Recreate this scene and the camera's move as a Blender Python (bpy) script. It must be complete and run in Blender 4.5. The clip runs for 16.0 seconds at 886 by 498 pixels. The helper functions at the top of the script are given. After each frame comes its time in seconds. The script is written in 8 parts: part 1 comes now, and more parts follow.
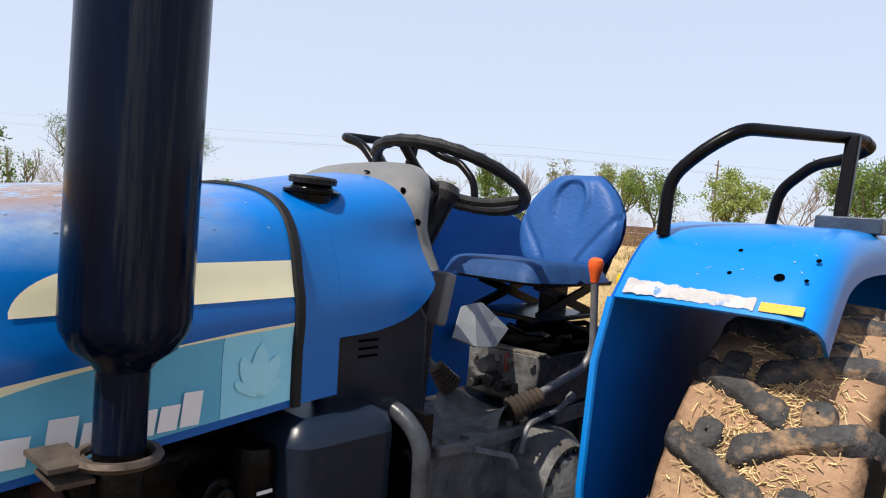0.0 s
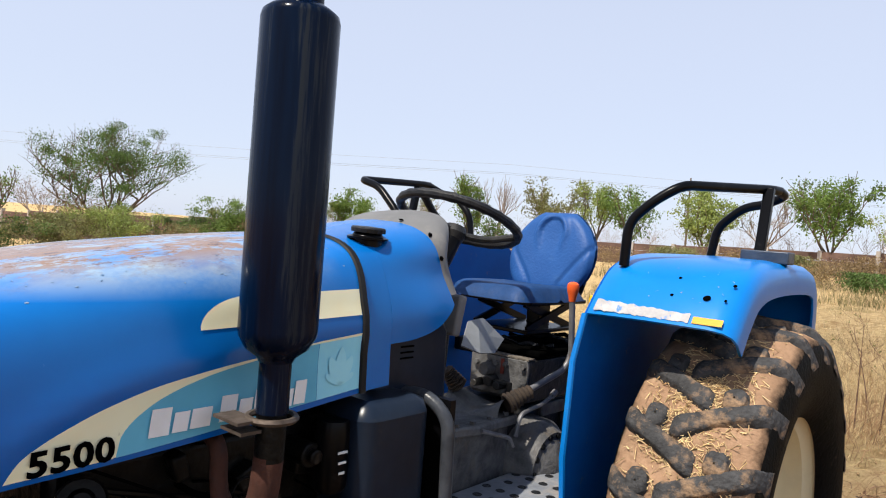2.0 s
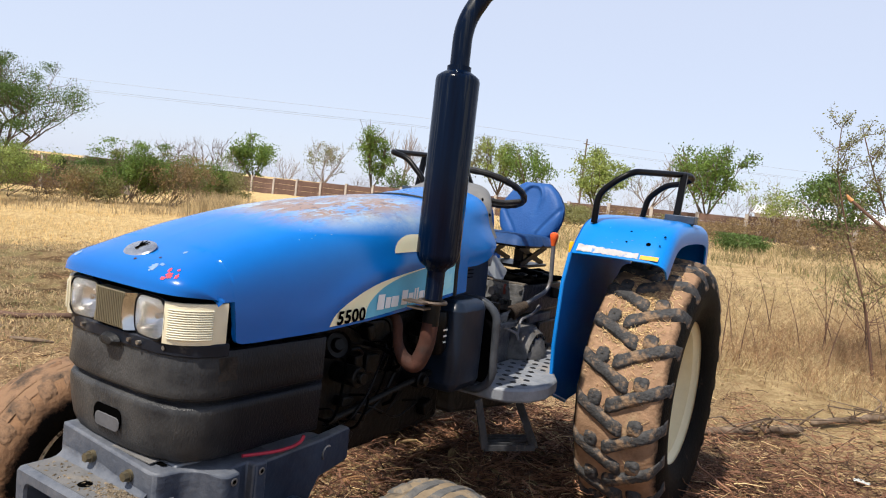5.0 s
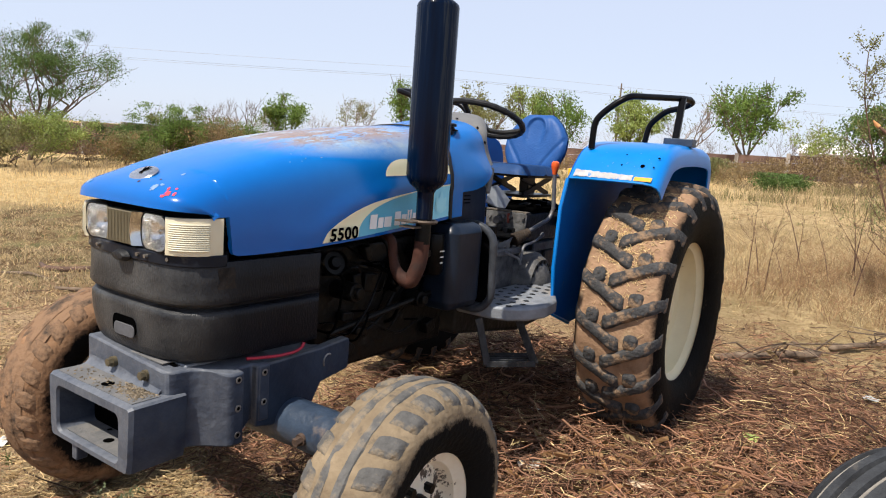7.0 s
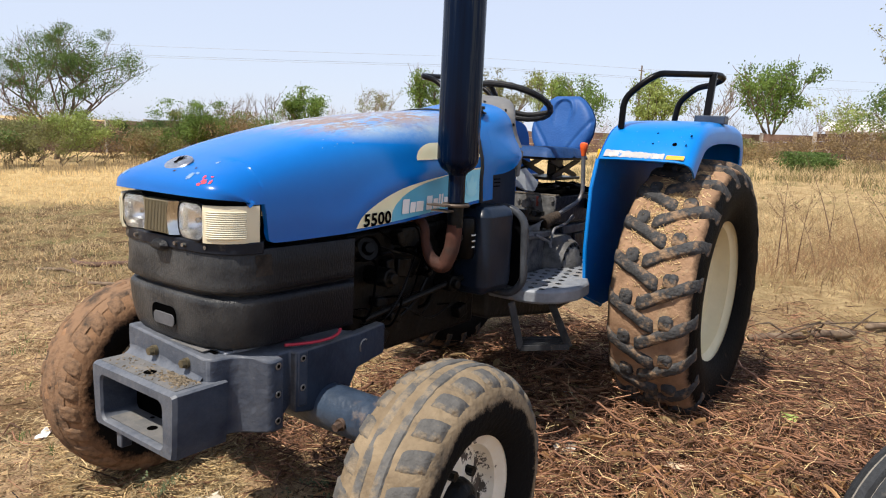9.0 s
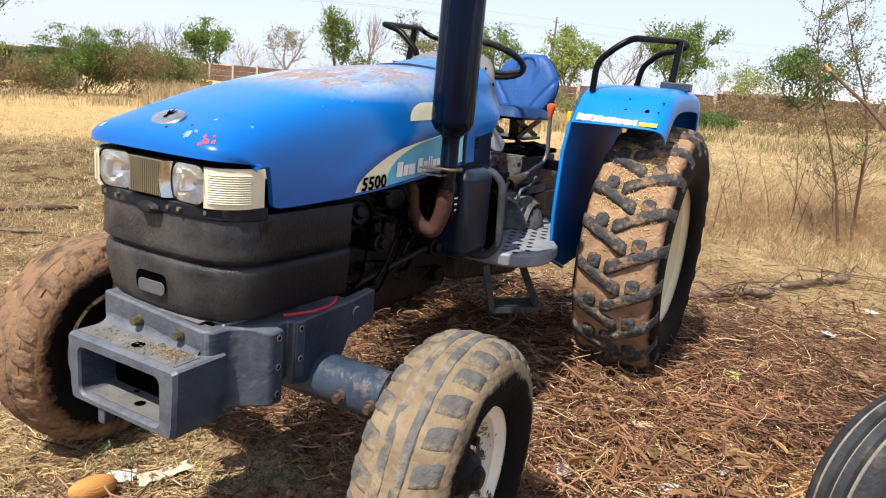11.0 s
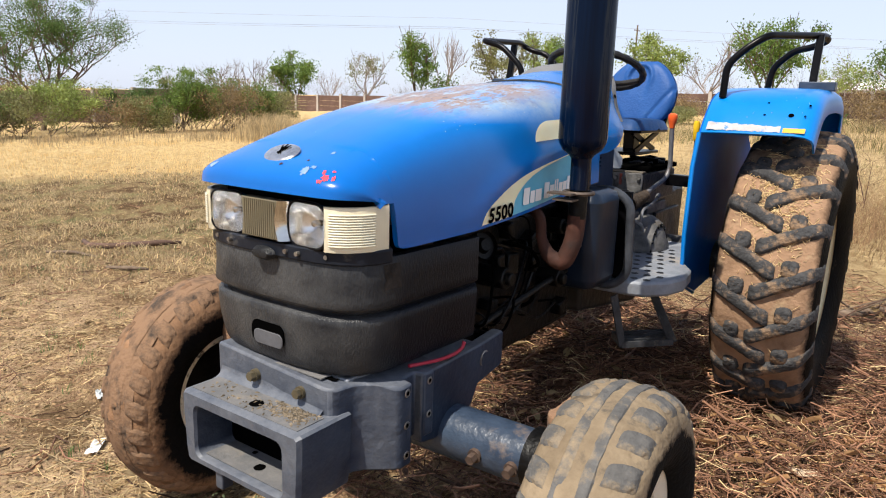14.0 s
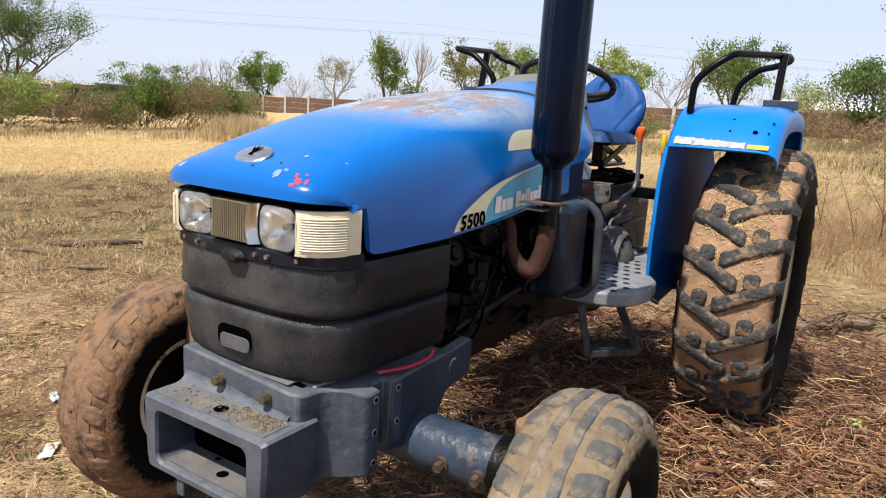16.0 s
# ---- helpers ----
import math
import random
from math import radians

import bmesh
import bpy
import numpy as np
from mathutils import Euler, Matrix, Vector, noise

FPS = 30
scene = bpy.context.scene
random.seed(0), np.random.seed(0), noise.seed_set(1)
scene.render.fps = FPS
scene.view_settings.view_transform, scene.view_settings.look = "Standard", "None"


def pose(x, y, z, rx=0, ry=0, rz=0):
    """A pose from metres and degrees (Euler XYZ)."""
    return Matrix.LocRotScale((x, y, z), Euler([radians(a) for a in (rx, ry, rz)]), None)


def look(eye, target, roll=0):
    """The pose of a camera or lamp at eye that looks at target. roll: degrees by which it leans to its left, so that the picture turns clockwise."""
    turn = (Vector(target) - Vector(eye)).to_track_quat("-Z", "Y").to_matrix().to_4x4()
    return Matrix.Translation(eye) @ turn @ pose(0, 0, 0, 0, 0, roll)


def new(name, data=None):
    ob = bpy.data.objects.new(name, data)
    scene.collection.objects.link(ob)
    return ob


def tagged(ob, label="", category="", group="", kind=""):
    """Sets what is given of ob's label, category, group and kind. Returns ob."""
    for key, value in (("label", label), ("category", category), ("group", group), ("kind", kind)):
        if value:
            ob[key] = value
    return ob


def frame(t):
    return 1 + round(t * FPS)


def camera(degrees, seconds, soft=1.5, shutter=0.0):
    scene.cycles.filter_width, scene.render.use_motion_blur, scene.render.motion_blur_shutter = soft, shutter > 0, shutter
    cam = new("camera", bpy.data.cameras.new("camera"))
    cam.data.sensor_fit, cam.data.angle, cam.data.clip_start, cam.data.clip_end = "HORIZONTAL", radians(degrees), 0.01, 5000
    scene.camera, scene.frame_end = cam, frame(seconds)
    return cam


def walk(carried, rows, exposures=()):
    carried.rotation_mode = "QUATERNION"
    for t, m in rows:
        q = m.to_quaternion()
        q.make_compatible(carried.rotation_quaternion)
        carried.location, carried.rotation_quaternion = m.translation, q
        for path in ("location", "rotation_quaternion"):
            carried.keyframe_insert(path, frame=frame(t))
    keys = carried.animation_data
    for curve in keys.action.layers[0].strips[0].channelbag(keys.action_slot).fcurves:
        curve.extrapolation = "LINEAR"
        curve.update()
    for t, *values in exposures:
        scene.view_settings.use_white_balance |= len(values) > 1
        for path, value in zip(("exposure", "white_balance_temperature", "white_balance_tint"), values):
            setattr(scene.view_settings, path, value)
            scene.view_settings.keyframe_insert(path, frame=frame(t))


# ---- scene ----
cam = camera(65.5, 16.0, 1.1)
PATH = [
    (0, (1.31, -2.032, 1.554), (-0.03, -0.55, 1.464), 4.6),
    (0.5, (1.319, -2.092, 1.57), (-0.077, -0.66, 1.521), 4.9),
    (1, (1.357, -2.185, 1.578), (0.004, -0.711, 1.574), 5.2),
    (1.5, (1.467, -2.297, 1.597), (0.108, -0.829, 1.612), 4.0),
    (2, (1.563, -2.485, 1.607), (0.268, -0.962, 1.568), 4.5),
    (2.5, (1.57, -2.77, 1.611), (0.437, -1.122, 1.587), 4.8),
    (3, (1.648, -3.004, 1.623), (0.555, -1.329, 1.641), 7.0),
    (3.5, (1.8, -3.214, 1.602), (0.699, -1.545, 1.573), 6.1),
    (4, (1.815, -3.419, 1.599), (0.736, -1.736, 1.524), 7.4),
    (4.5, (1.753, -3.613, 1.605), (0.729, -1.9, 1.476), 4.8),
    (4.7, (1.722, -3.703, 1.607), (0.702, -1.989, 1.466), 6.1),
    (6.8, (1.963, -3.749, 1.486), (0.837, -2.119, 1.211), 4.3),
    (7, (1.973, -3.749, 1.506), (0.86, -2.113, 1.214), 4.2),
    (7.5, (1.96, -3.743, 1.482), (0.859, -2.104, 1.165), 3.1),
    (8, (1.949, -3.756, 1.479), (0.785, -2.158, 1.179), 2.9),
    (10.3, (1.806, -3.773, 1.513), (0.682, -2.159, 1.149), 1.5),
    (10.5, (1.74, -3.809, 1.52), (0.658, -2.166, 1.163), 1.6),
    (11, (1.633, -3.871, 1.519), (0.724, -2.151, 1.057), 5.4),
    (11.5, (1.538, -3.85, 1.49), (0.583, -2.188, 0.919), 6.2),
    (12, (1.418, -3.747, 1.502), (0.393, -2.1, 1.017), 2.7),
    (12.5, (1.382, -3.708, 1.499), (0.383, -2.043, 1.017), 0.8),
    (13, (1.374, -3.717, 1.496), (0.319, -2.086, 1.022), 2.4),
    (13.5, (1.376, -3.726, 1.506), (0.29, -2.107, 1.057), 1.7),
    (14, (1.379, -3.736, 1.509), (0.257, -2.136, 1.083), 1.8),
    (14.5, (1.379, -3.739, 1.509), (0.247, -2.141, 1.101), 2.3),
    (15, (1.373, -3.742, 1.51), (0.236, -2.146, 1.109), 2.5),
    (15.5, (1.363, -3.738, 1.518), (0.281, -2.107, 1.107), 2.6),
    (16, (1.362, -3.741, 1.509), (0.32, -2.082, 1.105), 3.7),
]
walk(cam, [(t, look(eye, target, roll)) for t, eye, target, roll in PATH],
     [(0.0, 0.37), (8.2, 0.38), (10.4, 0.43), (11.2, 0.64), (12.5, 0.63), (13.5, 0.52), (14.5, 0.43), (16.0, 0.40)])

# ---- world and light ----
SUN_TO = Vector((-0.08, -0.51, 0.86)).normalized()
world = bpy.data.worlds.new("sky")
scene.world = world
world.use_nodes = True
wn = world.node_tree
sky = wn.nodes.new("ShaderNodeTexSky")
sky.sky_type, sky.sun_disc = "NISHITA", False
sky.sun_elevation = math.asin(SUN_TO.z)
sky.sun_rotation = math.atan2(SUN_TO.x, SUN_TO.y)
sky.air_density, sky.dust_density, sky.ozone_density, sky.altitude = 1.0, 0.8, 2.0, 200
# hot-season haze: a pale veil over the clear sky
veil = wn.nodes.new("ShaderNodeMix")
veil.data_type = "RGBA"
dirn = wn.nodes.new("ShaderNodeTexCoord")
updn = wn.nodes.new("ShaderNodeSeparateXYZ")
thin = wn.nodes.new("ShaderNodeMapRange")
thin.interpolation_type = "SMOOTHSTEP"
thin.inputs["From Min"].default_value, thin.inputs["From Max"].default_value = 0.25, 0.95
thin.inputs["To Min"].default_value, thin.inputs["To Max"].default_value = 0.80, 0.25
wn.links.new(dirn.outputs["Generated"], updn.inputs[0])
wn.links.new(updn.outputs["Z"], thin.inputs["Value"])
wn.links.new(thin.outputs["Result"], veil.inputs["Factor"])
veil.inputs["B"].default_value = (4.85, 5.3, 6.5, 1)
wn.links.new(sky.outputs["Color"], veil.inputs["A"])
wn.nodes["Background"].inputs["Strength"].default_value = 0.12
wn.links.new(veil.outputs["Result"], wn.nodes["Background"].inputs["Color"])
sun_data = bpy.data.lights.new("sun", "SUN")
sun_data.energy, sun_data.angle, sun_data.color = 5.0, radians(0.6), (1.0, 0.93, 0.82)
sun = new("sun", sun_data)
sun.matrix_world = look((0, 0, 30), Vector((0, 0, 30)) - SUN_TO)


# ---- materials ----
def mat(name, c1, c2=None, rough=0.5, metal=0.0, scale=6.0, bump=0.15, bscale=60.0, third=None, cut=(0.55, 0.65),
        tscale=3.0, rough2=None, spec=0.3, coat=0.0, per_piece=0.0, stretch=(1, 1, 1), island=False):
    """Principled paint with cloudy variation of c1 and c2, patches of a third colour, and fine relief."""
    m = bpy.data.materials.new(name)
    m.use_nodes = True
    nt = m.node_tree
    N, L = nt.nodes, nt.links
    bs = N["Principled BSDF"]
    tc = N.new("ShaderNodeTexCoord")
    mp = N.new("ShaderNodeMapping")
    mp.inputs["Scale"].default_value = stretch
    L.new(tc.outputs["Object"], mp.inputs["Vector"])
    n1 = N.new("ShaderNodeTexNoise")
    n1.inputs["Scale"].default_value, n1.inputs["Detail"].default_value, n1.inputs["Roughness"].default_value = scale, 7, 0.62
    L.new(mp.outputs["Vector"], n1.inputs["Vector"])
    ramp = N.new("ShaderNodeValToRGB")
    ramp.color_ramp.elements[0].position, ramp.color_ramp.elements[1].position = 0.32, 0.68
    c2 = c2 or tuple(v * 0.8 for v in c1)
    ramp.color_ramp.elements[0].color, ramp.color_ramp.elements[1].color = (*c2, 1), (*c1, 1)
    L.new(n1.outputs["Fac"], ramp.inputs["Fac"])
    col = ramp.outputs["Color"]
    bs.inputs["Roughness"].default_value, bs.inputs["Metallic"].default_value = rough, metal
    bs.inputs["Specular IOR Level"].default_value = spec
    bs.inputs["Coat Weight"].default_value = coat
    bs.inputs["Coat Roughness"].default_value = 0.12
    if third:
        n3 = N.new("ShaderNodeTexNoise")
        n3.inputs["Scale"].default_value, n3.inputs["Detail"].default_value, n3.inputs["Roughness"].default_value = tscale, 9, 0.68
        L.new(mp.outputs["Vector"], n3.inputs["Vector"])
        r3 = N.new("ShaderNodeMapRange")
        r3.inputs["From Min"].default_value, r3.inputs["From Max"].default_value = cut
        L.new(n3.outputs["Fac"], r3.inputs["Value"])
        mx = N.new("ShaderNodeMix")
        mx.data_type = "RGBA"
        L.new(r3.outputs["Result"], mx.inputs["Factor"])
        L.new(col, mx.inputs["A"])
        mx.inputs["B"].default_value = (*third, 1)
        col = mx.outputs["Result"]
        if rough2 is not None:
            rr = N.new("ShaderNodeMix")
            rr.inputs["A"].default_value, rr.inputs["B"].default_value = rough, rough2
            L.new(r3.outputs["Result"], rr.inputs["Factor"])
            L.new(rr.outputs["Result"], bs.inputs["Roughness"])
    if per_piece:
        if island:
            src = N.new("ShaderNodeNewGeometry").outputs["Random Per Island"]
        else:
            src = N.new("ShaderNodeObjectInfo").outputs["Random"]
        hv = N.new("ShaderNodeHueSaturation")
        mr = N.new("ShaderNodeMapRange")
        mr.inputs["To Min"].default_value, mr.inputs["To Max"].default_value = 1 - per_piece, 1 + per_piece
        L.new(src, mr.inputs["Value"])
        L.new(mr.outputs["Result"], hv.inputs["Value"])
        L.new(col, hv.inputs["Color"])
        col = hv.outputs["Color"]
    L.new(col, bs.inputs["Base Color"])
    if bump:
        n2 = N.new("ShaderNodeTexNoise")
        n2.inputs["Scale"].default_value, n2.inputs["Detail"].default_value = bscale, 5
        L.new(mp.outputs["Vector"], n2.inputs["Vector"])
        bp = N.new("ShaderNodeBump")
        bp.inputs["Strength"].default_value, bp.inputs["Distance"].default_value = bump, 0.01
        L.new(n2.outputs["Fac"], bp.inputs["Height"])
        L.new(bp.outputs["Normal"], bs.inputs["Normal"])
    return m


BLUE = mat("blue_paint", (0.00156, 0.191, 0.586), (0.00156, 0.156, 0.515), rough=0.28, scale=2.2, bump=0.02, bscale=25,
           third=(0.36, 0.46, 0.56), cut=(0.705, 0.74), tscale=34, rough2=0.5, coat=0.08, spec=0.28)
# the fender blue again, darkened for the shade under the fenders
BLUE_SHADED = mat("blue_paint_shaded", (0.0013, 0.098, 0.40), (0.001, 0.070, 0.31), rough=0.45, scale=5, bump=0.04, third=(0.108, 0.13, 0.151), cut=(0.64, 0.75), tscale=12, spec=0.06)
GREYBLUE = mat("worn_dark_blue", (0.088, 0.093, 0.104), (0.036, 0.041, 0.052), rough=0.55, scale=7, bump=0.25, bscale=45, spec=0.2,
               third=(0.258, 0.215, 0.162), cut=(0.52, 0.74), tscale=7, rough2=0.9)
BLACK = mat("black_paint", (0.004, 0.004, 0.005), (0.002, 0.002, 0.0025), rough=0.28, scale=9, bump=0.03, spec=0.12, third=(0.0207, 0.01863, 0.01656), cut=(0.6, 0.8), tscale=14, rough2=0.55)
# paler upright streaks put reflections on the gloss into the colour
MUFFLER = mat("muffler_black", (0.0016, 0.0085, 0.028), (0.0006, 0.002, 0.008), rough=0.15, scale=5, bump=0.04, bscale=20, spec=0.11,
              third=(0.016, 0.020, 0.027), cut=(0.52, 0.60), tscale=5, rough2=0.40, stretch=(5, 5, 0.22))
PLASTIC = mat("black_plastic", (0.0155, 0.0162, 0.018), (0.0085, 0.009, 0.010), rough=0.42, scale=6, bump=0.35, bscale=220, spec=0.22,
              third=(0.065, 0.061, 0.056), cut=(0.56, 0.82), tscale=6, rough2=0.8, stretch=(1, 1, 0.35))
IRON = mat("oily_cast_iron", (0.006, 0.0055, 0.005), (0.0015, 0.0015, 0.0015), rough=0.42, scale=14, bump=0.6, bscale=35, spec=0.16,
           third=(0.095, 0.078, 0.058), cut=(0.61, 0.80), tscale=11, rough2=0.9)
RUST = mat("rusty_pipe", (0.075, 0.026, 0.016), (0.030, 0.013, 0.009), rough=0.8, scale=10, bump=0.4, bscale=50, third=(0.030, 0.020, 0.017), cut=(0.56, 0.7), tscale=7)
RUBBER = mat("tyre_rubber", (0.006, 0.0058, 0.0056), (0.003, 0.003, 0.003), rough=0.6, scale=12, bump=0.3, bscale=70, spec=0.04,
             third=(0.162, 0.108, 0.0646), cut=(0.62, 0.78), tscale=6, rough2=0.95)
MUDDY = mat("mud_caked_rubber", (0.29, 0.172, 0.101), (0.19, 0.110, 0.067), rough=0.95, scale=9, bump=0.6, bscale=55,
            third=(0.0808, 0.0646, 0.0517), cut=(0.56, 0.66), tscale=6)
LUG = mat("worn_lug_rubber", (0.075, 0.074, 0.075), (0.026, 0.026, 0.027), rough=0.8, scale=20, bump=0.9, bscale=60, spec=0.18,
          third=(0.27, 0.175, 0.105), cut=(0.52, 0.65), tscale=12, rough2=0.95)
CREAM = mat("cream_wheel_paint", (0.78, 0.68, 0.43), (0.68, 0.58, 0.36), rough=0.4, scale=4, bump=0.08, third=(0.16, 0.10, 0.045), cut=(0.66, 0.72), tscale=10, rough2=0.8)
WHITE_RIM = mat("chipped_white_paint", (0.80, 0.77, 0.68), (0.70, 0.62, 0.47), rough=0.5, scale=8, bump=0.2, third=(0.085, 0.07, 0.058), cut=(0.545, 0.575), tscale=11, rough2=0.85)
SEAT = mat("blue_vinyl", (0.022, 0.092, 0.290), (0.014, 0.066, 0.225), rough=0.48, scale=5, bump=0.22, bscale=90, third=(0.05, 0.12, 0.28), cut=(0.6, 0.8), tscale=6, spec=0.22)
GREYPL = mat("grey_plastic", (0.166, 0.166, 0.166), (0.128, 0.128, 0.128), rough=0.6, scale=6, bump=0.12, bscale=180, third=(0.248, 0.232, 0.207), cut=(0.55, 0.8), tscale=8)
LENS_CREAM = mat("yellowed_lens", (0.70, 0.66, 0.50), (0.60, 0.55, 0.40), rough=0.25, scale=10, bump=0.1, coat=0.4)
CREAM_DECAL = mat("cream_decal", (0.86, 0.86, 0.624), (0.86, 0.796, 0.515), rough=0.4, scale=6, bump=0.03, third=(0.431, 0.377, 0.236), cut=(0.66, 0.74), tscale=14)
TEAL_DECAL = mat("teal_decal", (0.133, 0.468, 0.655), (0.101, 0.39, 0.569), rough=0.4, scale=5, bump=0.03, third=(0.215, 0.431, 0.517), cut=(0.6, 0.75), tscale=16)
PALE_DECAL = mat("pale_blue_decal", (0.328, 0.749, 0.86), (0.25, 0.64, 0.827), rough=0.4, scale=6, bump=0.03)
WHITE_DECAL = mat("white_decal", (0.86, 0.86, 0.86), (0.754, 0.754, 0.728), rough=0.45, scale=12, bump=0.02)
TAPE = mat("torn_white_tape", (0.46, 0.445, 0.44), (0.30, 0.29, 0.29), rough=0.6, scale=20, bump=0.2, third=(0.0936, 0.218, 0.515), cut=(0.60, 0.64), tscale=26)
YELLOW = mat("yellow_plastic", (0.86, 0.538, 0.0215), (0.754, 0.452, 0.0215), rough=0.4, scale=8, bump=0.05)
ORANGE = mat("orange_knob", (0.775, 0.118, 0.0215), (0.667, 0.0968, 0.0215), rough=0.35, scale=8, bump=0.03)
NAVY = mat("dark_blue_plastic", (0.010, 0.018, 0.034), (0.005, 0.009, 0.018), rough=0.3, scale=7, bump=0.08, bscale=30, spec=0.25, third=(0.045, 0.042, 0.038), cut=(0.62, 0.82), tscale=9, rough2=0.8)
CUSHION = mat("worn_dark_vinyl", (0.012, 0.055, 0.175), (0.007, 0.030, 0.095), rough=0.55, scale=9, bump=0.45, bscale=22, third=(0.045, 0.07, 0.115), cut=(0.58, 0.7), tscale=14, spec=0.2)
TANKBLUE = mat("blue_tank_paint", (0.0011, 0.138, 0.465), (0.0011, 0.112, 0.40), rough=0.27, scale=2.5, bump=0.03, bscale=10, third=(0.36, 0.46, 0.56), cut=(0.72, 0.75), tscale=36, coat=0.15, spec=0.28)
GRAB = mat("worn_black_tube", (0.060, 0.066, 0.078), (0.022, 0.025, 0.031), rough=0.32, scale=14, bump=0.1, spec=0.25, third=(0.12, 0.115, 0.11), cut=(0.6, 0.75), tscale=18)
INK = mat("black_ink", (0.0018, 0.0018, 0.0018), rough=0.8, scale=8, bump=0, spec=0.0)
RED = mat("red_rubber", (0.42, 0.026, 0.05), (0.32, 0.018, 0.035), rough=0.5, scale=20, bump=0.1)
REDCLOTH = mat("red_mark_paint", (0.808, 0.0646, 0.0862), (0.646, 0.0431, 0.0646), rough=0.6, scale=30, bump=0.1)
CHROME = mat("dull_chrome", (0.62, 0.62, 0.6), (0.5, 0.5, 0.48), rough=0.16, metal=1.0, scale=20, bump=0.02)
STEEL = mat("bare_steel", (0.36, 0.34, 0.31), (0.24, 0.22, 0.2), rough=0.42, metal=0.9, scale=25, bump=0.15, third=(0.16, 0.1, 0.06), cut=(0.55, 0.7), tscale=18)
TREAD = mat("dusty_steel_plate", (0.27, 0.285, 0.31), (0.165, 0.178, 0.20), rough=0.6, metal=0.2, scale=10, bump=0.2, third=(0.344, 0.28, 0.204), cut=(0.52, 0.75), tscale=5)
GLASS = bpy.data.materials.new("headlamp_glass")
GLASS.use_nodes = True
gb = GLASS.node_tree.nodes["Principled BSDF"]
gb.inputs["Transmission Weight"].default_value, gb.inputs["Roughness"].default_value, gb.inputs["IOR"].default_value = 1.0, 0.16, 1.35


# hood: the same paint, faded and rubbed through on the flat top; shaded flank painted darker
BLUE_HOOD = mat("blue_hood_paint", (0.0009, 0.102, 0.405), (0.0009, 0.086, 0.350), rough=0.24, scale=2.2, bump=0.03, bscale=12,
                third=(0.13, 0.312, 0.624), cut=(0.69, 0.78), tscale=14, rough2=0.5, coat=0.08, spec=0.28)


def rubbed_lit_top(m):
    N, L = m.node_tree.nodes, m.node_tree.links
    bs = N["Principled BSDF"]
    col = bs.inputs["Base Color"].links[0].from_socket
    tc = N.new("ShaderNodeTexCoord").outputs["Object"]
    sep = N.new("ShaderNodeSeparateXYZ")
    L.new(tc, sep.inputs[0])

    def ramp(src, a, b):
        r = N.new("ShaderNodeMapRange")
        r.inputs["From Min"].default_value, r.inputs["From Max"].default_value = a, b
        L.new(src, r.inputs["Value"])
        return r.outputs["Result"]

    def times(a, b):
        x = N.new("ShaderNodeMath")
        x.operation = "MULTIPLY"
        L.new(a, x.inputs[0])
        L.new(b, x.inputs[1])
        return x.outputs[0]

    def blotch(scale, stretch, rough):
        mp = N.new("ShaderNodeMapping")
        mp.inputs["Scale"].default_value = stretch
        L.new(tc, mp.inputs["Vector"])
        n = N.new("ShaderNodeTexNoise")
        n.inputs["Scale"].default_value, n.inputs["Detail"].default_value, n.inputs["Roughness"].default_value = scale, 10, rough
        L.new(mp.outputs["Vector"], n.inputs["Vector"])
        return n.outputs["Fac"]

    top = times(times(ramp(sep.outputs["Z"], 1.440, 1.500), ramp(sep.outputs["Y"], -2.26, -2.06)), ramp(sep.outputs["Y"], -1.36, -1.60))
    # lighter blue painted on the upper part as sunlit; the flank stays dark as shaded
    lit_upper = times(ramp(sep.outputs["Z"], 1.27, 1.46), ramp(blotch(1.6, (1.6, 0.8, 1), 0.65), 0.15, 0.62))
    crest = N.new("ShaderNodeMath")
    crest.operation = "ABSOLUTE"
    L.new(sep.outputs["X"], crest.inputs[0])
    crown = times(top, ramp(crest.outputs[0], 0.27, 0.18))
    for f, c in ((lit_upper, (0.004, 0.172, 0.555)), (times(top, ramp(blotch(3.2, (2, 1, 1), 0.72), 0.30, 0.60)), (0.33, 0.43, 0.50)), (times(crown, ramp(blotch(5.5, (2.4, 0.8, 1), 0.82), 0.455, 0.50)), (0.25, 0.155, 0.108)), (times(crown, ramp(blotch(15, (2.0, 1, 1), 0.8), 0.555, 0.59)), (0.12, 0.065, 0.046))):
        mx = N.new("ShaderNodeMix")
        mx.data_type = "RGBA"
        L.new(f, mx.inputs["Factor"])
        L.new(col, mx.inputs["A"])
        mx.inputs["B"].default_value = (*c, 1)
        col = mx.outputs["Result"]
    L.new(col, bs.inputs["Base Color"])


rubbed_lit_top(BLUE_HOOD)

# nose panel: black plastic, forward end paler for driving dust and painted sunlight
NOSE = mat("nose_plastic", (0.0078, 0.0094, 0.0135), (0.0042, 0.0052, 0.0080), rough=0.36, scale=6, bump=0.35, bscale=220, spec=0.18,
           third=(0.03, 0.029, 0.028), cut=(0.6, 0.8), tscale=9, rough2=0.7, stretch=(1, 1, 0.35))


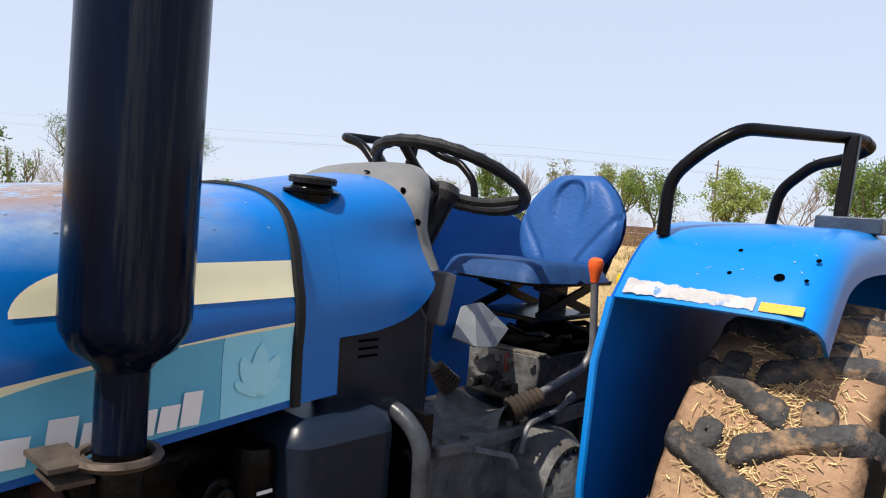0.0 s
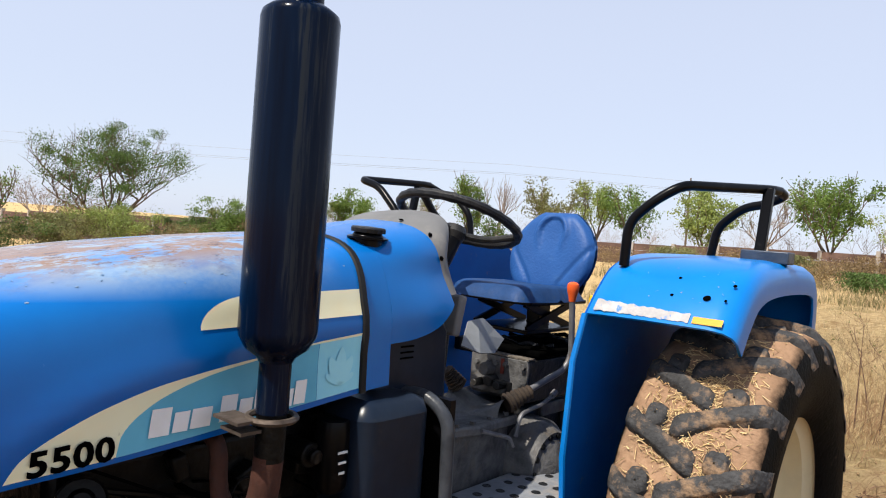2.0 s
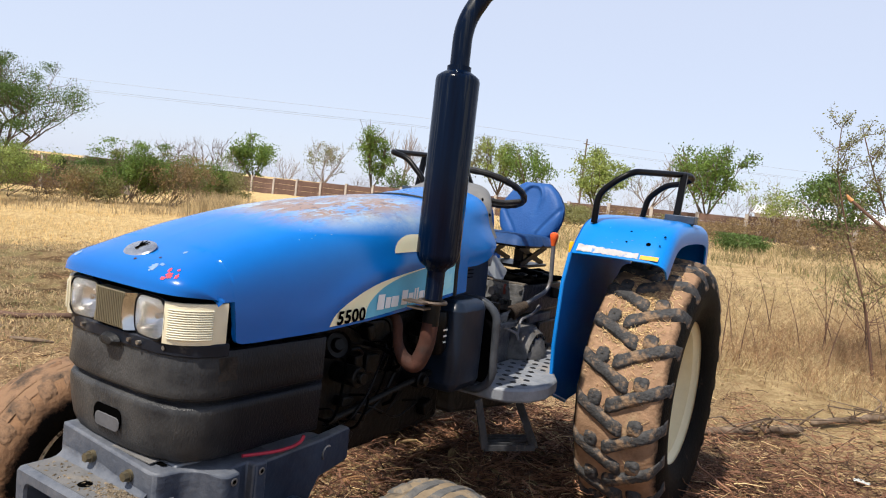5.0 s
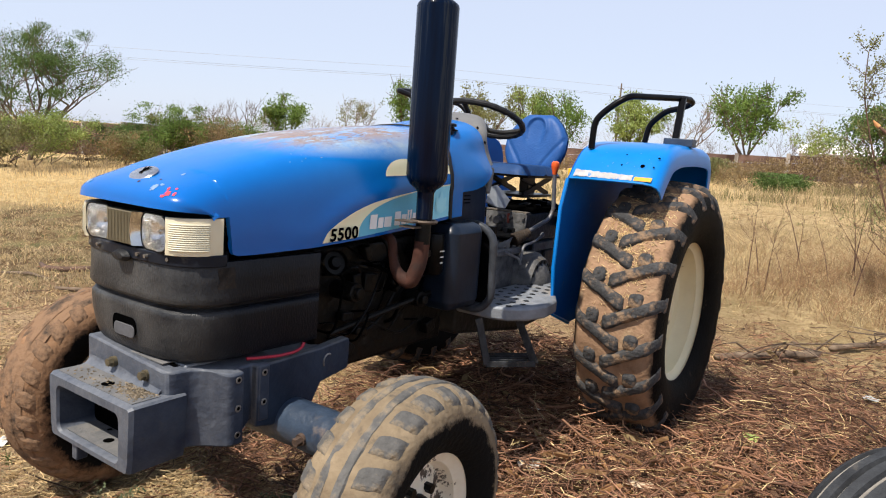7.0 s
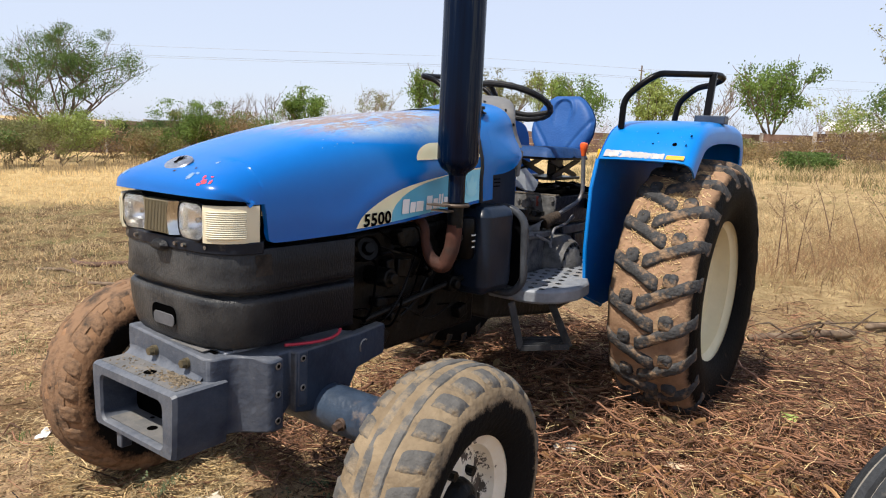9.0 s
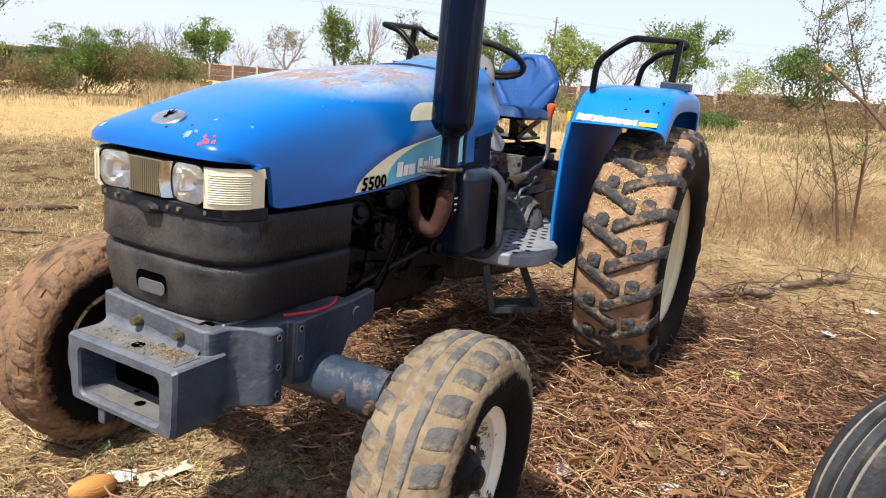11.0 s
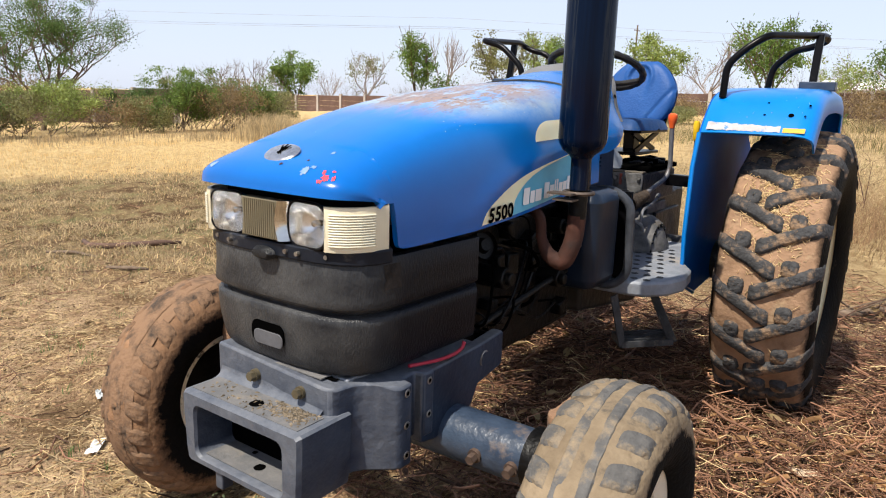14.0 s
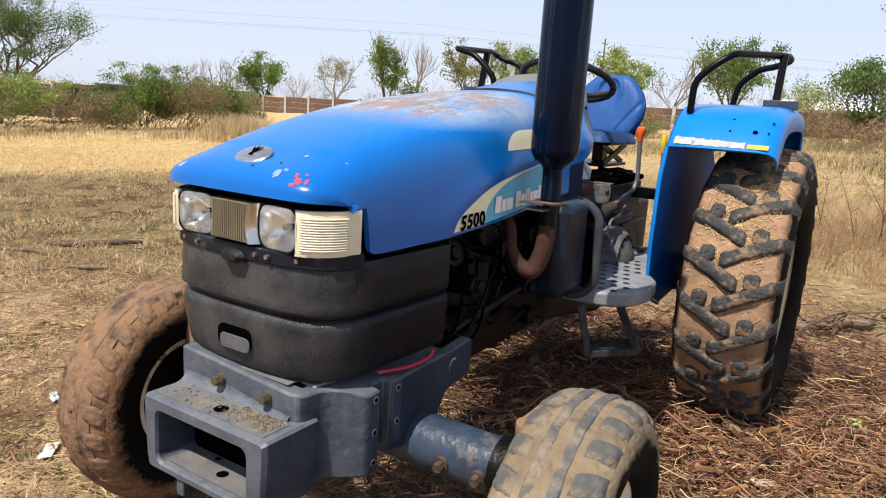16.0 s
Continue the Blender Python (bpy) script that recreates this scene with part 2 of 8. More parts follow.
def dust_and_front_light(m, y0, y1, dust):
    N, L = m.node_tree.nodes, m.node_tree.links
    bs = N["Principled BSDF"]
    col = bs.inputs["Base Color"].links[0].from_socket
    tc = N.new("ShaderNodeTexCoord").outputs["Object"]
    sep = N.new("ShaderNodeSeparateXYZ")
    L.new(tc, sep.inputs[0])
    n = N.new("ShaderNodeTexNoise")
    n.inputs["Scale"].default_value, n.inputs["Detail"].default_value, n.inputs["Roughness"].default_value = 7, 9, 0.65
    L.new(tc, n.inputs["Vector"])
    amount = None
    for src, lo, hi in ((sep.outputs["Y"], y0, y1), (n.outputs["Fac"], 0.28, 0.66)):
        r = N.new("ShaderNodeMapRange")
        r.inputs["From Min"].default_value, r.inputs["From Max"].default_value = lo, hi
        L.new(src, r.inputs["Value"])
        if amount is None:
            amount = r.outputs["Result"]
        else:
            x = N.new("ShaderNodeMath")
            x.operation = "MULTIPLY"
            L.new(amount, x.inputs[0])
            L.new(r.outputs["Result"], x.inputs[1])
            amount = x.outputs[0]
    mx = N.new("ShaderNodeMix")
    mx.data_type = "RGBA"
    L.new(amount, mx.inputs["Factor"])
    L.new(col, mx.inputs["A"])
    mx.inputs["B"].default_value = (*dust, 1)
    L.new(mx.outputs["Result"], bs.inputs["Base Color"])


def dust_and_lit_faces(m, dust, lo, hi):
    """Dust and rubbed metal, with sunlight painted in, on the faces that look up and forward."""
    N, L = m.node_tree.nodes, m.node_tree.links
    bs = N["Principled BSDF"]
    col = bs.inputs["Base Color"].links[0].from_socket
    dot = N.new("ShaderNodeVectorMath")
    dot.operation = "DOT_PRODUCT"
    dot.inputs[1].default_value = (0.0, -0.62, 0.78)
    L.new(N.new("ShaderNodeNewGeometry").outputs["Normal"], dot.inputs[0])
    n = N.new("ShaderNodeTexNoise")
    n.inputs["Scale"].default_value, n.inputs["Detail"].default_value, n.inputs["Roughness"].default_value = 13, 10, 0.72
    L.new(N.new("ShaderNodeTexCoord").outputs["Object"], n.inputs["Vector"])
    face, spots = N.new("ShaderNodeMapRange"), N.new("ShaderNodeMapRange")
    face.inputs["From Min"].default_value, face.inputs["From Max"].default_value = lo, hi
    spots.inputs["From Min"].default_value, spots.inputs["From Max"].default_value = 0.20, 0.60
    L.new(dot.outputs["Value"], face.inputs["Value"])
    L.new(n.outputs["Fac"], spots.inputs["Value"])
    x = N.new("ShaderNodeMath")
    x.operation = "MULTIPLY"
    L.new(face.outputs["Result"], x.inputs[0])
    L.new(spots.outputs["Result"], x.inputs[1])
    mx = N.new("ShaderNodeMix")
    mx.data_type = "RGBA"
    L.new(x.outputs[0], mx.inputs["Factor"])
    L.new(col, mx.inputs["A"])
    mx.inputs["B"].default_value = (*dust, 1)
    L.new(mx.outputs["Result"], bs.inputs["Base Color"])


dust_and_front_light(NOSE, -2.40, -2.56, (0.060, 0.060, 0.060))


# ---- mesh helpers ----
def mesh_of(name, bm, material, smooth=True):
    me = bpy.data.meshes.new(name)
    bmesh.ops.recalc_face_normals(bm, faces=bm.faces[:])
    bm.to_mesh(me)
    bm.free()
    for p in me.polygons:
        p.use_smooth = smooth
    me.materials.append(material)
    return me


def soften(ob, angle=35):
    """Smooth shading with hard edges kept above an angle."""
    me = ob.data
    bm = bmesh.new()
    bm.from_mesh(me)
    for e in bm.edges:
        e.smooth = len(e.link_faces) == 2 and e.calc_face_angle(0) < radians(angle)
    bm.to_mesh(me)
    bm.free()


def part(name, bm, material, parent, label="", smooth=True, angle=35, bevel=0.0):
    ob = new(name, mesh_of(name, bm, material, smooth))
    ob.parent = parent
    if bevel:
        b = ob.modifiers.new("edge", "BEVEL")
        b.width, b.segments, b.limit_method, b.angle_limit = bevel, 2, "ANGLE", radians(35)
        b.harden_normals = False
    if smooth:
        soften(ob, angle)
    if label:
        tagged(ob, label)
    return ob


def thing(name, label, category, at=(0, 0, 0), kind="", group="", rz=0):
    ob = new(name)
    ob.matrix_world = pose(*at, 0, 0, rz)
    ob.empty_display_size = 0.1
    return tagged(ob, label, category, group, kind)


def box(bm, c, s, m=None):
    """Box of size s about c, turned by m about its middle."""
    r = bmesh.ops.create_cube(bm, size=1)
    t = Matrix.Translation(c) @ (m.to_4x4() if m else Matrix()) @ Matrix.Diagonal((*s, 1))
    bmesh.ops.transform(bm, matrix=t, verts=r["verts"])
    return r["verts"]


def ring_frame(d):
    d = Vector(d).normalized()
    a = Vector((0, 0, 1)) if abs(d.z) < 0.9 else Vector((1, 0, 0))
    u = d.cross(a).normalized()
    return u, d.cross(u).normalized()


def cyl(bm, p0, p1, r0, r1=None, seg=16, caps=True):
    r1 = r0 if r1 is None else r1
    p0, p1 = Vector(p0), Vector(p1)
    u, v = ring_frame(p1 - p0)
    a = [bm.verts.new(p0 + r0 * (math.cos(2 * math.pi * i / seg) * u + math.sin(2 * math.pi * i / seg) * v)) for i in range(seg)]
    b = [bm.verts.new(p1 + r1 * (math.cos(2 * math.pi * i / seg) * u + math.sin(2 * math.pi * i / seg) * v)) for i in range(seg)]
    for i in range(seg):
        j = (i + 1) % seg
        bm.faces.new((a[i], a[j], b[j], b[i]))
    if caps:
        bm.faces.new(a[::-1])
        bm.faces.new(b)


def rounded(pts, r=0.05, n=5):
    """Polyline with its corners rounded."""
    pts = [Vector(p) for p in pts]
    out = [pts[0]]
    for a, b, c in zip(pts, pts[1:], pts[2:]):
        d0, d1 = (a - b), (c - b)
        k = min(r, d0.length * 0.45, d1.length * 0.45)
        s, e = b + d0.normalized() * k, b + d1.normalized() * k
        for i in range(n + 1):
            t = i / n
            out.append(s * (1 - t) ** 2 + b * 2 * t * (1 - t) + e * t * t)
    out.append(pts[-1])
    return out


def tube(bm, pts, r, seg=10, caps=True, closed=False):
    """Round bar along points; r may be a list."""
    pts = [Vector(p) for p in pts]
    n = len(pts)
    rs = r if isinstance(r, (list, tuple)) else [r] * n
    rings, u = [], None
    for i, p in enumerate(pts):
        d = (pts[(i + 1) % n] - pts[i - 1]) if closed else pts[min(i + 1, n - 1)] - pts[max(i - 1, 0)]
        d.normalize()
        if u is None:
            u = ring_frame(d)[0]
        u = (u - d * u.dot(d)).normalized()
        v = d.cross(u)
        rings.append([bm.verts.new(p + rs[i] * (math.cos(2 * math.pi * k / seg) * u + math.sin(2 * math.pi * k / seg) * v)) for k in range(seg)])
    for i in range(n if closed else n - 1):
        a, b = rings[i], rings[(i + 1) % n]
        for k in range(seg):
            j = (k + 1) % seg
            bm.faces.new((a[k], a[j], b[j], b[k]))
    if caps and not closed:
        bm.faces.new(rings[0][::-1])
        bm.faces.new(rings[-1])


def revolve(bm, profile, seg=32, m=None):
    """Profile of (radius, height) turned about z, then moved by m."""
    rings = []
    m = m or Matrix()
    for r, h in profile:
        rings.append([bm.verts.new(m @ Vector((r * math.cos(2 * math.pi * k / seg), r * math.sin(2 * math.pi * k / seg), h))) for k in range(seg)])
    for a, b in zip(rings, rings[1:]):
        for k in range(seg):
            j = (k + 1) % seg
            bm.faces.new((a[k], a[j], b[j], b[k]))
    if profile[0][0] < 1e-4 or profile[-1][0] < 1e-4:
        bmesh.ops.remove_doubles(bm, verts=bm.verts[:], dist=1e-5)


def prism(bm, outline, lo, hi, m=None):
    """Flat outline in xy, raised from lo to hi in z, then moved by m."""
    m = m or Matrix()
    a = [bm.verts.new(m @ Vector((x, y, lo))) for x, y in outline]
    b = [bm.verts.new(m @ Vector((x, y, hi))) for x, y in outline]
    bm.faces.new(a[::-1])
    bm.faces.new(b)
    for i in range(len(a)):
        j = (i + 1) % len(a)
        bm.faces.new((a[i], a[j], b[j], b[i]))


def grid(bm, rows, closed=False):
    """Skin over rows of points."""
    vs = [[bm.verts.new(p) for p in row] for row in rows]
    for a, b in zip(vs, vs[1:]):
        n = len(a)
        for k in range(n if closed else n - 1):
            j = (k + 1) % n
            bm.faces.new((a[k], a[j], b[j], b[k]))
    return vs


def lerp_table(table, t):
    """Smooth reading of rows (t, values...) at t."""
    ts = [r[0] for r in table]
    if t <= ts[0]:
        return table[0][1:]
    if t >= ts[-1]:
        return table[-1][1:]
    i = max(k for k in range(len(ts) - 1) if ts[k] <= t)
    p0, p1, p2, p3 = table[max(i - 1, 0)], table[i], table[i + 1], table[min(i + 2, len(ts) - 1)]
    h = ts[i + 1] - ts[i]
    s = (t - ts[i]) / h
    out = []
    for k in range(1, len(p1)):
        m1 = (p2[k] - p0[k]) / max(p2[0] - p0[0], 1e-6) * h
        m2 = (p3[k] - p1[k]) / max(p3[0] - p1[0], 1e-6) * h
        out.append((2 * s**3 - 3 * s**2 + 1) * p1[k] + (s**3 - 2 * s**2 + s) * m1 + (-2 * s**3 + 3 * s**2) * p2[k] + (s**3 - s**2) * m2)
    return out


def rect_outline(w, h, r, n=4):
    """Rounded rectangle about the origin."""
    pts = []
    for cx, cy, a0 in ((w / 2 - r, h / 2 - r, 0), (-w / 2 + r, h / 2 - r, 90), (-w / 2 + r, -h / 2 + r, 180), (w / 2 - r, -h / 2 + r, 270)):
        for i in range(n + 1):
            a = radians(a0 + 90 * i / n)
            pts.append((cx + r * math.cos(a), cy + r * math.sin(a)))
    return pts


def mud_over(name, mud, mud2, bare, centre, how, a, b, amp, crumbs=None):
    """Dried mud over rubber: a ragged edge by distance from the axle line or from the wheel's middle plane."""
    m = mat(name, mud, mud2, rough=0.95, scale=9, bump=0.7, bscale=48, spec=0.08, third=crumbs, cut=(0.56, 0.68), tscale=8)
    N, L = m.node_tree.nodes, m.node_tree.links
    bs = N["Principled BSDF"]
    col = bs.inputs["Base Color"].links[0].from_socket
    tc = N.new("ShaderNodeTexCoord").outputs["Object"]
    sub = N.new("ShaderNodeVectorMath")
    sub.operation = "SUBTRACT"
    sub.inputs[1].default_value = centre
    L.new(tc, sub.inputs[0])
    mul = N.new("ShaderNodeVectorMath")
    mul.operation = "MULTIPLY"
    mul.inputs[1].default_value = (0, 1, 1) if how == "radius" else (1, 0, 0)
    L.new(sub.outputs[0], mul.inputs[0])
    ln = N.new("ShaderNodeVectorMath")
    ln.operation = "LENGTH"
    L.new(mul.outputs[0], ln.inputs[0])
    n = N.new("ShaderNodeTexNoise")
    n.inputs["Scale"].default_value, n.inputs["Detail"].default_value, n.inputs["Roughness"].default_value = 11, 9, 0.75
    L.new(tc, n.inputs["Vector"])
    ad = N.new("ShaderNodeMath")
    ad.operation = "MULTIPLY_ADD"
    L.new(n.outputs["Fac"], ad.inputs[0])
    ad.inputs[1].default_value = amp
    L.new(ln.outputs["Value"], ad.inputs[2])
    r = N.new("ShaderNodeMapRange")
    r.inputs["From Min"].default_value, r.inputs["From Max"].default_value = a + amp / 2, b + amp / 2
    L.new(ad.outputs[0], r.inputs["Value"])
    mx = N.new("ShaderNodeMix")
    mx.data_type = "RGBA"
    L.new(r.outputs["Result"], mx.inputs["Factor"])
    mx.inputs["A"].default_value = (*bare, 1)
    L.new(col, mx.inputs["B"])
    L.new(mx.outputs["Result"], bs.inputs["Base Color"])
    return m

LEAF_DECAL = mat("leaf_outline", (0.39, 0.78, 0.87), (0.31, 0.70, 0.84), rough=0.4, bump=0.02)
SILVER = mat("worn_silver", (0.52, 0.53, 0.55), (0.34, 0.35, 0.37), rough=0.22, metal=0.85, scale=40, bump=0.1)
MIRROR = mat("lamp_mirror", (0.90, 0.90, 0.89), (0.80, 0.80, 0.79), rough=0.27, metal=1.0, scale=20, bump=0.05)
LEDGE = mat("dark_ledge", (0.014, 0.017, 0.025), (0.006, 0.008, 0.013), rough=0.4, scale=9, bump=0.1, third=(0.13, 0.118, 0.0968), cut=(0.6, 0.8), tscale=9, spec=0.15)
# ---- the tractor: its own axes, nose towards -y, rear axle over y = 0 ----
tractor = thing("tractor", "blue farm tractor with mud-caked rear tyres, standing unhitched on straw-littered ground", "tractor", (0.03, 0, 0))

# hood: y, top height, lower edge of the full section, half width, setback of the sides at the nose
HOOD = [
    (-2.628, 1.278, 1.262, 0.300, 0.135), (-2.620, 1.308, 1.252, 0.304, 0.128), (-2.585, 1.338, 1.228, 0.306, 0.105), (-2.53, 1.362, 1.192, 0.307, 0.062),
    (-2.46, 1.390, 1.154, 0.308, 0.016), (-2.428, 1.402, 1.143, 0.309, 0.0), (-2.30, 1.442, 1.142, 0.313, 0.0),
    (-2.10, 1.491, 1.148, 0.324, 0.0), (-1.90, 1.527, 1.160, 0.329, 0.0), (-1.70, 1.552, 1.173, 0.323, 0.0), (-1.50, 1.572, 1.188, 0.312, 0.0), (-1.315, 1.586, 1.204, 0.303, 0.0)]
ARC = [(0.0, 0.0, 0.0), (0.25, 0.34, 0.012), (0.42, 0.58, 0.045), (0.55, 0.76, 0.115), (0.66, 0.872, 0.235), (0.78, 0.940, 0.42), (0.9, 0.982, 0.72), (1.0, 1.0, 1.0)]
LIP = 1.258


def cut_v(zt, zb, z):
    """How far across the section reaches before it falls below z."""
    if zb >= z:
        return 1.0
    lo, hi = 0.0, 1.0
    for _ in range(24):
        mid = (lo + hi) / 2
        if zt - (zt - zb) * lerp_table(ARC, mid)[1] > z:
            lo = mid
        else:
            hi = mid
    return lo


def curve(*pts):
    return lambda y: lerp_table(list(pts), y)[0]


CREST = curve((-2.094, 1.1585), (-2.088, 1.170), (-2.072, 1.192), (-2.045, 1.212), (-2.00, 1.236), (-1.94, 1.261), (-1.85, 1.287), (-1.72, 1.309), (-1.60, 1.324), (-1.45, 1.342), (-1.318, 1.353))


def hood_at(y, v):
    """Point of the hood at station y, v from -1 to 1 across it; the nose ends above the lamps."""
    zt, zb, w, k = lerp_table(HOOD, y)
    if y < -2.46:
        v = v * cut_v(zt, zb, LIP)
    fx, fz = lerp_table(ARC, abs(v))
    z = zt - (zt - zb) * fz
    if y > -2.25 and abs(v) > 0.5:
        # pressed ridge along the crest of the sticker
        w += 0.010 * math.exp(-((z - CREST(y) - 0.018) / 0.042) ** 2) * min(1.0, (y + 2.25) / 0.25)
    x = math.copysign(w * fx, v)
    return Vector((x, y + k * (0.22 * fx**3 + 0.78 * fx**12), zt - (zt - zb) * fz))


def hood_normal(y, v):
    a = hood_at(y + 0.004, v) - hood_at(y - 0.004, v)
    b_ = hood_at(y, v + 0.004) - hood_at(y, v - 0.004)
    n = a.cross(b_).normalized()
    return n if n.z > -0.2 and (n.x * v >= 0 or n.z > 0.5) else -n


def hood_x(y, z):
    """Half width of the hood's flank at y and height z."""
    lo, hi = 0.3, 1.0
    for _ in range(22):
        mid = (lo + hi) / 2
        if hood_at(y, mid).z > z:
            lo = mid
        else:
            hi = mid
    return hood_at(y, lo).x


bm = bmesh.new()
ys = [-2.628, -2.624, -2.62, -2.61, -2.60, -2.58, -2.56, -2.53, -2.50, -2.48, -2.4601, -2.4599, -2.445, -2.425] + [-2.40 + 1.085 * i / 30 for i in range(31)]
vs_ = [-1 + 2 * i / 72 for i in range(73)]
grid(bm, [[hood_at(y, v) for v in vs_] for y in ys])
hood = part("hood", bm, BLUE_HOOD, tractor, "glossy blue bonnet with worn rusty patches on top", angle=50)
sol = hood.modifiers.new("sheet", "SOLIDIFY")
sol.thickness, sol.offset = 0.012, -1


def on_hood(name, lo, hi, y0, y1, material, lift=0.0016, n=110, m=6, label=""):
    """Sticker on the hood's flank between two curves of height over y."""
    b = bmesh.new()
    rows = []
    for i in range(n + 1):
        y = y0 + (y1 - y0) * i / n
        zl, zh = lo(y), max(hi(y), lo(y) + 0.0008)
        rows.append([Vector((hood_x(y, zl + (zh - zl) * j / m) + lift, y, zl + (zh - zl) * j / m)) for j in range(m + 1)])
    grid(b, rows)
    return part(name, b, material, hood, label)


EDGE = curve((-2.12, 1.158), (-2.05, 1.160), (-1.90, 1.170), (-1.70, 1.186), (-1.50, 1.202), (-1.318, 1.217))
INNER = curve((-1.918, 1.166), (-1.916, 1.185), (-1.908, 1.208), (-1.882, 1.236), (-1.83, 1.267), (-1.74, 1.296), (-1.62, 1.317), (-1.50, 1.333), (-1.318, 1.347))
on_hood("cream_decal", lambda y: EDGE(y) if y < -1.918 else INNER(y), CREST, -2.094, -1.318, CREAM_DECAL, label="cream crescent sticker with worn edge")
on_hood("teal_decal", EDGE, INNER, -1.9175, -1.455, TEAL_DECAL, label="teal sticker panel behind the white bars")
on_hood("pale_decal", EDGE, INNER, -1.454, -1.318, PALE_DECAL, label="pale blue sticker with embossed leaf shape")
on_hood("upper_stripe", lambda y: 1.397 + 0.03 * (y + 1.318), lambda y: 1.397 + 0.03 * (y + 1.318) + 0.062 * math.sqrt(max(0.0, 1 - max(0.0, (-1.64 - y) / 0.118) ** 2)), -1.757, -1.318, CREAM_DECAL,
        label="cream stripe sticker with rounded tip")
# leaf shape on the pale panel
for ang, ln in ((-58, 0.050), (-30, 0.066), (2, 0.074), (33, 0.066), (60, 0.046)):
    b = bmesh.new()
    pts = []
    for i in range(9):
        s = i / 8
        yy, zz = -1.385 + math.sin(radians(ang)) * ln * s, 1.232 + math.cos(radians(ang)) * ln * s * 1.25
        w = 0.017 * math.sin(math.pi * s) ** 0.7 + 0.0006
        pts.append([Vector((hood_x(yy + q * w, zz) + 0.0050, yy + q * w, zz)) for q in (-1, 0, 1)])
    grid(b, pts)
    part("leaf_mark", b, LEAF_DECAL, hood)
# white bars in place of the maker's name, and the printed number
x0 = -1.862
for wd, ht, gap in ((0.040, 0.052, 0.006), (0.032, 0.038, 0.005), (0.044, 0.038, 0.020), (0.038, 0.052, 0.006), (0.032, 0.038, 0.006), (0.012, 0.052, 0.006), (0.012, 0.052, 0.006), (0.031, 0.038, 0.005), (0.031, 0.038, 0.005), (0.032, 0.052, 0.0)):
    b = bmesh.new()
    base = 1.194 + 0.04 * (x0 + 1.86)
    grid(b, [[Vector((hood_x(yy, base + ht * j / 3) + 0.0055, yy + 0.006 * j / 3, base + ht * j / 3 + 0.09 * (yy - x0) * 0)) for j in range(4)] for yy in (x0, x0 + wd / 2, x0 + wd)])
    part("white_bar", b, WHITE_DECAL, hood)
    x0 += wd + gap


def lettering(text, size, put, material, parent, name):
    """Flat letters of the built-in font; put() takes a point of the text's plane to its place."""
    cu = bpy.data.curves.new(name, "FONT")
    cu.body, cu.size, cu.resolution_u, cu.space_character = text, size, 3, 1.06
    cu.offset = size * 0.034
    tmp = bpy.data.objects.new(name, cu)
    scene.collection.objects.link(tmp)
    me = bpy.data.meshes.new_from_object(tmp.evaluated_get(bpy.context.evaluated_depsgraph_get()))
    bpy.data.objects.remove(tmp)
    for v in me.vertices:
        v.co = put(v.co.x, v.co.y)
    me.materials.clear()
    me.materials.append(material)
    ob = new(name, me)
    ob.parent = parent
    return ob


lettering("5500", 0.059, lambda u, w: Vector((hood_x(-2.062 + 1.14 * u, 1.163 + w + 0.045 * u) + 0.0058, -2.062 + 1.14 * u, 1.163 + w + 0.045 * u)), INK, hood, "number_print")

# emblem, scratches and marks on the nose
b = bmesh.new()
e0 = hood_at(-2.535, 0.0)
en = Vector((0, -0.5, 0.87)).normalized()
em = Matrix.Translation(e0 + en * 0.003) @ en.to_track_quat("Z", "Y").to_matrix().to_4x4()
revolve(b, [(0.0, 0.006), (0.042, 0.005), (0.052, 0.003), (0.056, 0.0)], 28, em @ Matrix.Diagonal((1.0, 0.72, 1, 1)))
emblem = part("emblem", b, SILVER, hood, "oval silver emblem with dark leaf strokes")
for ang in (-30, 0, 30):
    b = bmesh.new()
    prism(b, [(-0.0008, -0.02), (0.0008, -0.02), (0.0032, 0.010), (0, 0.032), (-0.0030, 0.010)], 0.0065, 0.0085, em @ pose(0, 0, 0, 0, 0, ang) @ Matrix.Translation((0, 0.004, 0)) @ Matrix.Diagonal((1, 0.8, 1, 1)))
    part("emblem_stroke", b, INK, hood)


def patch(name, y, v, ry, rv, material, rng, lift=0.0015, label=""):
    """Ragged flat patch on the hood's skin."""
    b = bmesh.new()
    nn = hood_normal(y, v)
    if nn.z < 0:
        nn = -nn
    c = b.verts.new(hood_at(y, v) + nn * lift)
    ring = []
    for i in range(26):
        a = 2 * math.pi * i / 26
        k = rng.uniform(0.45, 1.0)
        ring.append(b.verts.new(hood_at(y + ry * k * math.cos(a), v + rv * k * math.sin(a)) + nn * lift * 0.6))
    for i in range(26):
        b.faces.new((c, ring[i], ring[(i + 1) % 26]))
    return part(name, b, material, hood, label)


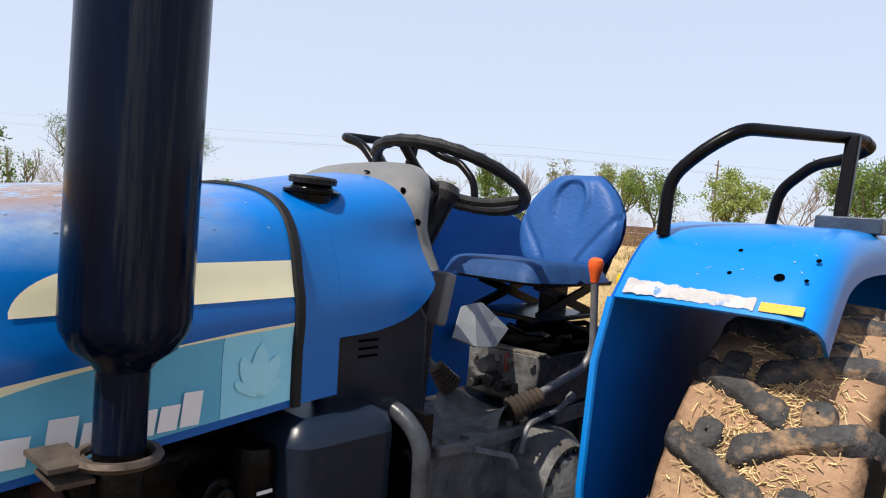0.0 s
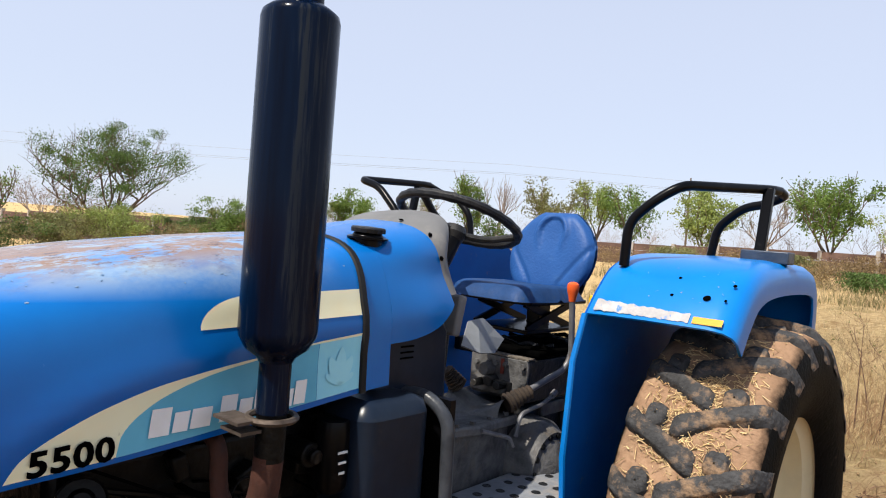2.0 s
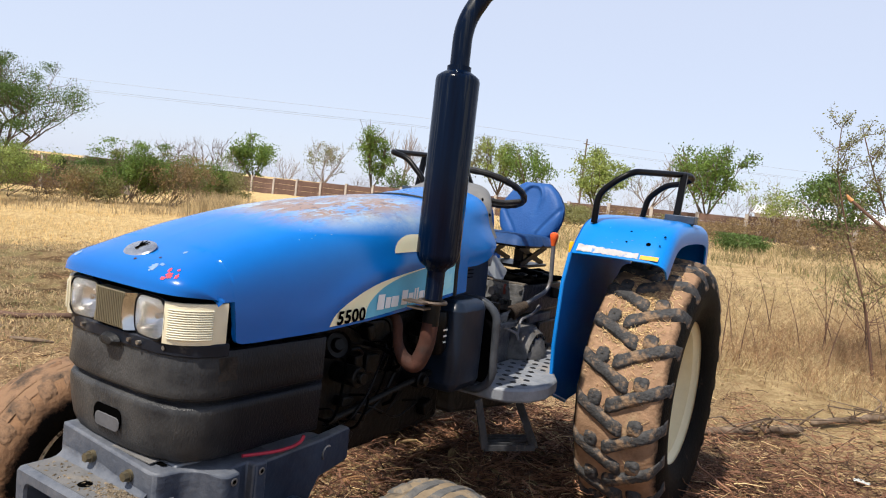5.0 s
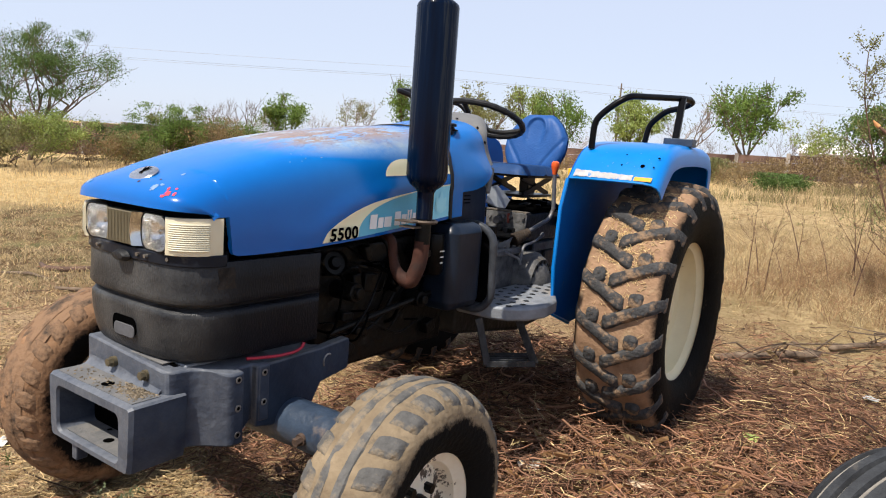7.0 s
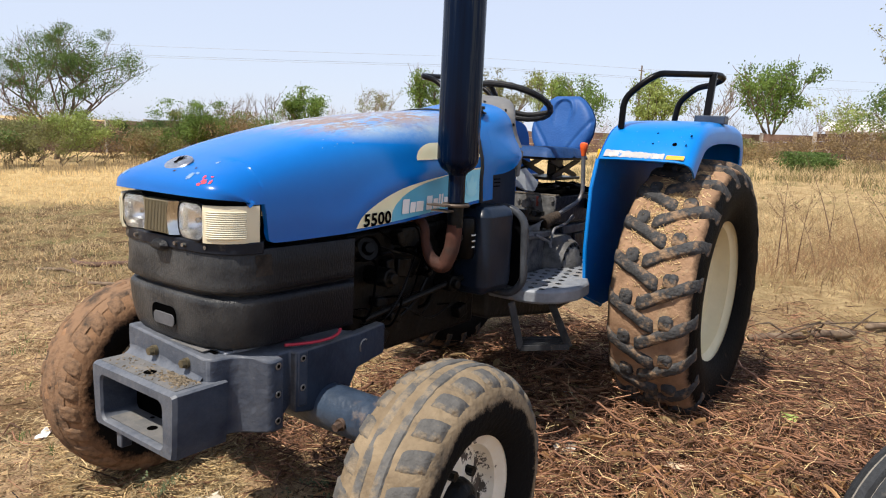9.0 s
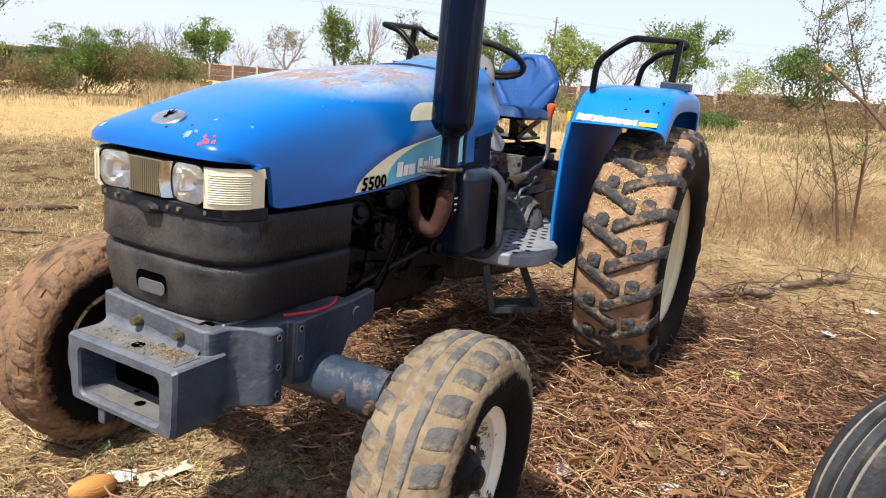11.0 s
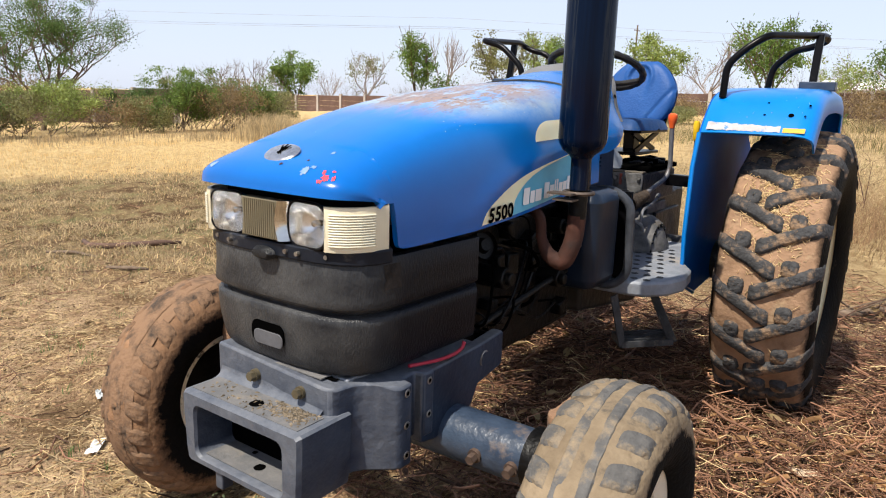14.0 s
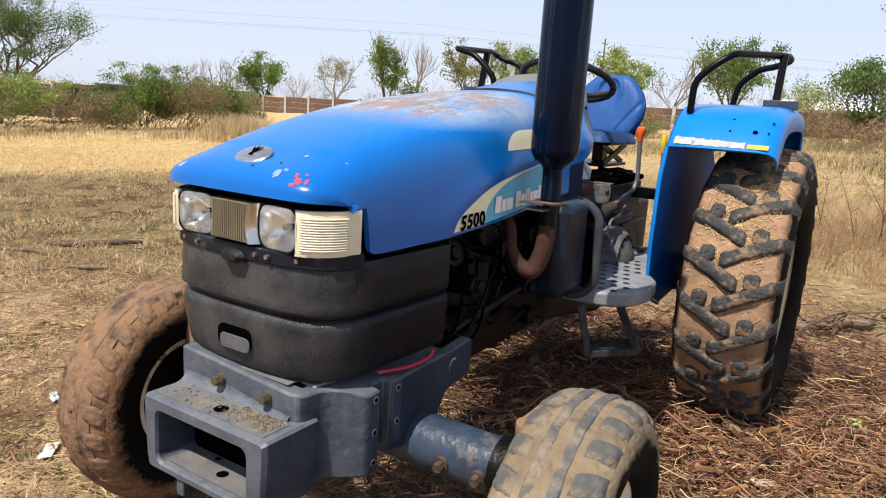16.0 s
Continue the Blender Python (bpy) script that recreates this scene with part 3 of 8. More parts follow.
FADED = mat("scraped_paint", (0.24, 0.33, 0.43), (0.10, 0.22, 0.42), rough=0.6, scale=30, bump=0.1)
mr_ = random.Random(31)
for yy, vv, ry_, rv_, mt_ in ((-2.600, 0.53, 0.014, 0.035, REDCLOTH), (-2.585, 0.50, 0.009, 0.016, REDCLOTH), (-2.597, 0.585, 0.010, 0.016, REDCLOTH), (-2.612, 0.50, 0.006, 0.020, REDCLOTH), (-2.575, 0.56, 0.006, 0.016, REDCLOTH),
                              (-2.590, 0.36, 0.018, 0.040, FADED), (-2.575, 0.40, 0.008, 0.030, FADED), (-2.600, -0.52, 0.012, 0.05, FADED), (-2.58, 0.12, 0.006, 0.02, RUST), (-2.55, 0.30, 0.006, 0.012, RUST), (-2.50, 0.40, 0.010, 0.020, FADED)):
    patch("paint_mark", yy, vv, ry_, rv_, mt_, mr_, 0.0016)
for k in range(34):
    patch("paint_chip", mr_.uniform(-2.2, -1.35), mr_.uniform(0.46, 0.62), mr_.uniform(0.0015, 0.0045), mr_.uniform(0.002, 0.006), FADED, mr_, 0.0012)

# radiator shell: black plastic nose panel
SHELL = [(0.0, -2.600), (0.10, -2.598), (0.18, -2.590), (0.235, -2.572), (0.275, -2.540), (0.298, -2.49), (0.306, -2.42), (0.312, -2.30), (0.318, -2.18), (0.322, -2.092)]


def shell_row(z, inset):
    """Outline of the nose shell at one height."""
    h = [Vector((x - inset * min(1, x / 0.2), y + inset, z)) for x, y in SHELL]
    return [Vector((-p.x, p.y, p.z)) for p in h[:0:-1]] + h


bm = bmesh.new()
prof = [(1.125, 0.03), (1.125, 0.004), (1.118, 0.0), (1.06, 0.0), (1.02, -0.002), (1.004, -0.003), (0.998, 0.0), (0.994, 0.006), (0.990, 0.019), (0.983, 0.020), (0.979, 0.012), (0.975, 0.006), (0.969, 0.002), (0.955, 0.001), (0.90, 0.005), (0.85, 0.012), (0.828, 0.018), (0.818, 0.026), (0.812, 0.042)]
grid(bm, [shell_row(z, i) for z, i in prof])
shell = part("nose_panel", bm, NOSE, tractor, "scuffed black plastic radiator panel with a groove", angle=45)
s2 = shell.modifiers.new("sheet", "SOLIDIFY")
s2.thickness, s2.offset = 0.01, -1
# brown reflection painted as a patch on one corner
b = bmesh.new()
rs_ = random.Random(8)
rows = []
for i in range(9):
    z = 1.045 + 0.064 * i / 8
    y0, y1 = -2.482 + rs_.uniform(-0.005, 0.005), -2.428 + rs_.uniform(-0.004, 0.004)
    rows.append([Vector((0.2965 + 0.1 * (y + 2.506) + (0.0004 - 0.0002 * i), y, z)) + Vector((0.0022, 0, 0)) for y in (y0, y0 * 0.67 + y1 * 0.33, y0 * 0.33 + y1 * 0.67, y1)])
grid(b, rows)
part("corner_reflection", b, mat("reflection_brown", (0.052, 0.043, 0.036), (0.018, 0.016, 0.0145), rough=0.9, scale=22, bump=0.7, bscale=90, spec=0.1), shell, "brown reflection painted on the plastic")
# latch opening and mesh patch
b = bmesh.new()
prism(b, rect_outline(0.122, 0.062, 0.022, 5), 0, 0.004, Matrix.Translation((0.0, -2.5945, 0.897)) @ pose(0, 0, 0, 90))
part("latch_recess", b, INK, shell, "dark pull slot")
b = bmesh.new()
prism(b, rect_outline(0.110, 0.040, 0.016, 5), 0, 0.004, Matrix.Translation((0.003, -2.5965, 0.884)) @ pose(0, 0, 0, 90))
part("latch_handle", b, mat("dusty_grey_tongue", (0.117, 0.117, 0.125), (0.078, 0.078, 0.0827), rough=0.9, scale=20, bump=0.1, spec=0.05), shell, "grey plastic pull tongue", bevel=0.003)
# dark lamp ledge under the lights
bm = bmesh.new()
ledge = [(x * 1.012, y - 0.006) for x, y in SHELL[:6] + [(0.302, -2.455)]]
out = [(-x, y) for x, y in ledge[:0:-1]] + ledge
inn = [(x * 0.82, y + 0.05) for x, y in out[::-1]]
prism(bm, out + inn, 1.112, 1.148)
ledge_ob = part("lamp_ledge", bm, LEDGE, tractor, "dark blue-black lamp ledge with screw holes", bevel=0.004)
for x in (-0.20, -0.13, 0.085, 0.125, 0.205):
    b = bmesh.new()
    cyl(b, (x, -2.612 + 0.35 * max(0, abs(x) - 0.12) ** 2 * 8, 1.131), (x, -2.590, 1.131), 0.006, seg=10)
    part("screw", b, STEEL, ledge_ob)
b = bmesh.new()
revolve(b, [(0, 0.02), (0.022, 0.016), (0.034, 0.0), (0.022, -0.012), (0, -0.016)], 16, Matrix.Translation((0.012, -2.612, 1.118)) @ pose(0, 0, 0, 90) @ Matrix.Diagonal((1.25, 0.55, 1, 1)))
part("latch_knob", b, PLASTIC, ledge_ob)
# backing behind the lamps
bm = bmesh.new()
box(bm, (0, -2.47, 1.2), (0.54, 0.06, 0.13))
part("lamp_backing", bm, BLACK, tractor)


def lamp(side):
    """Round-cornered headlamp with ribbed glass, bulb and bowl."""
    m = Matrix.Translation((side * 0.147, -2.592, 1.203)) @ pose(0, 0, 0, 90, 0, side * -3)
    o = rect_outline(0.132, 0.108, 0.035, 6)
    b = bmesh.new()
    rows = []
    for k, d in ((1.0, 0.004), (0.98, -0.012), (0.8, -0.035), (0.5, -0.055), (0.12, -0.064)):
        rows.append([m @ Vector((x * k, y * k, d)) for x, y in o])
    grid(b, rows, closed=True)
    ob = part("headlamp", b, MIRROR, tractor, "headlamp with mirror bowl behind ribbed clear glass")
    b = bmesh.new()
    rows = []
    for i in range(25):
        x = -0.062 + 0.124 * i / 24
        half = 0.052 if abs(x) < 0.03 else 0.052 - 0.03 * (1 - math.sqrt(max(0, 1 - ((abs(x) - 0.03) / 0.034) ** 2)))
        rows.append([m @ Vector((x, half * q, 0.013 - 2.0 * x * x - 1.5 * (half * q) ** 2 + (0.0014 if i % 2 else 0))) for q in (-1, -0.5, 0, 0.5, 1)])
    grid(b, rows)
    g = part("lamp_glass", b, GLASS, ob, "ribbed clear glass", smooth=True)
    g.visible_shadow = False
    b = bmesh.new()
    revolve(b, [(0.0, 0.02), (0.008, 0.018), (0.008, 0.0)], 12, m @ Matrix.Translation((0, 0, -0.055)))
    part("bulb_cap", b, CHROME, ob)
    b = bmesh.new()
    tube(b, [m @ Vector((x * 1.02, y * 1.02, 0.002)) for x, y in o], 0.004, 6, closed=True)
    part("lamp_rim", b, BLACK, ob)
    return ob


lamp(1), lamp(-1)


def turn_lamp(side):
    """Cream indicator wrapping the nose's corner."""
    plan = [(0.212, -2.602), (0.236, -2.594), (0.260, -2.577), (0.280, -2.550), (0.293, -2.518), (0.298, -2.490), (0.302, -2.472)]
    b = bmesh.new()
    rows = []
    zs = [1.146, 1.1465, 1.156, 1.2, 1.244, 1.2545, 1.255]
    ins = [0.012, 0.002, 0, 0, 0, 0.002, 0.012]
    for z, i in zip(zs, ins):
        rows.append([Vector((side * (x - i * 0.8), y + i * 0.6, z)) for x, y in plan])
    grid(b, rows)
    ob = part("indicator", b, mat("aged_white_plastic", (0.70, 0.64, 0.47), (0.60, 0.53, 0.38), rough=0.4, scale=6, bump=0.05), tractor, "cream indicator housing with ribbed yellowed lens", angle=60)
    ob.modifiers.new("sheet", "SOLIDIFY").thickness = 0.012
    for i in range(13):
        z = 1.1625 + 0.0062 * i
        b = bmesh.new()
        ln = [Vector((side * (x + 0.0015), y - 0.0015, z)) for x, y in plan[:-1]]
        ln = [ln[0].lerp(ln[1], 0.5)] + ln[1:-1] + [ln[-2].lerp(ln[-1], 0.2)]
        tube(b, ln, 0.0029, 6)
        part("lens_rib", b, LENS_CREAM, ob)
    return ob


turn_lamp(1), turn_lamp(-1)
# ribbed centre badge between the lamps
b = bmesh.new()
cb = Matrix.Translation((0.0, -2.603, 1.205)) @ pose(0, 0, 0, 90)
prism(b, [(-0.07, -0.05), (-0.062, 0), (-0.07, 0.05), (0.07, 0.05), (0.058, 0), (0.07, -0.05)], -0.02, 0.012, cb)
badge = part("badge", b, mat("badge_olive", (0.182, 0.156, 0.0968), (0.14, 0.118, 0.0754), rough=0.45, bump=0.05), tractor, "ribbed brown badge with chrome side", bevel=0.003)
for i in range(15):
    x = -0.056 + 0.0078 * i
    b = bmesh.new()
    cyl(b, cb @ Vector((x, -0.046, 0.0125)), cb @ Vector((x, 0.046, 0.0125)), 0.0024, seg=6)
    part("badge_rib", b, badge.data.materials[0], badge)
b = bmesh.new()
rows = [[cb @ Vector((0.070 + 0.022 * s - 0.012 * (1 - q * q), 0.05 * q, 0.014 - 0.03 * s * s)) for q in (-1, -0.6, -0.2, 0.2, 0.6, 1)] for s in (-0.25, 0, 0.35, 0.7, 1.0)]
grid(b, rows)
bx = part("badge_trim", b, CHROME, badge, "chrome trim")
bx.modifiers.new("sheet", "SOLIDIFY").thickness = 0.004

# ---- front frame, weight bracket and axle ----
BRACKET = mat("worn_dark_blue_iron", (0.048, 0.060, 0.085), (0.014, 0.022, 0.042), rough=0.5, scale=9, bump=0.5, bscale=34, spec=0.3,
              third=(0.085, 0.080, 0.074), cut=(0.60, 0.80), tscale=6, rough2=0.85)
dust_and_lit_faces(BRACKET, (0.122, 0.130, 0.148), 0.2, 0.8)
BX = 0.028
# block with a deep rounded pocket, chamfered towards its foot
W, H0, H1, Y0, Y1 = 0.224, 0.530, 0.733, -2.728, -2.55
pocket = rect_outline(0.334, 0.144, 0.024, 5)
pc = (-0.006, 0.626)


def block_edge(px, pz):
    """Point of the block's front outline that faces the pocket's point (px, pz)."""
    k = min(W / max(abs(px), 1e-6), 0.5 * (H1 - H0) / max(abs(pz), 1e-6))
    x, z = px * k, (H0 + H1) / 2 + pz * k
    return x * (1.0 - 0.06 * max(0.0, (0.60 - z) / 0.07)), z


bm = bmesh.new()
loops = [[], [], [], [], [], []]
for px, pz in pocket:
    ex, ez = block_edge(px, pz)
    for lp, (x, y, z) in zip(loops, ((ex, Y1, ez), (ex, Y0 + 0.012, ez), (ex * 0.965, Y0, 0.6315 + (ez - 0.6315) * 0.94), (pc[0] + px * 1.03, Y0, pc[1] + pz * 1.06), (pc[0] + px, Y0 + 0.008, pc[1] + pz), (pc[0] + px * 0.97, -2.613, pc[1] + pz * 0.97))):
        lp.append(Vector((BX + x, y, z)))
grid(bm, loops, closed=True)
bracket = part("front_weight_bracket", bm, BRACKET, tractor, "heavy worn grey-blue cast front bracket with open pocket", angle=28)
# flat black sheet standing in for the shade deep in the pocket
bm = bmesh.new()
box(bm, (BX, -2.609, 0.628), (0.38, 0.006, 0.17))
part("pocket_shade", bm, INK, bracket)
# casting behind the block: upright face, rounded end, two side flanges
XYZ = [(-0.212, -2.595), (0.205, -2.605), (0.226, -2.600), (0.238, -2.585), (0.242, -2.560), (0.246, -2.535), (0.262, -2.512), (0.290, -2.490), (0.322, -2.462), (0.332, -2.448), (0.334, -2.405), (0.296, -2.398), (0.292, -2.345),
       (0.322, -2.338), (0.326, -2.298), (0.30, -2.290), (0.30, -2.25), (0.20, -2.25), (0.20, -2.50), (-0.212, -2.50)]
bm = bmesh.new()
lo_, hi_ = [bm.verts.new((x, y, 0.556 if y < -2.39 else 0.60)) for x, y in XYZ], []
for x, y in XYZ:
    hi_.append(bm.verts.new((x, y, 0.812 - 0.05 * (x - 0.05) - (0.012 if y > -2.47 and x > 0.25 else 0))))
bm.faces.new(lo_[::-1])
bm.faces.new(hi_)
for i in range(len(XYZ)):
    j = (i + 1) % len(XYZ)
    bm.faces.new((lo_[i], lo_[j], hi_[j], hi_[i]))
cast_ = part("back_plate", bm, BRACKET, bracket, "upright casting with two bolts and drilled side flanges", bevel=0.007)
# fillet between the block's top and the upright face
bm = bmesh.new()
grid(bm, [[Vector((x, -2.600 - 0.03 * (1 - math.sin(a)), H1 + 0.03 * (1 - math.cos(a)) - 0.001)) for x in (-0.192, BX, 0.208)] for a in [radians(90 * i / 5) for i in range(6)]])
fl_ = part("fillet", bm, BRACKET, bracket)
for x in (-0.045, 0.130):
    b = bmesh.new()
    cyl(b, (x, -2.598, 0.772), (x, -2.612, 0.772), 0.0165, seg=18)
    cyl(b, (x, -2.610, 0.772), (x, -2.626, 0.772), 0.0135, 0.0128, seg=6)
    part("bolt", b, mat("dull_brass_zinc", (0.20, 0.165, 0.10), (0.12, 0.10, 0.065), rough=0.45, metal=0.6, scale=40, bump=0.2), bracket, "dull yellow hexagon bolt")
for x, y, z, r in ((0.035, -2.668, H1 + 0.0032, 0.019), (0.040, -2.668, 0.5585, 0.016), (-0.03, -2.625, 0.5585, 0.008)):
    b = bmesh.new()
    revolve(b, [(0.0, 0.001), (r * 0.9, 0.001), (r, 0.0)], 16, Matrix.Translation((x, y, z)))
    part("hole", b, INK, bracket)
for y, z, x in ((-2.427, 0.765, 0.3345), (-2.427, 0.675, 0.3345), (-2.427, 0.590, 0.3345), (-2.318, 0.762, 0.325), (-2.318, 0.665, 0.325)):
    b = bmesh.new()
    revolve(b, [(0.0, 0.0004), (0.006, 0.0004), (0.0065, 0.001), (0.0105, 0.001), (0.0115, 0.0)], 14, Matrix.Translation((x, y, z)) @ pose(0, 0, 0, 0, 90, 0))
    part("flange_hole", b, STEEL, bracket, "bright rim of a drilled hole")
    b = bmesh.new()
    revolve(b, [(0.0, 0.0012), (0.006, 0.0012)], 12, Matrix.Translation((x, y, z)) @ pose(0, 0, 0, 0, 90, 0))
    part("hole", b, INK, bracket)
# slots and a bent tab on the casting's top
for x, y, l_ in ((-0.10, -2.545, 0.07), (0.165, -2.555, 0.085)):
    b = bmesh.new()
    prism(b, rect_outline(l_, 0.016, 0.0075, 4), 0, 0.0016, Matrix.Translation((x, y, 0.8128 - 0.05 * (x - 0.05))))
    part("slot", b, INK, bracket)
b = bmesh.new()
box(b, (-0.065, -2.70, 0.515), (0.03, 0.035, 0.07))
part("hook_stub", b, BRACKET, bracket, bevel=0.004)
DUSTY = mat("dust_film", (0.165, 0.157, 0.150), (0.090, 0.092, 0.098), rough=0.95, scale=11, bump=0.3, bscale=90, third=(0.19, 0.165, 0.135), cut=(0.56, 0.74), tscale=16)
for c_, s_ in (((BX - 0.006, -2.662, H1 + 0.0006), (0.405, 0.088, 0.003)), ((BX - 0.006, -2.655, 0.5568), (0.31, 0.105, 0.002)), ((0.0, -2.548, 0.8125), (0.36, 0.07, 0.003))):
    b = bmesh.new()
    box(b, c_, s_)
    part("dust_layer", b, DUSTY, bracket, "grey-tan dust")
# seed crumbs and dust lying on the bracket
rng_c = random.Random(12)
V_, F_ = [], []
for _ in range(420):
    if rng_c.random() < 0.75:
        x_, y_, z_ = BX + rng_c.gauss(0.12, 0.045), rng_c.gauss(-2.645, 0.022), H1 + 0.002
    else:
        x_, y_, z_ = BX + rng_c.uniform(-0.2, 0.2), rng_c.uniform(-2.70, -2.62), H1 + 0.002
    if not (-0.17 < x_ < 0.215 and -2.705 < y_ < -2.62):
        continue
    q_ = Euler((0, rng_c.uniform(-0.2, 0.2), rng_c.uniform(0, 6.3))).to_matrix()
    l_ = rng_c.uniform(0.004, 0.009)
    base_ = len(V_)
    for p_ in ((1, 0, 0.1), (-1, 0, 0.1), (0, 0.35, 0.0), (0, -0.35, 0.0), (0, 0, 0.5)):
        v_ = Vector((x_ + 0.03, y_, z_)) + q_ @ (Vector(p_) * l_)
        V_.append((v_.x, v_.y, v_.z))
    F_ += [(base_, base_ + 2, base_ + 4), (base_ + 2, base_ + 1, base_ + 4), (base_ + 1, base_ + 3, base_ + 4), (base_ + 3, base_, base_ + 4)]
me_ = bpy.data.meshes.new("seed_crumbs")
me_.from_pydata(V_, [], F_)
me_.materials.append(mat("chaff_crumbs", (0.20, 0.155, 0.105), (0.10, 0.08, 0.055), rough=0.9, scale=40, bump=0, per_piece=0.4, island=True))
tagged(new("seed_crumbs", me_), "dry seed crumbs and chaff on the bracket", "crumbs", kind="stuff")
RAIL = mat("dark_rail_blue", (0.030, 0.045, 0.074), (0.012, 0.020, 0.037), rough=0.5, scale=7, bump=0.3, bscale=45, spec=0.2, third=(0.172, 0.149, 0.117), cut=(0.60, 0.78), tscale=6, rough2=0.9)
dust_and_lit_faces(RAIL, (0.16, 0.155, 0.15), 0.2, 0.8)
# side frame rails
for s in (1, -1):
    b = bmesh.new()
    prism(b, [(-2.345, 0.585), (-2.345, 0.785), (-2.30, 0.785), (-2.05, 0.79), (-1.925, 0.80), (-1.92, 0.79), (-1.92, 0.695), (-1.93, 0.685), (-2.06, 0.665), (-2.10, 0.60), (-2.28, 0.57)], -0.02, 0.02,
          Matrix.Translation((s * (0.300 if s > 0 else 0.262), 0, 0)) @ Matrix(((0, 0, 1, 0), (1, 0, 0, 0), (0, 1, 0, 0), (0, 0, 0, 1))))
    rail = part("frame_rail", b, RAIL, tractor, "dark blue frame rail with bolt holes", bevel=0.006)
    if s < 0:
        b = bmesh.new()
        box(b, (-0.262, -2.42, 0.68), (0.04, 0.16, 0.22))
        prism(b, [(-2.43, 0.56), (-2.43, 0.80), (-2.36, 0.80), (-2.36, 0.555)], 0, 0.045, Matrix.Translation((s * 0.275 - 0.045, 0, 0)) @ Matrix(((0, 0, 1, 0), (1, 0, 0, 0), (0, 1, 0, 0), (0, 0, 0, 1))))
        part("frame_lug", b, RAIL, rail, bevel=0.008)
    else:
        # half-round cast mark on the rail
        b = bmesh.new()
        tube(b, [(0.3205, -2.03 + 0.022 * math.cos(radians(a)), 0.735 + 0.026 * math.sin(radians(a))) for a in range(60, 211, 15)], 0.0035, 6)
        part("cast_ring", b, STEEL, rail, "worn bright half ring")
b = bmesh.new()
box(b, (0, -2.46, 0.80), (0.46, 0.16, 0.02))
box(b, (0, -2.2, 0.72), (0.48, 0.5, 0.06))
part("front_plate", b, TREAD, tractor, "dusty flat plate under the radiator panel", bevel=0.004)
b = bmesh.new()
prism(b, [(-0.07, 0.0), (0.07, 0.0), (0.012, 0.05), (-0.012, 0.05)], 0, 0.012, Matrix.Translation((0.03, -2.535, 0.808)) @ pose(0, 0, 0, 62))
part("gusset", b, GREYBLUE, tractor, bevel=0.003)
b = bmesh.new()
tube(b, rounded([(0.285, -2.36, 0.806), (0.298, -2.31, 0.802), (0.316, -2.25, 0.800), (0.322, -2.19, 0.802), (0.326, -2.165, 0.812), (0.326, -2.155, 0.828)], 0.03), 0.0052, 8)
part("red_hose", b, RED, tractor, "red rubber hose lying on the frame")
# axle beam and near stub
b = bmesh.new()
cyl(b, (-0.62, -2.19, 0.565), (0.62, -2.19, 0.565), 0.078, seg=24)
AXLE_BLUE = mat("scraped_axle_blue", (0.042, 0.062, 0.096), (0.014, 0.024, 0.044), rough=0.38, scale=8, bump=0.35, bscale=40, spec=0.45, third=(0.22, 0.15, 0.095), cut=(0.58, 0.74), tscale=6, rough2=0.9)
axle = part("axle_beam", b, AXLE_BLUE, tractor, "round blue front axle tube, dusty and scraped", angle=50)
for s in (1, -1):
    b = bmesh.new()
    cyl(b, (s * 0.585, -2.19, 0.57), (s * 0.63, -2.19, 0.57), 0.084, seg=24)
    part("axle_collar", b, IRON, axle)
    for x in (0.448, 0.562):
        b = bmesh.new()
        cyl(b, (s * x, -2.258, 0.562), (s * x, -2.275, 0.559), 0.020, seg=18)
        cyl(b, (s * x, -2.270, 0.560), (s * x, -2.297, 0.556), 0.0145, seg=6)
        part("bolt", b, mat("dull_rust", (0.115, 0.075, 0.055), (0.055, 0.036, 0.028), rough=0.7, metal=0.2, scale=40, bump=0.4), axle, "rusty hexagon bolt head")
    b = bmesh.new()
    cyl(b, (s * 0.665, -2.19, 0.72), (s * 0.675, -2.19, 0.36), 0.042, seg=18)
    cyl(b, (s * 0.62, -2.19, 0.57), (s * 0.68, -2.19, 0.57), 0.058, seg=18)
    cyl(b, (s * 0.66, -2.19, 0.42), (s * 0.80, -2.19, 0.405), 0.035, seg=18)
    box(b, (s * 0.66, -2.12, 0.705), (0.06, 0.16, 0.03))
    part("king_pin", b, MUDDY, axle, "dusty king pin and steering arm", bevel=0.004)
b = bmesh.new()
tube(b, [(0.66, -2.07, 0.55), (0.2, -2.07, 0.50), (-0.2, -2.07, 0.50), (-0.66, -2.07, 0.55)], 0.016, 10)
part("track_rod", b, IRON, tractor)


# ---- wheels ----
FRONT_PROF = [(0.215, -0.092), (0.236, -0.114), (0.28, -0.133), (0.322, -0.137), (0.356, -0.129), (0.380, -0.112), (0.398, -0.086), (0.408, -0.055), (0.414, -0.024), (0.415, 0.0)]
FRONT_ARC = [0.0]
for p_, q_ in zip(FRONT_PROF, FRONT_PROF[1:]):
    FRONT_ARC.append(FRONT_ARC[-1] + math.dist(p_, q_))


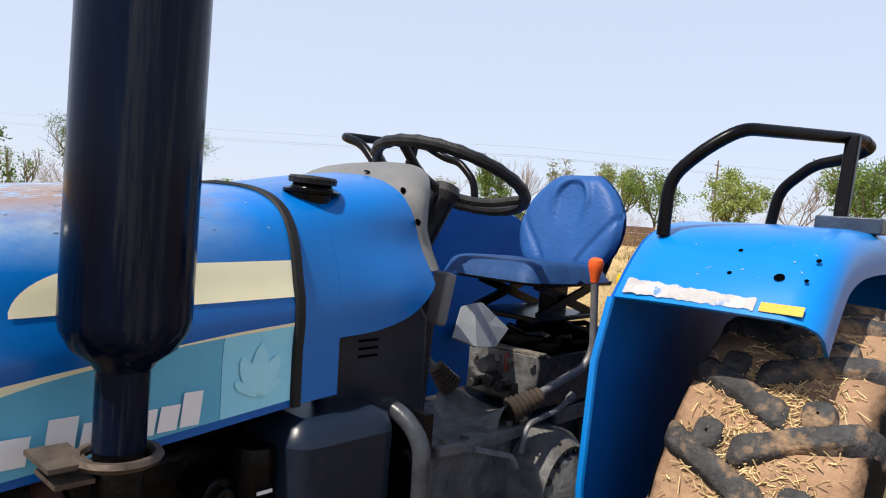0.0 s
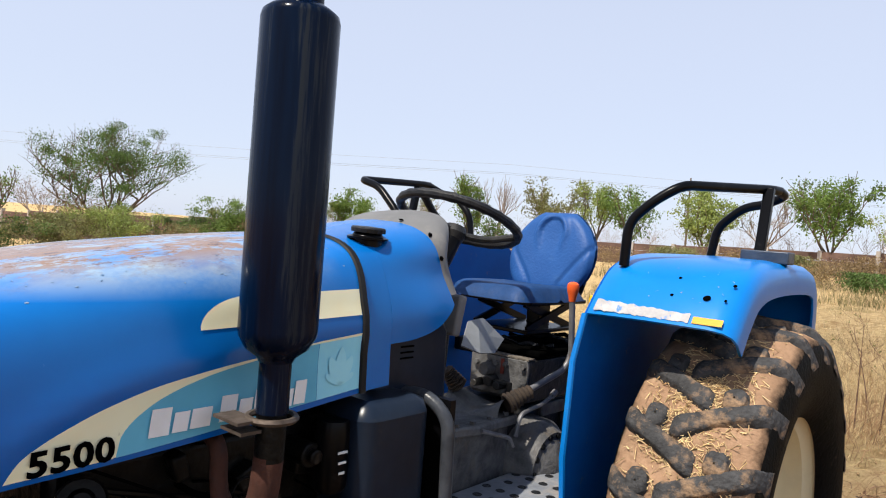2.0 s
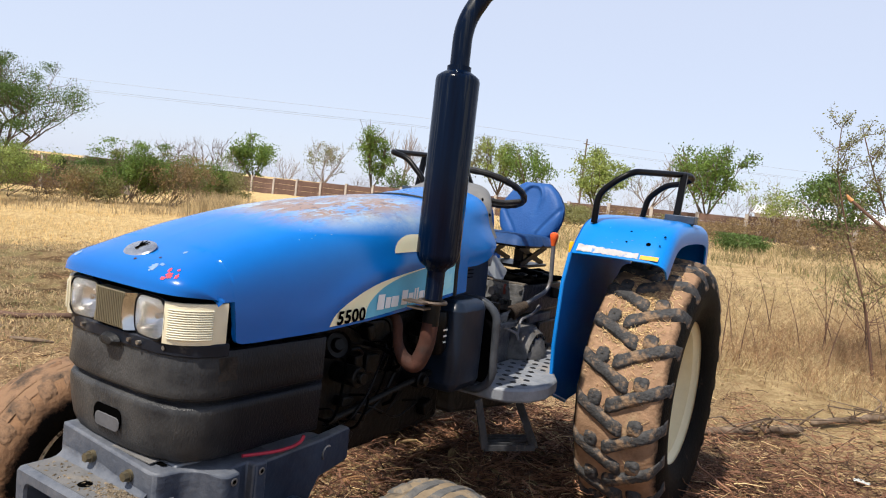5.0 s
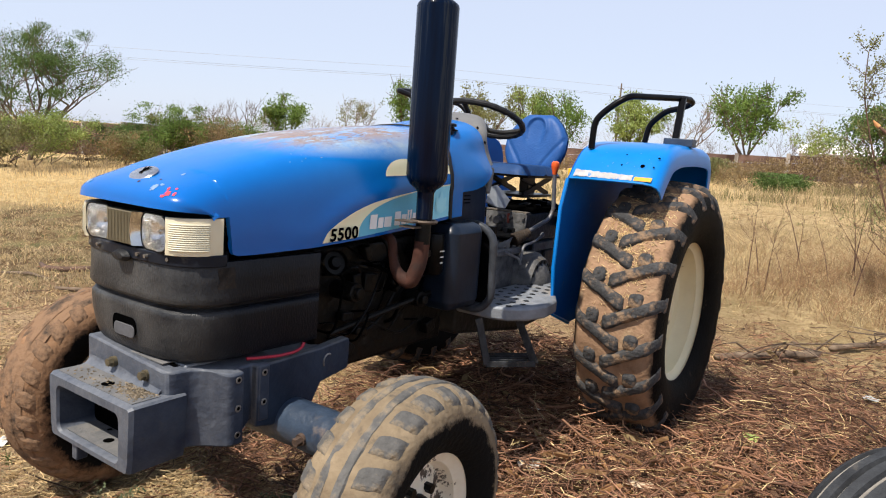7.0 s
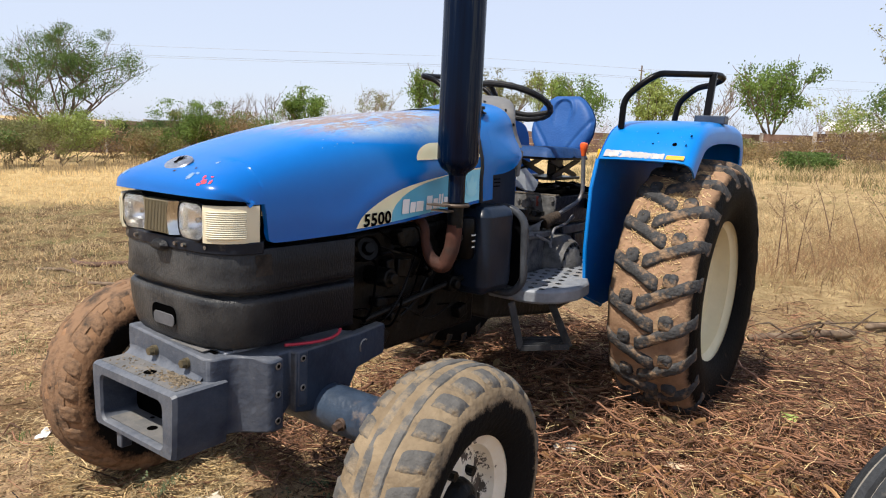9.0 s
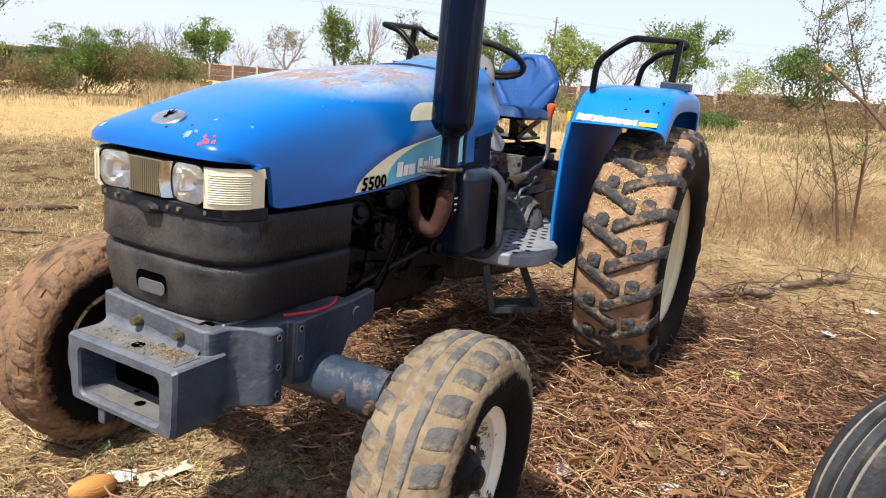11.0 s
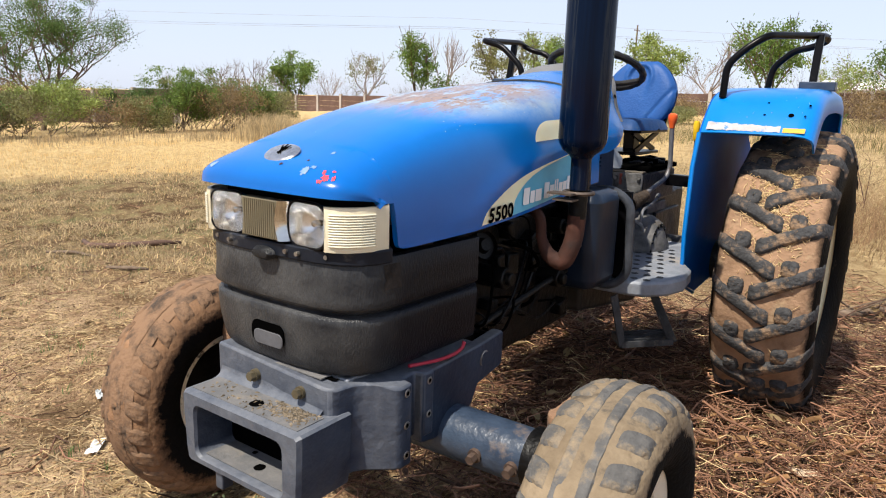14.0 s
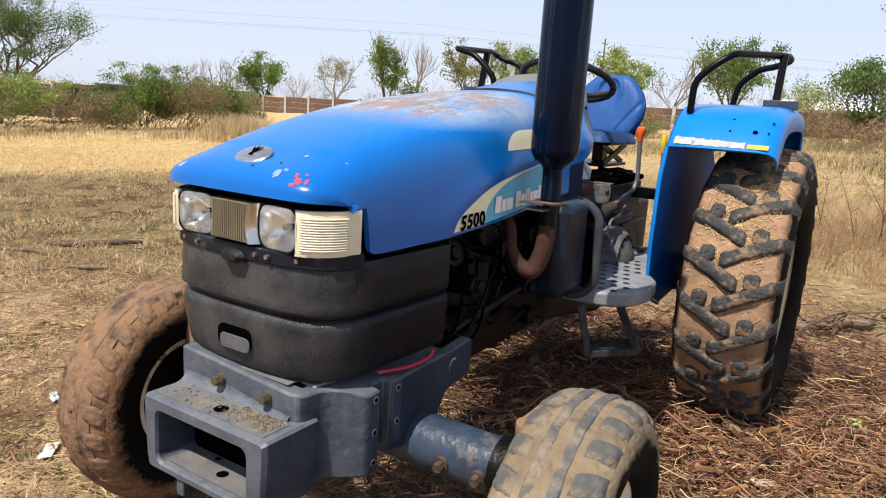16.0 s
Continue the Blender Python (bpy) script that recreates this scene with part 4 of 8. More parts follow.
def front_wheel(side, turn):
    """Narrow ribbed front wheel with dished white rim; mud fills the tread."""
    full = FRONT_PROF + [(r, -h) for r, h in FRONT_PROF[-2::-1]]
    cx = side * 0.808
    m = pose(cx, -2.19, 0.407, 0, 0, turn) @ pose(0, 0, 0, 0, 90 * side, 0)
    if side > 0:
        tyre = mud_over("tan_mud_front", (0.265, 0.203, 0.132), (0.150, 0.112, 0.073), (0.008, 0.0075, 0.007), (cx, -2.19, 0.407), "radius", 0.318, 0.338, 0.13, (0.0858, 0.0733, 0.0593))
    else:
        tyre = mud_over("red_mud_front", (0.288, 0.164, 0.0905), (0.117, 0.0686, 0.0421), (0.007, 0.0065, 0.006), (cx, -2.19, 0.407), "radius", 0.315, 0.35, 0.16, (0.016, 0.013, 0.011))
    b = bmesh.new()
    revolve(b, full, 150, m)
    axle_at = Vector((cx, -2.19, 0.407))
    for v in b.verts:
        # lumps of dried mud on the tread and shoulders
        d = v.co - axle_at
        rr = math.hypot(d.y, d.z)
        k = min(1.0, max(0.0, (rr - 0.30) / 0.06))
        v.co += Vector((d.x * 0.6, d.y, d.z)).normalized() * k * (0.0045 * noise.noise(v.co * 9) + 0.0035 * noise.noise(v.co * 28) - 0.001)
    ob = part("front_wheel", b, tyre, tractor, "ribbed front tyre with dried mud, chipped white rim", angle=60)
    tab = [(a, r, h) for a, (r, h) in zip(FRONT_ARC, FRONT_PROF)]
    if side < 0:
        b = bmesh.new()
        revolve(b, [(r + 0.0012, h) for r, h in full if abs(h) < 0.09], 84, m)
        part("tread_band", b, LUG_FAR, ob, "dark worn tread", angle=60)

    def block_mesh(sgn, seed):
        """Worn shoulder block that hugs the round of the tyre, its edges crumbled and half buried in mud."""
        b = bmesh.new()
        rows = []
        s0, s1 = FRONT_ARC[-1] - 0.138, FRONT_ARC[-1] - 0.056
        for i in range(9):
            u = i / 8
            r, h = lerp_table(tab, s0 + (s1 - s0) * u)
            row = []
            for k in range(9):
                q = -1 + k / 4
                wide = 0.092 - 0.016 * u
                edge = max(abs(q), abs(2 * u - 1))
                n_ = noise.noise((i * 0.7, k * 0.7, 3.0 * seed + sgn))
                lift = (0.0055 if edge < 0.8 else (0.002 if edge < 0.95 else -0.004)) + 0.0022 * n_
                a = q * wide * (0.93 + 0.07 * math.sin(u * math.pi)) + 0.07 * (u - 0.5) + 0.006 * noise.noise((i * 1.3, k * 1.3, seed + 9.0))
                row.append(Vector(((r + lift) * math.cos(a), (r + lift) * math.sin(a), sgn * (-h + lift * 0.4))))
            rows.append(row)
        grid(b, rows)
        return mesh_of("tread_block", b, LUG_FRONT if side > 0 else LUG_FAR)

    for sgn in (1, -1):
        kinds = [block_mesh(sgn, k) for k in range(4)]
        for i in range(26):
            o = new("tread_block", kinds[(i * 7 + i // 3) % 4])
            o.parent = ob
            o.matrix_basis = m @ Matrix.Rotation(2 * math.pi * (i + (0.5 if sgn > 0 else 0)) / 26, 4, "Z")
    for h in (-0.027, 0.027):
        b = bmesh.new()
        revolve(b, [(0.408, h - 0.0165), (0.4150, h - 0.0125), (0.4172, h - 0.006), (0.4172, h + 0.006), (0.4150, h + 0.0125), (0.408, h + 0.0165)], 150, m)
        for v in b.verts:
            d = v.co - axle_at
            v.co += Vector((noise.noise(v.co * 22) * 0.003, 0, 0)) + Vector((0, d.y, d.z)).normalized() * (0.0035 * noise.noise(v.co * 14) - 0.001)
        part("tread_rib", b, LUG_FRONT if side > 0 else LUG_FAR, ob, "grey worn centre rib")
    b = bmesh.new()
    revolve(b, [(0.0, 0.035), (0.085, 0.035), (0.10, 0.030), (0.15, 0.020), (0.168, 0.018), (0.176, 0.030), (0.182, 0.065), (0.205, 0.076), (0.216, 0.090), (0.223, 0.092), (0.222, 0.07), (0.2, 0.05), (0.19, -0.05), (0.215, -0.09), (0.20, -0.092), (0.17, -0.05), (0.165, 0.006), (0.0, 0.02)], 48, m)
    part("rim", b, WHITE_RIM, ob, "white rim with chipped dark patches", angle=40)
    b = bmesh.new()
    revolve(b, [(0.0, 0.108), (0.026, 0.106), (0.036, 0.096), (0.040, 0.086), (0.058, 0.078), (0.072, 0.055), (0.078, 0.03)], 20, m)
    part("hub", b, IRON, ob, "greasy black hub")
    b = bmesh.new()
    revolve(b, [(0.0, -0.060), (0.12, -0.060), (0.165, -0.052), (0.168, 0.0)], 32, m)
    part("inner_dish", b, IRON, ob, "dark inner dish")
    for i in range(6):
        a = 2 * math.pi * i / 6 + 0.3
        b = bmesh.new()
        c = Vector((0.102 * math.cos(a), 0.102 * math.sin(a), 0.025))
        cyl(b, m @ c, m @ (c + Vector((0, 0, 0.03))), 0.0155, seg=6)
        part("wheel_nut", b, IRON, ob)
    return ob


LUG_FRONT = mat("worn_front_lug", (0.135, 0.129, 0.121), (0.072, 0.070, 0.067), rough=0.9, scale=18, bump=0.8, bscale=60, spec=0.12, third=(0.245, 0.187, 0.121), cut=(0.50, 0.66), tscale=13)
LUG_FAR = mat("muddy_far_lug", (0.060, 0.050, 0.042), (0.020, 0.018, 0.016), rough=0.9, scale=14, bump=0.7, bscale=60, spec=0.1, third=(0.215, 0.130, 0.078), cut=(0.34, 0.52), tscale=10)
front_wheel(1, 2)
front_wheel(-1, 2)


TYRE_STRAW = []


def rear_wheel(side):
    """Wide rear wheel: carcass, slanted lugs, round knobs, cream dish."""
    R, zc, xc = 0.667, 0.725, 0.834
    m = pose(side * xc, 0, zc) @ pose(0, 0, 0, 0, 90 * side, 0)
    prof = [(0.375, -0.155), (0.40, -0.175), (0.47, -0.205), (0.54, -0.214), (0.60, -0.207), (0.635, -0.19), (0.655, -0.155), (0.664, -0.08), (0.667, 0.0)]
    full = prof + [(r, -h) for r, h in prof[-2::-1]]
    b = bmesh.new()
    revolve(b, full[:8] + [(0.6655, -0.04), (0.667, 0.0), (0.6655, 0.04)] + full[9:], 180, m)
    hub_at = Vector((side * xc, 0, zc))
    for v in b.verts:
        # mud packed unevenly between the lugs
        d = v.co - hub_at
        k = min(1.0, max(0.0, (math.hypot(d.y, d.z) - 0.62) / 0.03))
        v.co += Vector((0, d.y, d.z)).normalized() * k * (0.010 * noise.noise(v.co * 7) + 0.005 * noise.noise(v.co * 22))
    mud = mud_over("orange_mud_rear" if side > 0 else "orange_mud_rear_far", (0.375, 0.235, 0.145), (0.21, 0.128, 0.078), (0.009, 0.0085, 0.008), (side * xc, 0, zc), "across", 0.200, 0.176, 0.065, (0.39, 0.272, 0.164))
    ob = part("rear_wheel", b, mud, tractor, "wide rear wheel, black sidewall and cream dish", angle=50)
    for sgn in (1, -1):
        b = bmesh.new()
        revolve(b, [(r + 0.0005, sgn * (-h + 0.0015)) for r, h in prof[:5]] + [(0.622, sgn * 0.1985)], 96, m)
        part("sidewall", b, RUBBER, ob, "black sidewall", angle=60)
    if side > 0:
        # straw crumbs caught in the mud of the upper tread
        rs = random.Random(44)
        items = []
        for _ in range(1500):
            a = radians(rs.gauss(138, 17))
            h = rs.gauss(0.01, 0.075)
            if abs(h) > 0.17:
                continue
            r_ = 0.667 - 0.4 * max(0, abs(h) - 0.08) ** 1.4 + rs.uniform(0.001, 0.006)
            p = Vector((side * xc + h, r_ * math.cos(a), zc + r_ * math.sin(a)))
            tg = Vector((rs.uniform(-1, 1), -math.sin(a) * rs.uniform(-1, 1), math.cos(a) * rs.uniform(-1, 1))) * rs.uniform(0.006, 0.022)
            k = rs.uniform(0.0008, 0.0018)
            items.append(([p - tg, p + tg], k, k))
        TYRE_STRAW.append((ob, items))

    def lug_mesh(sgn, seed):
        """Bar from the shoulder to past the middle, slanted and hooked, worn round and chipped."""
        b = bmesh.new()
        rows = []
        path = [(0.0, 0.218, 0.085, 0.024, 0.006), (0.12, 0.19, 0.062, 0.028, 0.023), (0.36, 0.13, 0.030, 0.028, 0.029), (0.62, 0.06, -0.006, 0.028, 0.031), (0.85, 0.0, -0.040, 0.031, 0.031), (0.95, -0.030, -0.050, 0.032, 0.029), (1.0, -0.044, -0.053, 0.026, 0.018)]
        for i in range(17):
            h, dy, hw, ht = lerp_table(path, i / 16)
            r0 = lerp_table([(0.0, 0.660), (0.08, 0.657), (0.155, 0.648), (0.19, 0.628), (0.218, 0.575)], abs(h))[0]
            sec = []
            for k, (off, up) in enumerate(((-hw - 0.017, -0.012), (-hw - 0.004, ht * 0.50), (-hw + 0.001, ht * 0.85), (-hw + 0.008, ht), (-hw * 0.3, ht + 0.001), (hw * 0.3, ht + 0.001), (hw - 0.008, ht), (hw - 0.001, ht * 0.85), (hw + 0.004, ht * 0.50), (hw + 0.017, -0.012))):
                n_ = Vector((i * 0.55, k * 0.8, seed * 7.0 + sgn))
                a = (dy + off + 0.0035 * noise.noise(n_)) / 0.68
                rr = r0 + up + (0.0045 * noise.noise(n_ * 1.7 + Vector((3, 0, 0))) if up > 0 else 0)
                sec.append(Vector((rr * math.cos(a), rr * math.sin(a), sgn * h)))
            rows.append(sec)
        vs = grid(b, rows)
        b.faces.new(vs[0])
        b.faces.new(vs[-1][::-1])
        return mesh_of("lug", b, LUG)

    def knob_mesh(sgn, seed):
        b = bmesh.new()
        base = Matrix.Translation((0.656, 0, sgn * 0.098)) @ pose(0, 0, 0, 0, 90, 0)
        rings = []
        for r, h in ((0.044, -0.012), (0.038, 0.004), (0.033, 0.020), (0.028, 0.026), (0.016, 0.028), (0.003, 0.0285)):
            ring_ = []
            for k in range(16):
                a = 2 * math.pi * k / 16
                q = (abs(math.cos(a)) ** 3.2 + abs(math.sin(a)) ** 3.2) ** (-1 / 3.2)
                n_ = noise.noise((math.cos(a) * 1.5, math.sin(a) * 1.5, h * 60 + seed * 5 + sgn))
                ring_.append(base @ Vector(((r * q * 0.92 + 0.003 * n_) * math.cos(a), (r * q * 1.05 + 0.003 * n_) * math.sin(a), h + 0.002 * n_)))
            rings.append(ring_)
        grid(b, rings, closed=True)
        return mesh_of("lug_knob", b, LUG)

    n = 21
    for sgn in (1, -1):
        kinds = [(lug_mesh(sgn, k), knob_mesh(sgn, k)) for k in range(4)]
        for i in range(n):
            a = 2 * math.pi * (i + (0.5 if sgn > 0 else 0.0)) / n + 0.03
            me, mk = kinds[(i * 5 + i // 4) % 4]
            for nm, data, da in (("lug", me, 0), ("lug_knob", mk, 0.105)):
                o = new(nm, data)
                o.parent = ob
                o.matrix_basis = m @ Matrix.Rotation(-side * (a + da), 4, "Z") @ Matrix.Diagonal((1, -side, 1, 1))
    b = bmesh.new()
    revolve(b, [(0.0, 0.02), (0.10, 0.02), (0.20, 0.035), (0.28, 0.03), (0.315, 0.035), (0.335, 0.06), (0.345, 0.12), (0.372, 0.132), (0.385, 0.158), (0.395, 0.160), (0.395, 0.15), (0.36, 0.10), (0.35, -0.10), (0.39, -0.155), (0.36, -0.15), (0.33, -0.05), (0.0, 0.0)], 64, m)
    part("rim", b, CREAM, ob, "cream dished rim with small rust chips", angle=40)
    b = bmesh.new()
    revolve(b, [(0.0, 0.09), (0.06, 0.085), (0.09, 0.06), (0.10, 0.02)], 24, m)
    part("hub", b, CREAM, ob)
    for i in range(8):
        a = 2 * math.pi * i / 8
        b = bmesh.new()
        c = Vector((0.135 * math.cos(a), 0.135 * math.sin(a), 0.02))
        cyl(b, m @ c, m @ (c + Vector((0, 0, 0.035))), 0.016, seg=6)
        part("wheel_nut", b, STEEL, ob)
    return ob


rear_wheel(1)
rear_wheel(-1)


# ---- fenders with hand rails ----
FPROF = [(-0.532, 1.400), (-0.458, 1.483), (-0.376, 1.550), (-0.25, 1.588), (-0.05, 1.603), (0.2, 1.603), (0.33, 1.592), (0.41, 1.555), (0.455, 1.47), (0.462, 1.36)]
FLEN = [0.0]
for p_, q_ in zip(FPROF, FPROF[1:]):
    FLEN.append(FLEN[-1] + math.dist(p_, q_))


def fender_at(d):
    """Point and outward normal of the fender's profile, d metres from its front lip."""
    tab = [(l, y, z) for l, (y, z) in zip(FLEN, FPROF)]
    y, z = lerp_table(tab, d)
    y2, z2 = lerp_table(tab, min(d + 0.01, FLEN[-1]))
    y1, z1 = lerp_table(tab, max(d - 0.01, 0))
    n = Vector((0, -(z2 - z1), y2 - y1)).normalized()
    return Vector((0, y, z)), n


def fender(s):
    xi, xo = 0.475, 0.937
    YZ = Matrix(((0, 0, 1, 0), (1, 0, 0, 0), (0, 1, 0, 0), (0, 0, 0, 1)))
    b = bmesh.new()
    rows = []
    for i in range(41):
        p, up = fender_at(FLEN[-1] * i / 40)
        rows.append([p + Vector((s * x, 0, 0)) + up * d for x, d in ((xi, -0.012), (xi + 0.012, 0.0), (xi + 0.1, 0.004), (0.7, 0.006), (0.86, 0.004), (0.905, -0.004), (0.928, -0.022), (xo, -0.05), (xo, -0.105))])
    grid(b, rows)
    fen = part("fender", b, BLUE, tractor, "blue sheet fender with holes and a torn white strip", angle=45)
    fen.modifiers.new("sheet", "SOLIDIFY").thickness = 0.008
    b = bmesh.new()
    arc = [(fender_at(FLEN[-1] * i / 30)[0].y, fender_at(FLEN[-1] * i / 30)[0].z - 0.004) for i in range(31)]
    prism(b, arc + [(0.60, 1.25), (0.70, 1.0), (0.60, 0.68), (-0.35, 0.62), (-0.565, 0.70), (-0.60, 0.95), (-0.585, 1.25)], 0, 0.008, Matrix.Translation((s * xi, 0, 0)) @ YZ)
    part("fender_side", b, BLUE_SHADED, fen, "flat blue inner fender wall", bevel=0.003)
    b = bmesh.new()
    tube(b, [(s * (xi + 0.004), y, z) for y, z in [(-0.35, 0.62), (-0.565, 0.70), (-0.60, 0.95), (-0.585, 1.25), arc[0]]], 0.010, 8)
    part("wall_flange", b, BLUE, fen)

    def skin(x, d, lift=0.0):
        p, n = fender_at(d)
        return p + Vector((s * x, 0, 0)) + n * (0.006 + lift)

    # torn strip and yellow reflector near the front edge
    rng = random.Random(5 if s > 0 else 9)
    b = bmesh.new()
    rows = []
    for i in range(61):
        x = 0.505 + 0.30 * i / 60
        lo = 0.012 + 0.005 * noise.noise((i * 0.31, 2.0, 0)) + 0.004 * noise.noise((i * 1.3, 4.0, 0))
        hi = 0.055 - 0.013 * i / 60 + 0.005 * noise.noise((i * 0.23, 7.0, s)) + 0.003 * noise.noise((i * 1.3, 9.0, s))
        rows.append([skin(x, lo, 0.0015), skin(x, (lo + hi) / 2, 0.0015), skin(x, hi, 0.0015)])
    grid(b, rows)
    part("torn_strip", b, TAPE, fen, "torn white reflective strip")
    b = bmesh.new()
    grid(b, [[skin(x, a, 0.002) for a in (0.012, 0.024, 0.036)] for x in (0.815, 0.84, 0.87, 0.90)])
    part("reflector", b, mat("amber_reflector", (0.78, 0.36, 0.03), (0.70, 0.30, 0.02), rough=0.4, scale=20, bump=0.05), fen, "yellow reflective sticker")
    for x, d, r in ((0.728, 0.180, 0.0045), (0.727, 0.106, 0.0045), (0.831, 0.108, 0.0095), (0.893, 0.168, 0.005), (0.885, 0.106, 0.004)):
        b = bmesh.new()
        p, n_ = fender_at(d)
        revolve(b, [(0.0, 0.0), (r, 0.0), (r * 1.2, -0.001)], 14, Matrix.Translation(skin(x, d, 0.0015)) @ n_.to_track_quat("Z", "Y").to_matrix().to_4x4())
        part("fender_hole", b, INK, fen)
    for k in range(16):
        b = bmesh.new()
        x, d = rng.uniform(0.62, 0.9), rng.uniform(0.08, 0.24)
        L_, w_ = rng.uniform(0.001, 0.004), 0.0014
        t_ = rng.uniform(-1, 1)
        grid(b, [[skin(x + L_ * q + w_ * t_ * p_, d + 0.0014 * p_ + L_ * q * t_, 0.0012) for p_ in (-1, 1)] for q in (-1, 0, 1)])
        part("paint_chip", b, TAPE, fen)
    # rail: two hoops that share the rear outer corner
    rail = None
    main = rounded([(s * 0.523, -0.376, 1.555), (s * 0.527, -0.376, 1.70), (s * 0.60, -0.352, 1.775), (s * 0.672, -0.315, 1.828), (s * 0.826, 0.10, 1.858), (s * 0.838, 0.16, 1.858)], 0.045)
    if s < 0:
        main = rounded([(-0.523, -0.376, 1.555), (-0.523, -0.376, 1.68), (-0.66, -0.37, 1.80), (-0.795, -0.36, 1.833), (-0.828, 0.10, 1.858), (-0.838, 0.16, 1.858)], 0.05)
    b = bmesh.new()
    tube(b, main, 0.0165, 12)
    rail = part("hand_rail", b, BLACK, fen, "bent black tube hand rail")
    b = bmesh.new()
    tube(b, rounded([(s * 0.838, 0.155, 1.858), (s * 0.846, 0.21, 1.845), (s * 0.78, 0.22, 1.815), (s * 0.70, 0.22, 1.80), (s * 0.61, 0.22, 1.72), (s * 0.59, 0.22, 1.59)], 0.04), 0.0165, 12)
    part("rear_rail", b, BLACK, fen)
    b = bmesh.new()
    box(b, (s * 0.829, 0.035, 1.725), (0.034, 0.028, 0.275), Euler((radians(-13), 0, 0)).to_matrix())
    part("rail_post", b, BLACK, fen, bevel=0.004)
    b = bmesh.new()
    box(b, (s * 0.852, 0.02, 1.620), (0.155, 0.075, 0.042))
    part("lamp_base", b, AXLE_BLUE, fen, "slate-blue steel lamp base", bevel=0.004)
    b = bmesh.new()
    box(b, (s * 0.82, -0.0, 1.600), (0.06, 0.07, 0.008))
    part("foot_plate", b, STEEL, fen)
    return fen


fender(1), fender(-1)

# ---- fuel tank cowl, dash and controls ----
def cowl_at(s, v):
    """Cowl skin: s 0 at the hood seam to 1 at its slanted rear edge, v across."""
    zt, w = lerp_table([(0.0, 1.588, 0.303), (0.35, 1.606, 0.306), (0.7, 1.626, 0.302), (1.0, 1.640, 0.285)], s)
    zb = 1.206 + 0.03 * s
    if s >= 0.2405:
        v *= cut_v(zt, zb, lerp_table([(0.24, 1.318), (0.5, 1.326), (0.75, 1.350), (0.9, 1.382), (1.0, 1.412)], s)[0])
    fx, fz = lerp_table(ARC, abs(v))
    z = zt - (zt - zb) * fz
    bulge = 1 + 0.045 * math.exp(-((z - 1.385) / 0.055) ** 2) * min(1, s * 1.6) - 0.05 * math.exp(-((z - 1.50) / 0.05) ** 2) * min(1, s * 1.6)
    y_top, y_low = -1.300 + 0.290 * s, -1.300 + 0.358 * s
    y = y_top + (y_low - y_top) * min(1, max(0, (1.64 - z) / 0.24))
    return Vector((math.copysign(w * fx * bulge, v), y, z))


bm = bmesh.new()
for qs in ((0, 0.04, 0.08, 0.12, 0.16, 0.20, 0.24), (0.241, 0.28, 0.33, 0.38, 0.44, 0.5, 0.56, 0.62, 0.68, 0.74, 0.8, 0.86, 0.91, 0.96, 1.0)):
    grid(bm, [[cowl_at(q, -1 + 2 * j / 60) for j in range(61)] for q in qs])
cowl = part("tank_cowl", bm, TANKBLUE, tractor, "blue fuel tank cowl with dented flanks", angle=50)
cowl.modifiers.new("sheet", "SOLIDIFY").thickness = 0.01
# rubber seal between hood and cowl
b = bmesh.new()
rows = []
for y, d in ((-1.317, 0.002), (-1.314, 0.008), (-1.299, 0.008), (-1.295, 0.001)):
    rows.append([Vector((hood_at(-1.316, -1 + 2 * j / 44).x * (1 + d / 0.3), y, hood_at(-1.316, -1 + 2 * j / 44).z + d * (1 - abs(-1 + 2 * j / 44)))) for j in range(45)])
grid(b, rows)
part("seal", b, mat("black_rubber", (0.00828, 0.00828, 0.00828), rough=0.6, bump=0.1), tractor, "black rubber seal strip")
# filler cap
b = bmesh.new()
capm = Matrix.Translation((0.186, -1.214, 1.588)) @ pose(0, 0, 0, 0, 3, 0)
revolve(b, [(0.040, -0.03), (0.040, -0.008), (0.055, -0.006), (0.056, -0.001), (0.042, 0.003), (0.036, 0.012)], 28, capm)
cap = part("filler_neck", b, BLACK, cowl)
b = bmesh.new()
prof = []
rings = []
for r, h in ((0.036, 0.011), (0.044, 0.012), (0.045, 0.022), (0.041, 0.026), (0.0, 0.028)):
    rings.append([capm @ Vector(((r + (0.002 if k % 2 else 0)) * math.cos(2 * math.pi * k / 36), (r + (0.002 if k % 2 else 0)) * math.sin(2 * math.pi * k / 36), h)) for k in range(36)])
grid(b, rings, closed=True)
part("filler_cap", b, PLASTIC, cowl, "black ribbed fuel cap")


def dash_at(s, v):
    """Grey cover behind the cowl, from the slanted edge back to the wheel."""
    p = cowl_at(1.0, v)
    fx, fz = lerp_table(ARC, abs(v))
    q = Vector((p.x * 0.93, p.y + 0.150 - 0.105 * min(1.0, fz * 2.2), p.z + 0.020 - 0.02 * fz))
    r = p.lerp(q, s)
    r.z += 0.022 * math.sin(min(1, s * 1.6) * math.pi / 2) * (1 - fz)
    r.x += math.copysign(0.010 * math.sin(s * math.pi), v) if abs(v) > 0.3 else 0
    return r


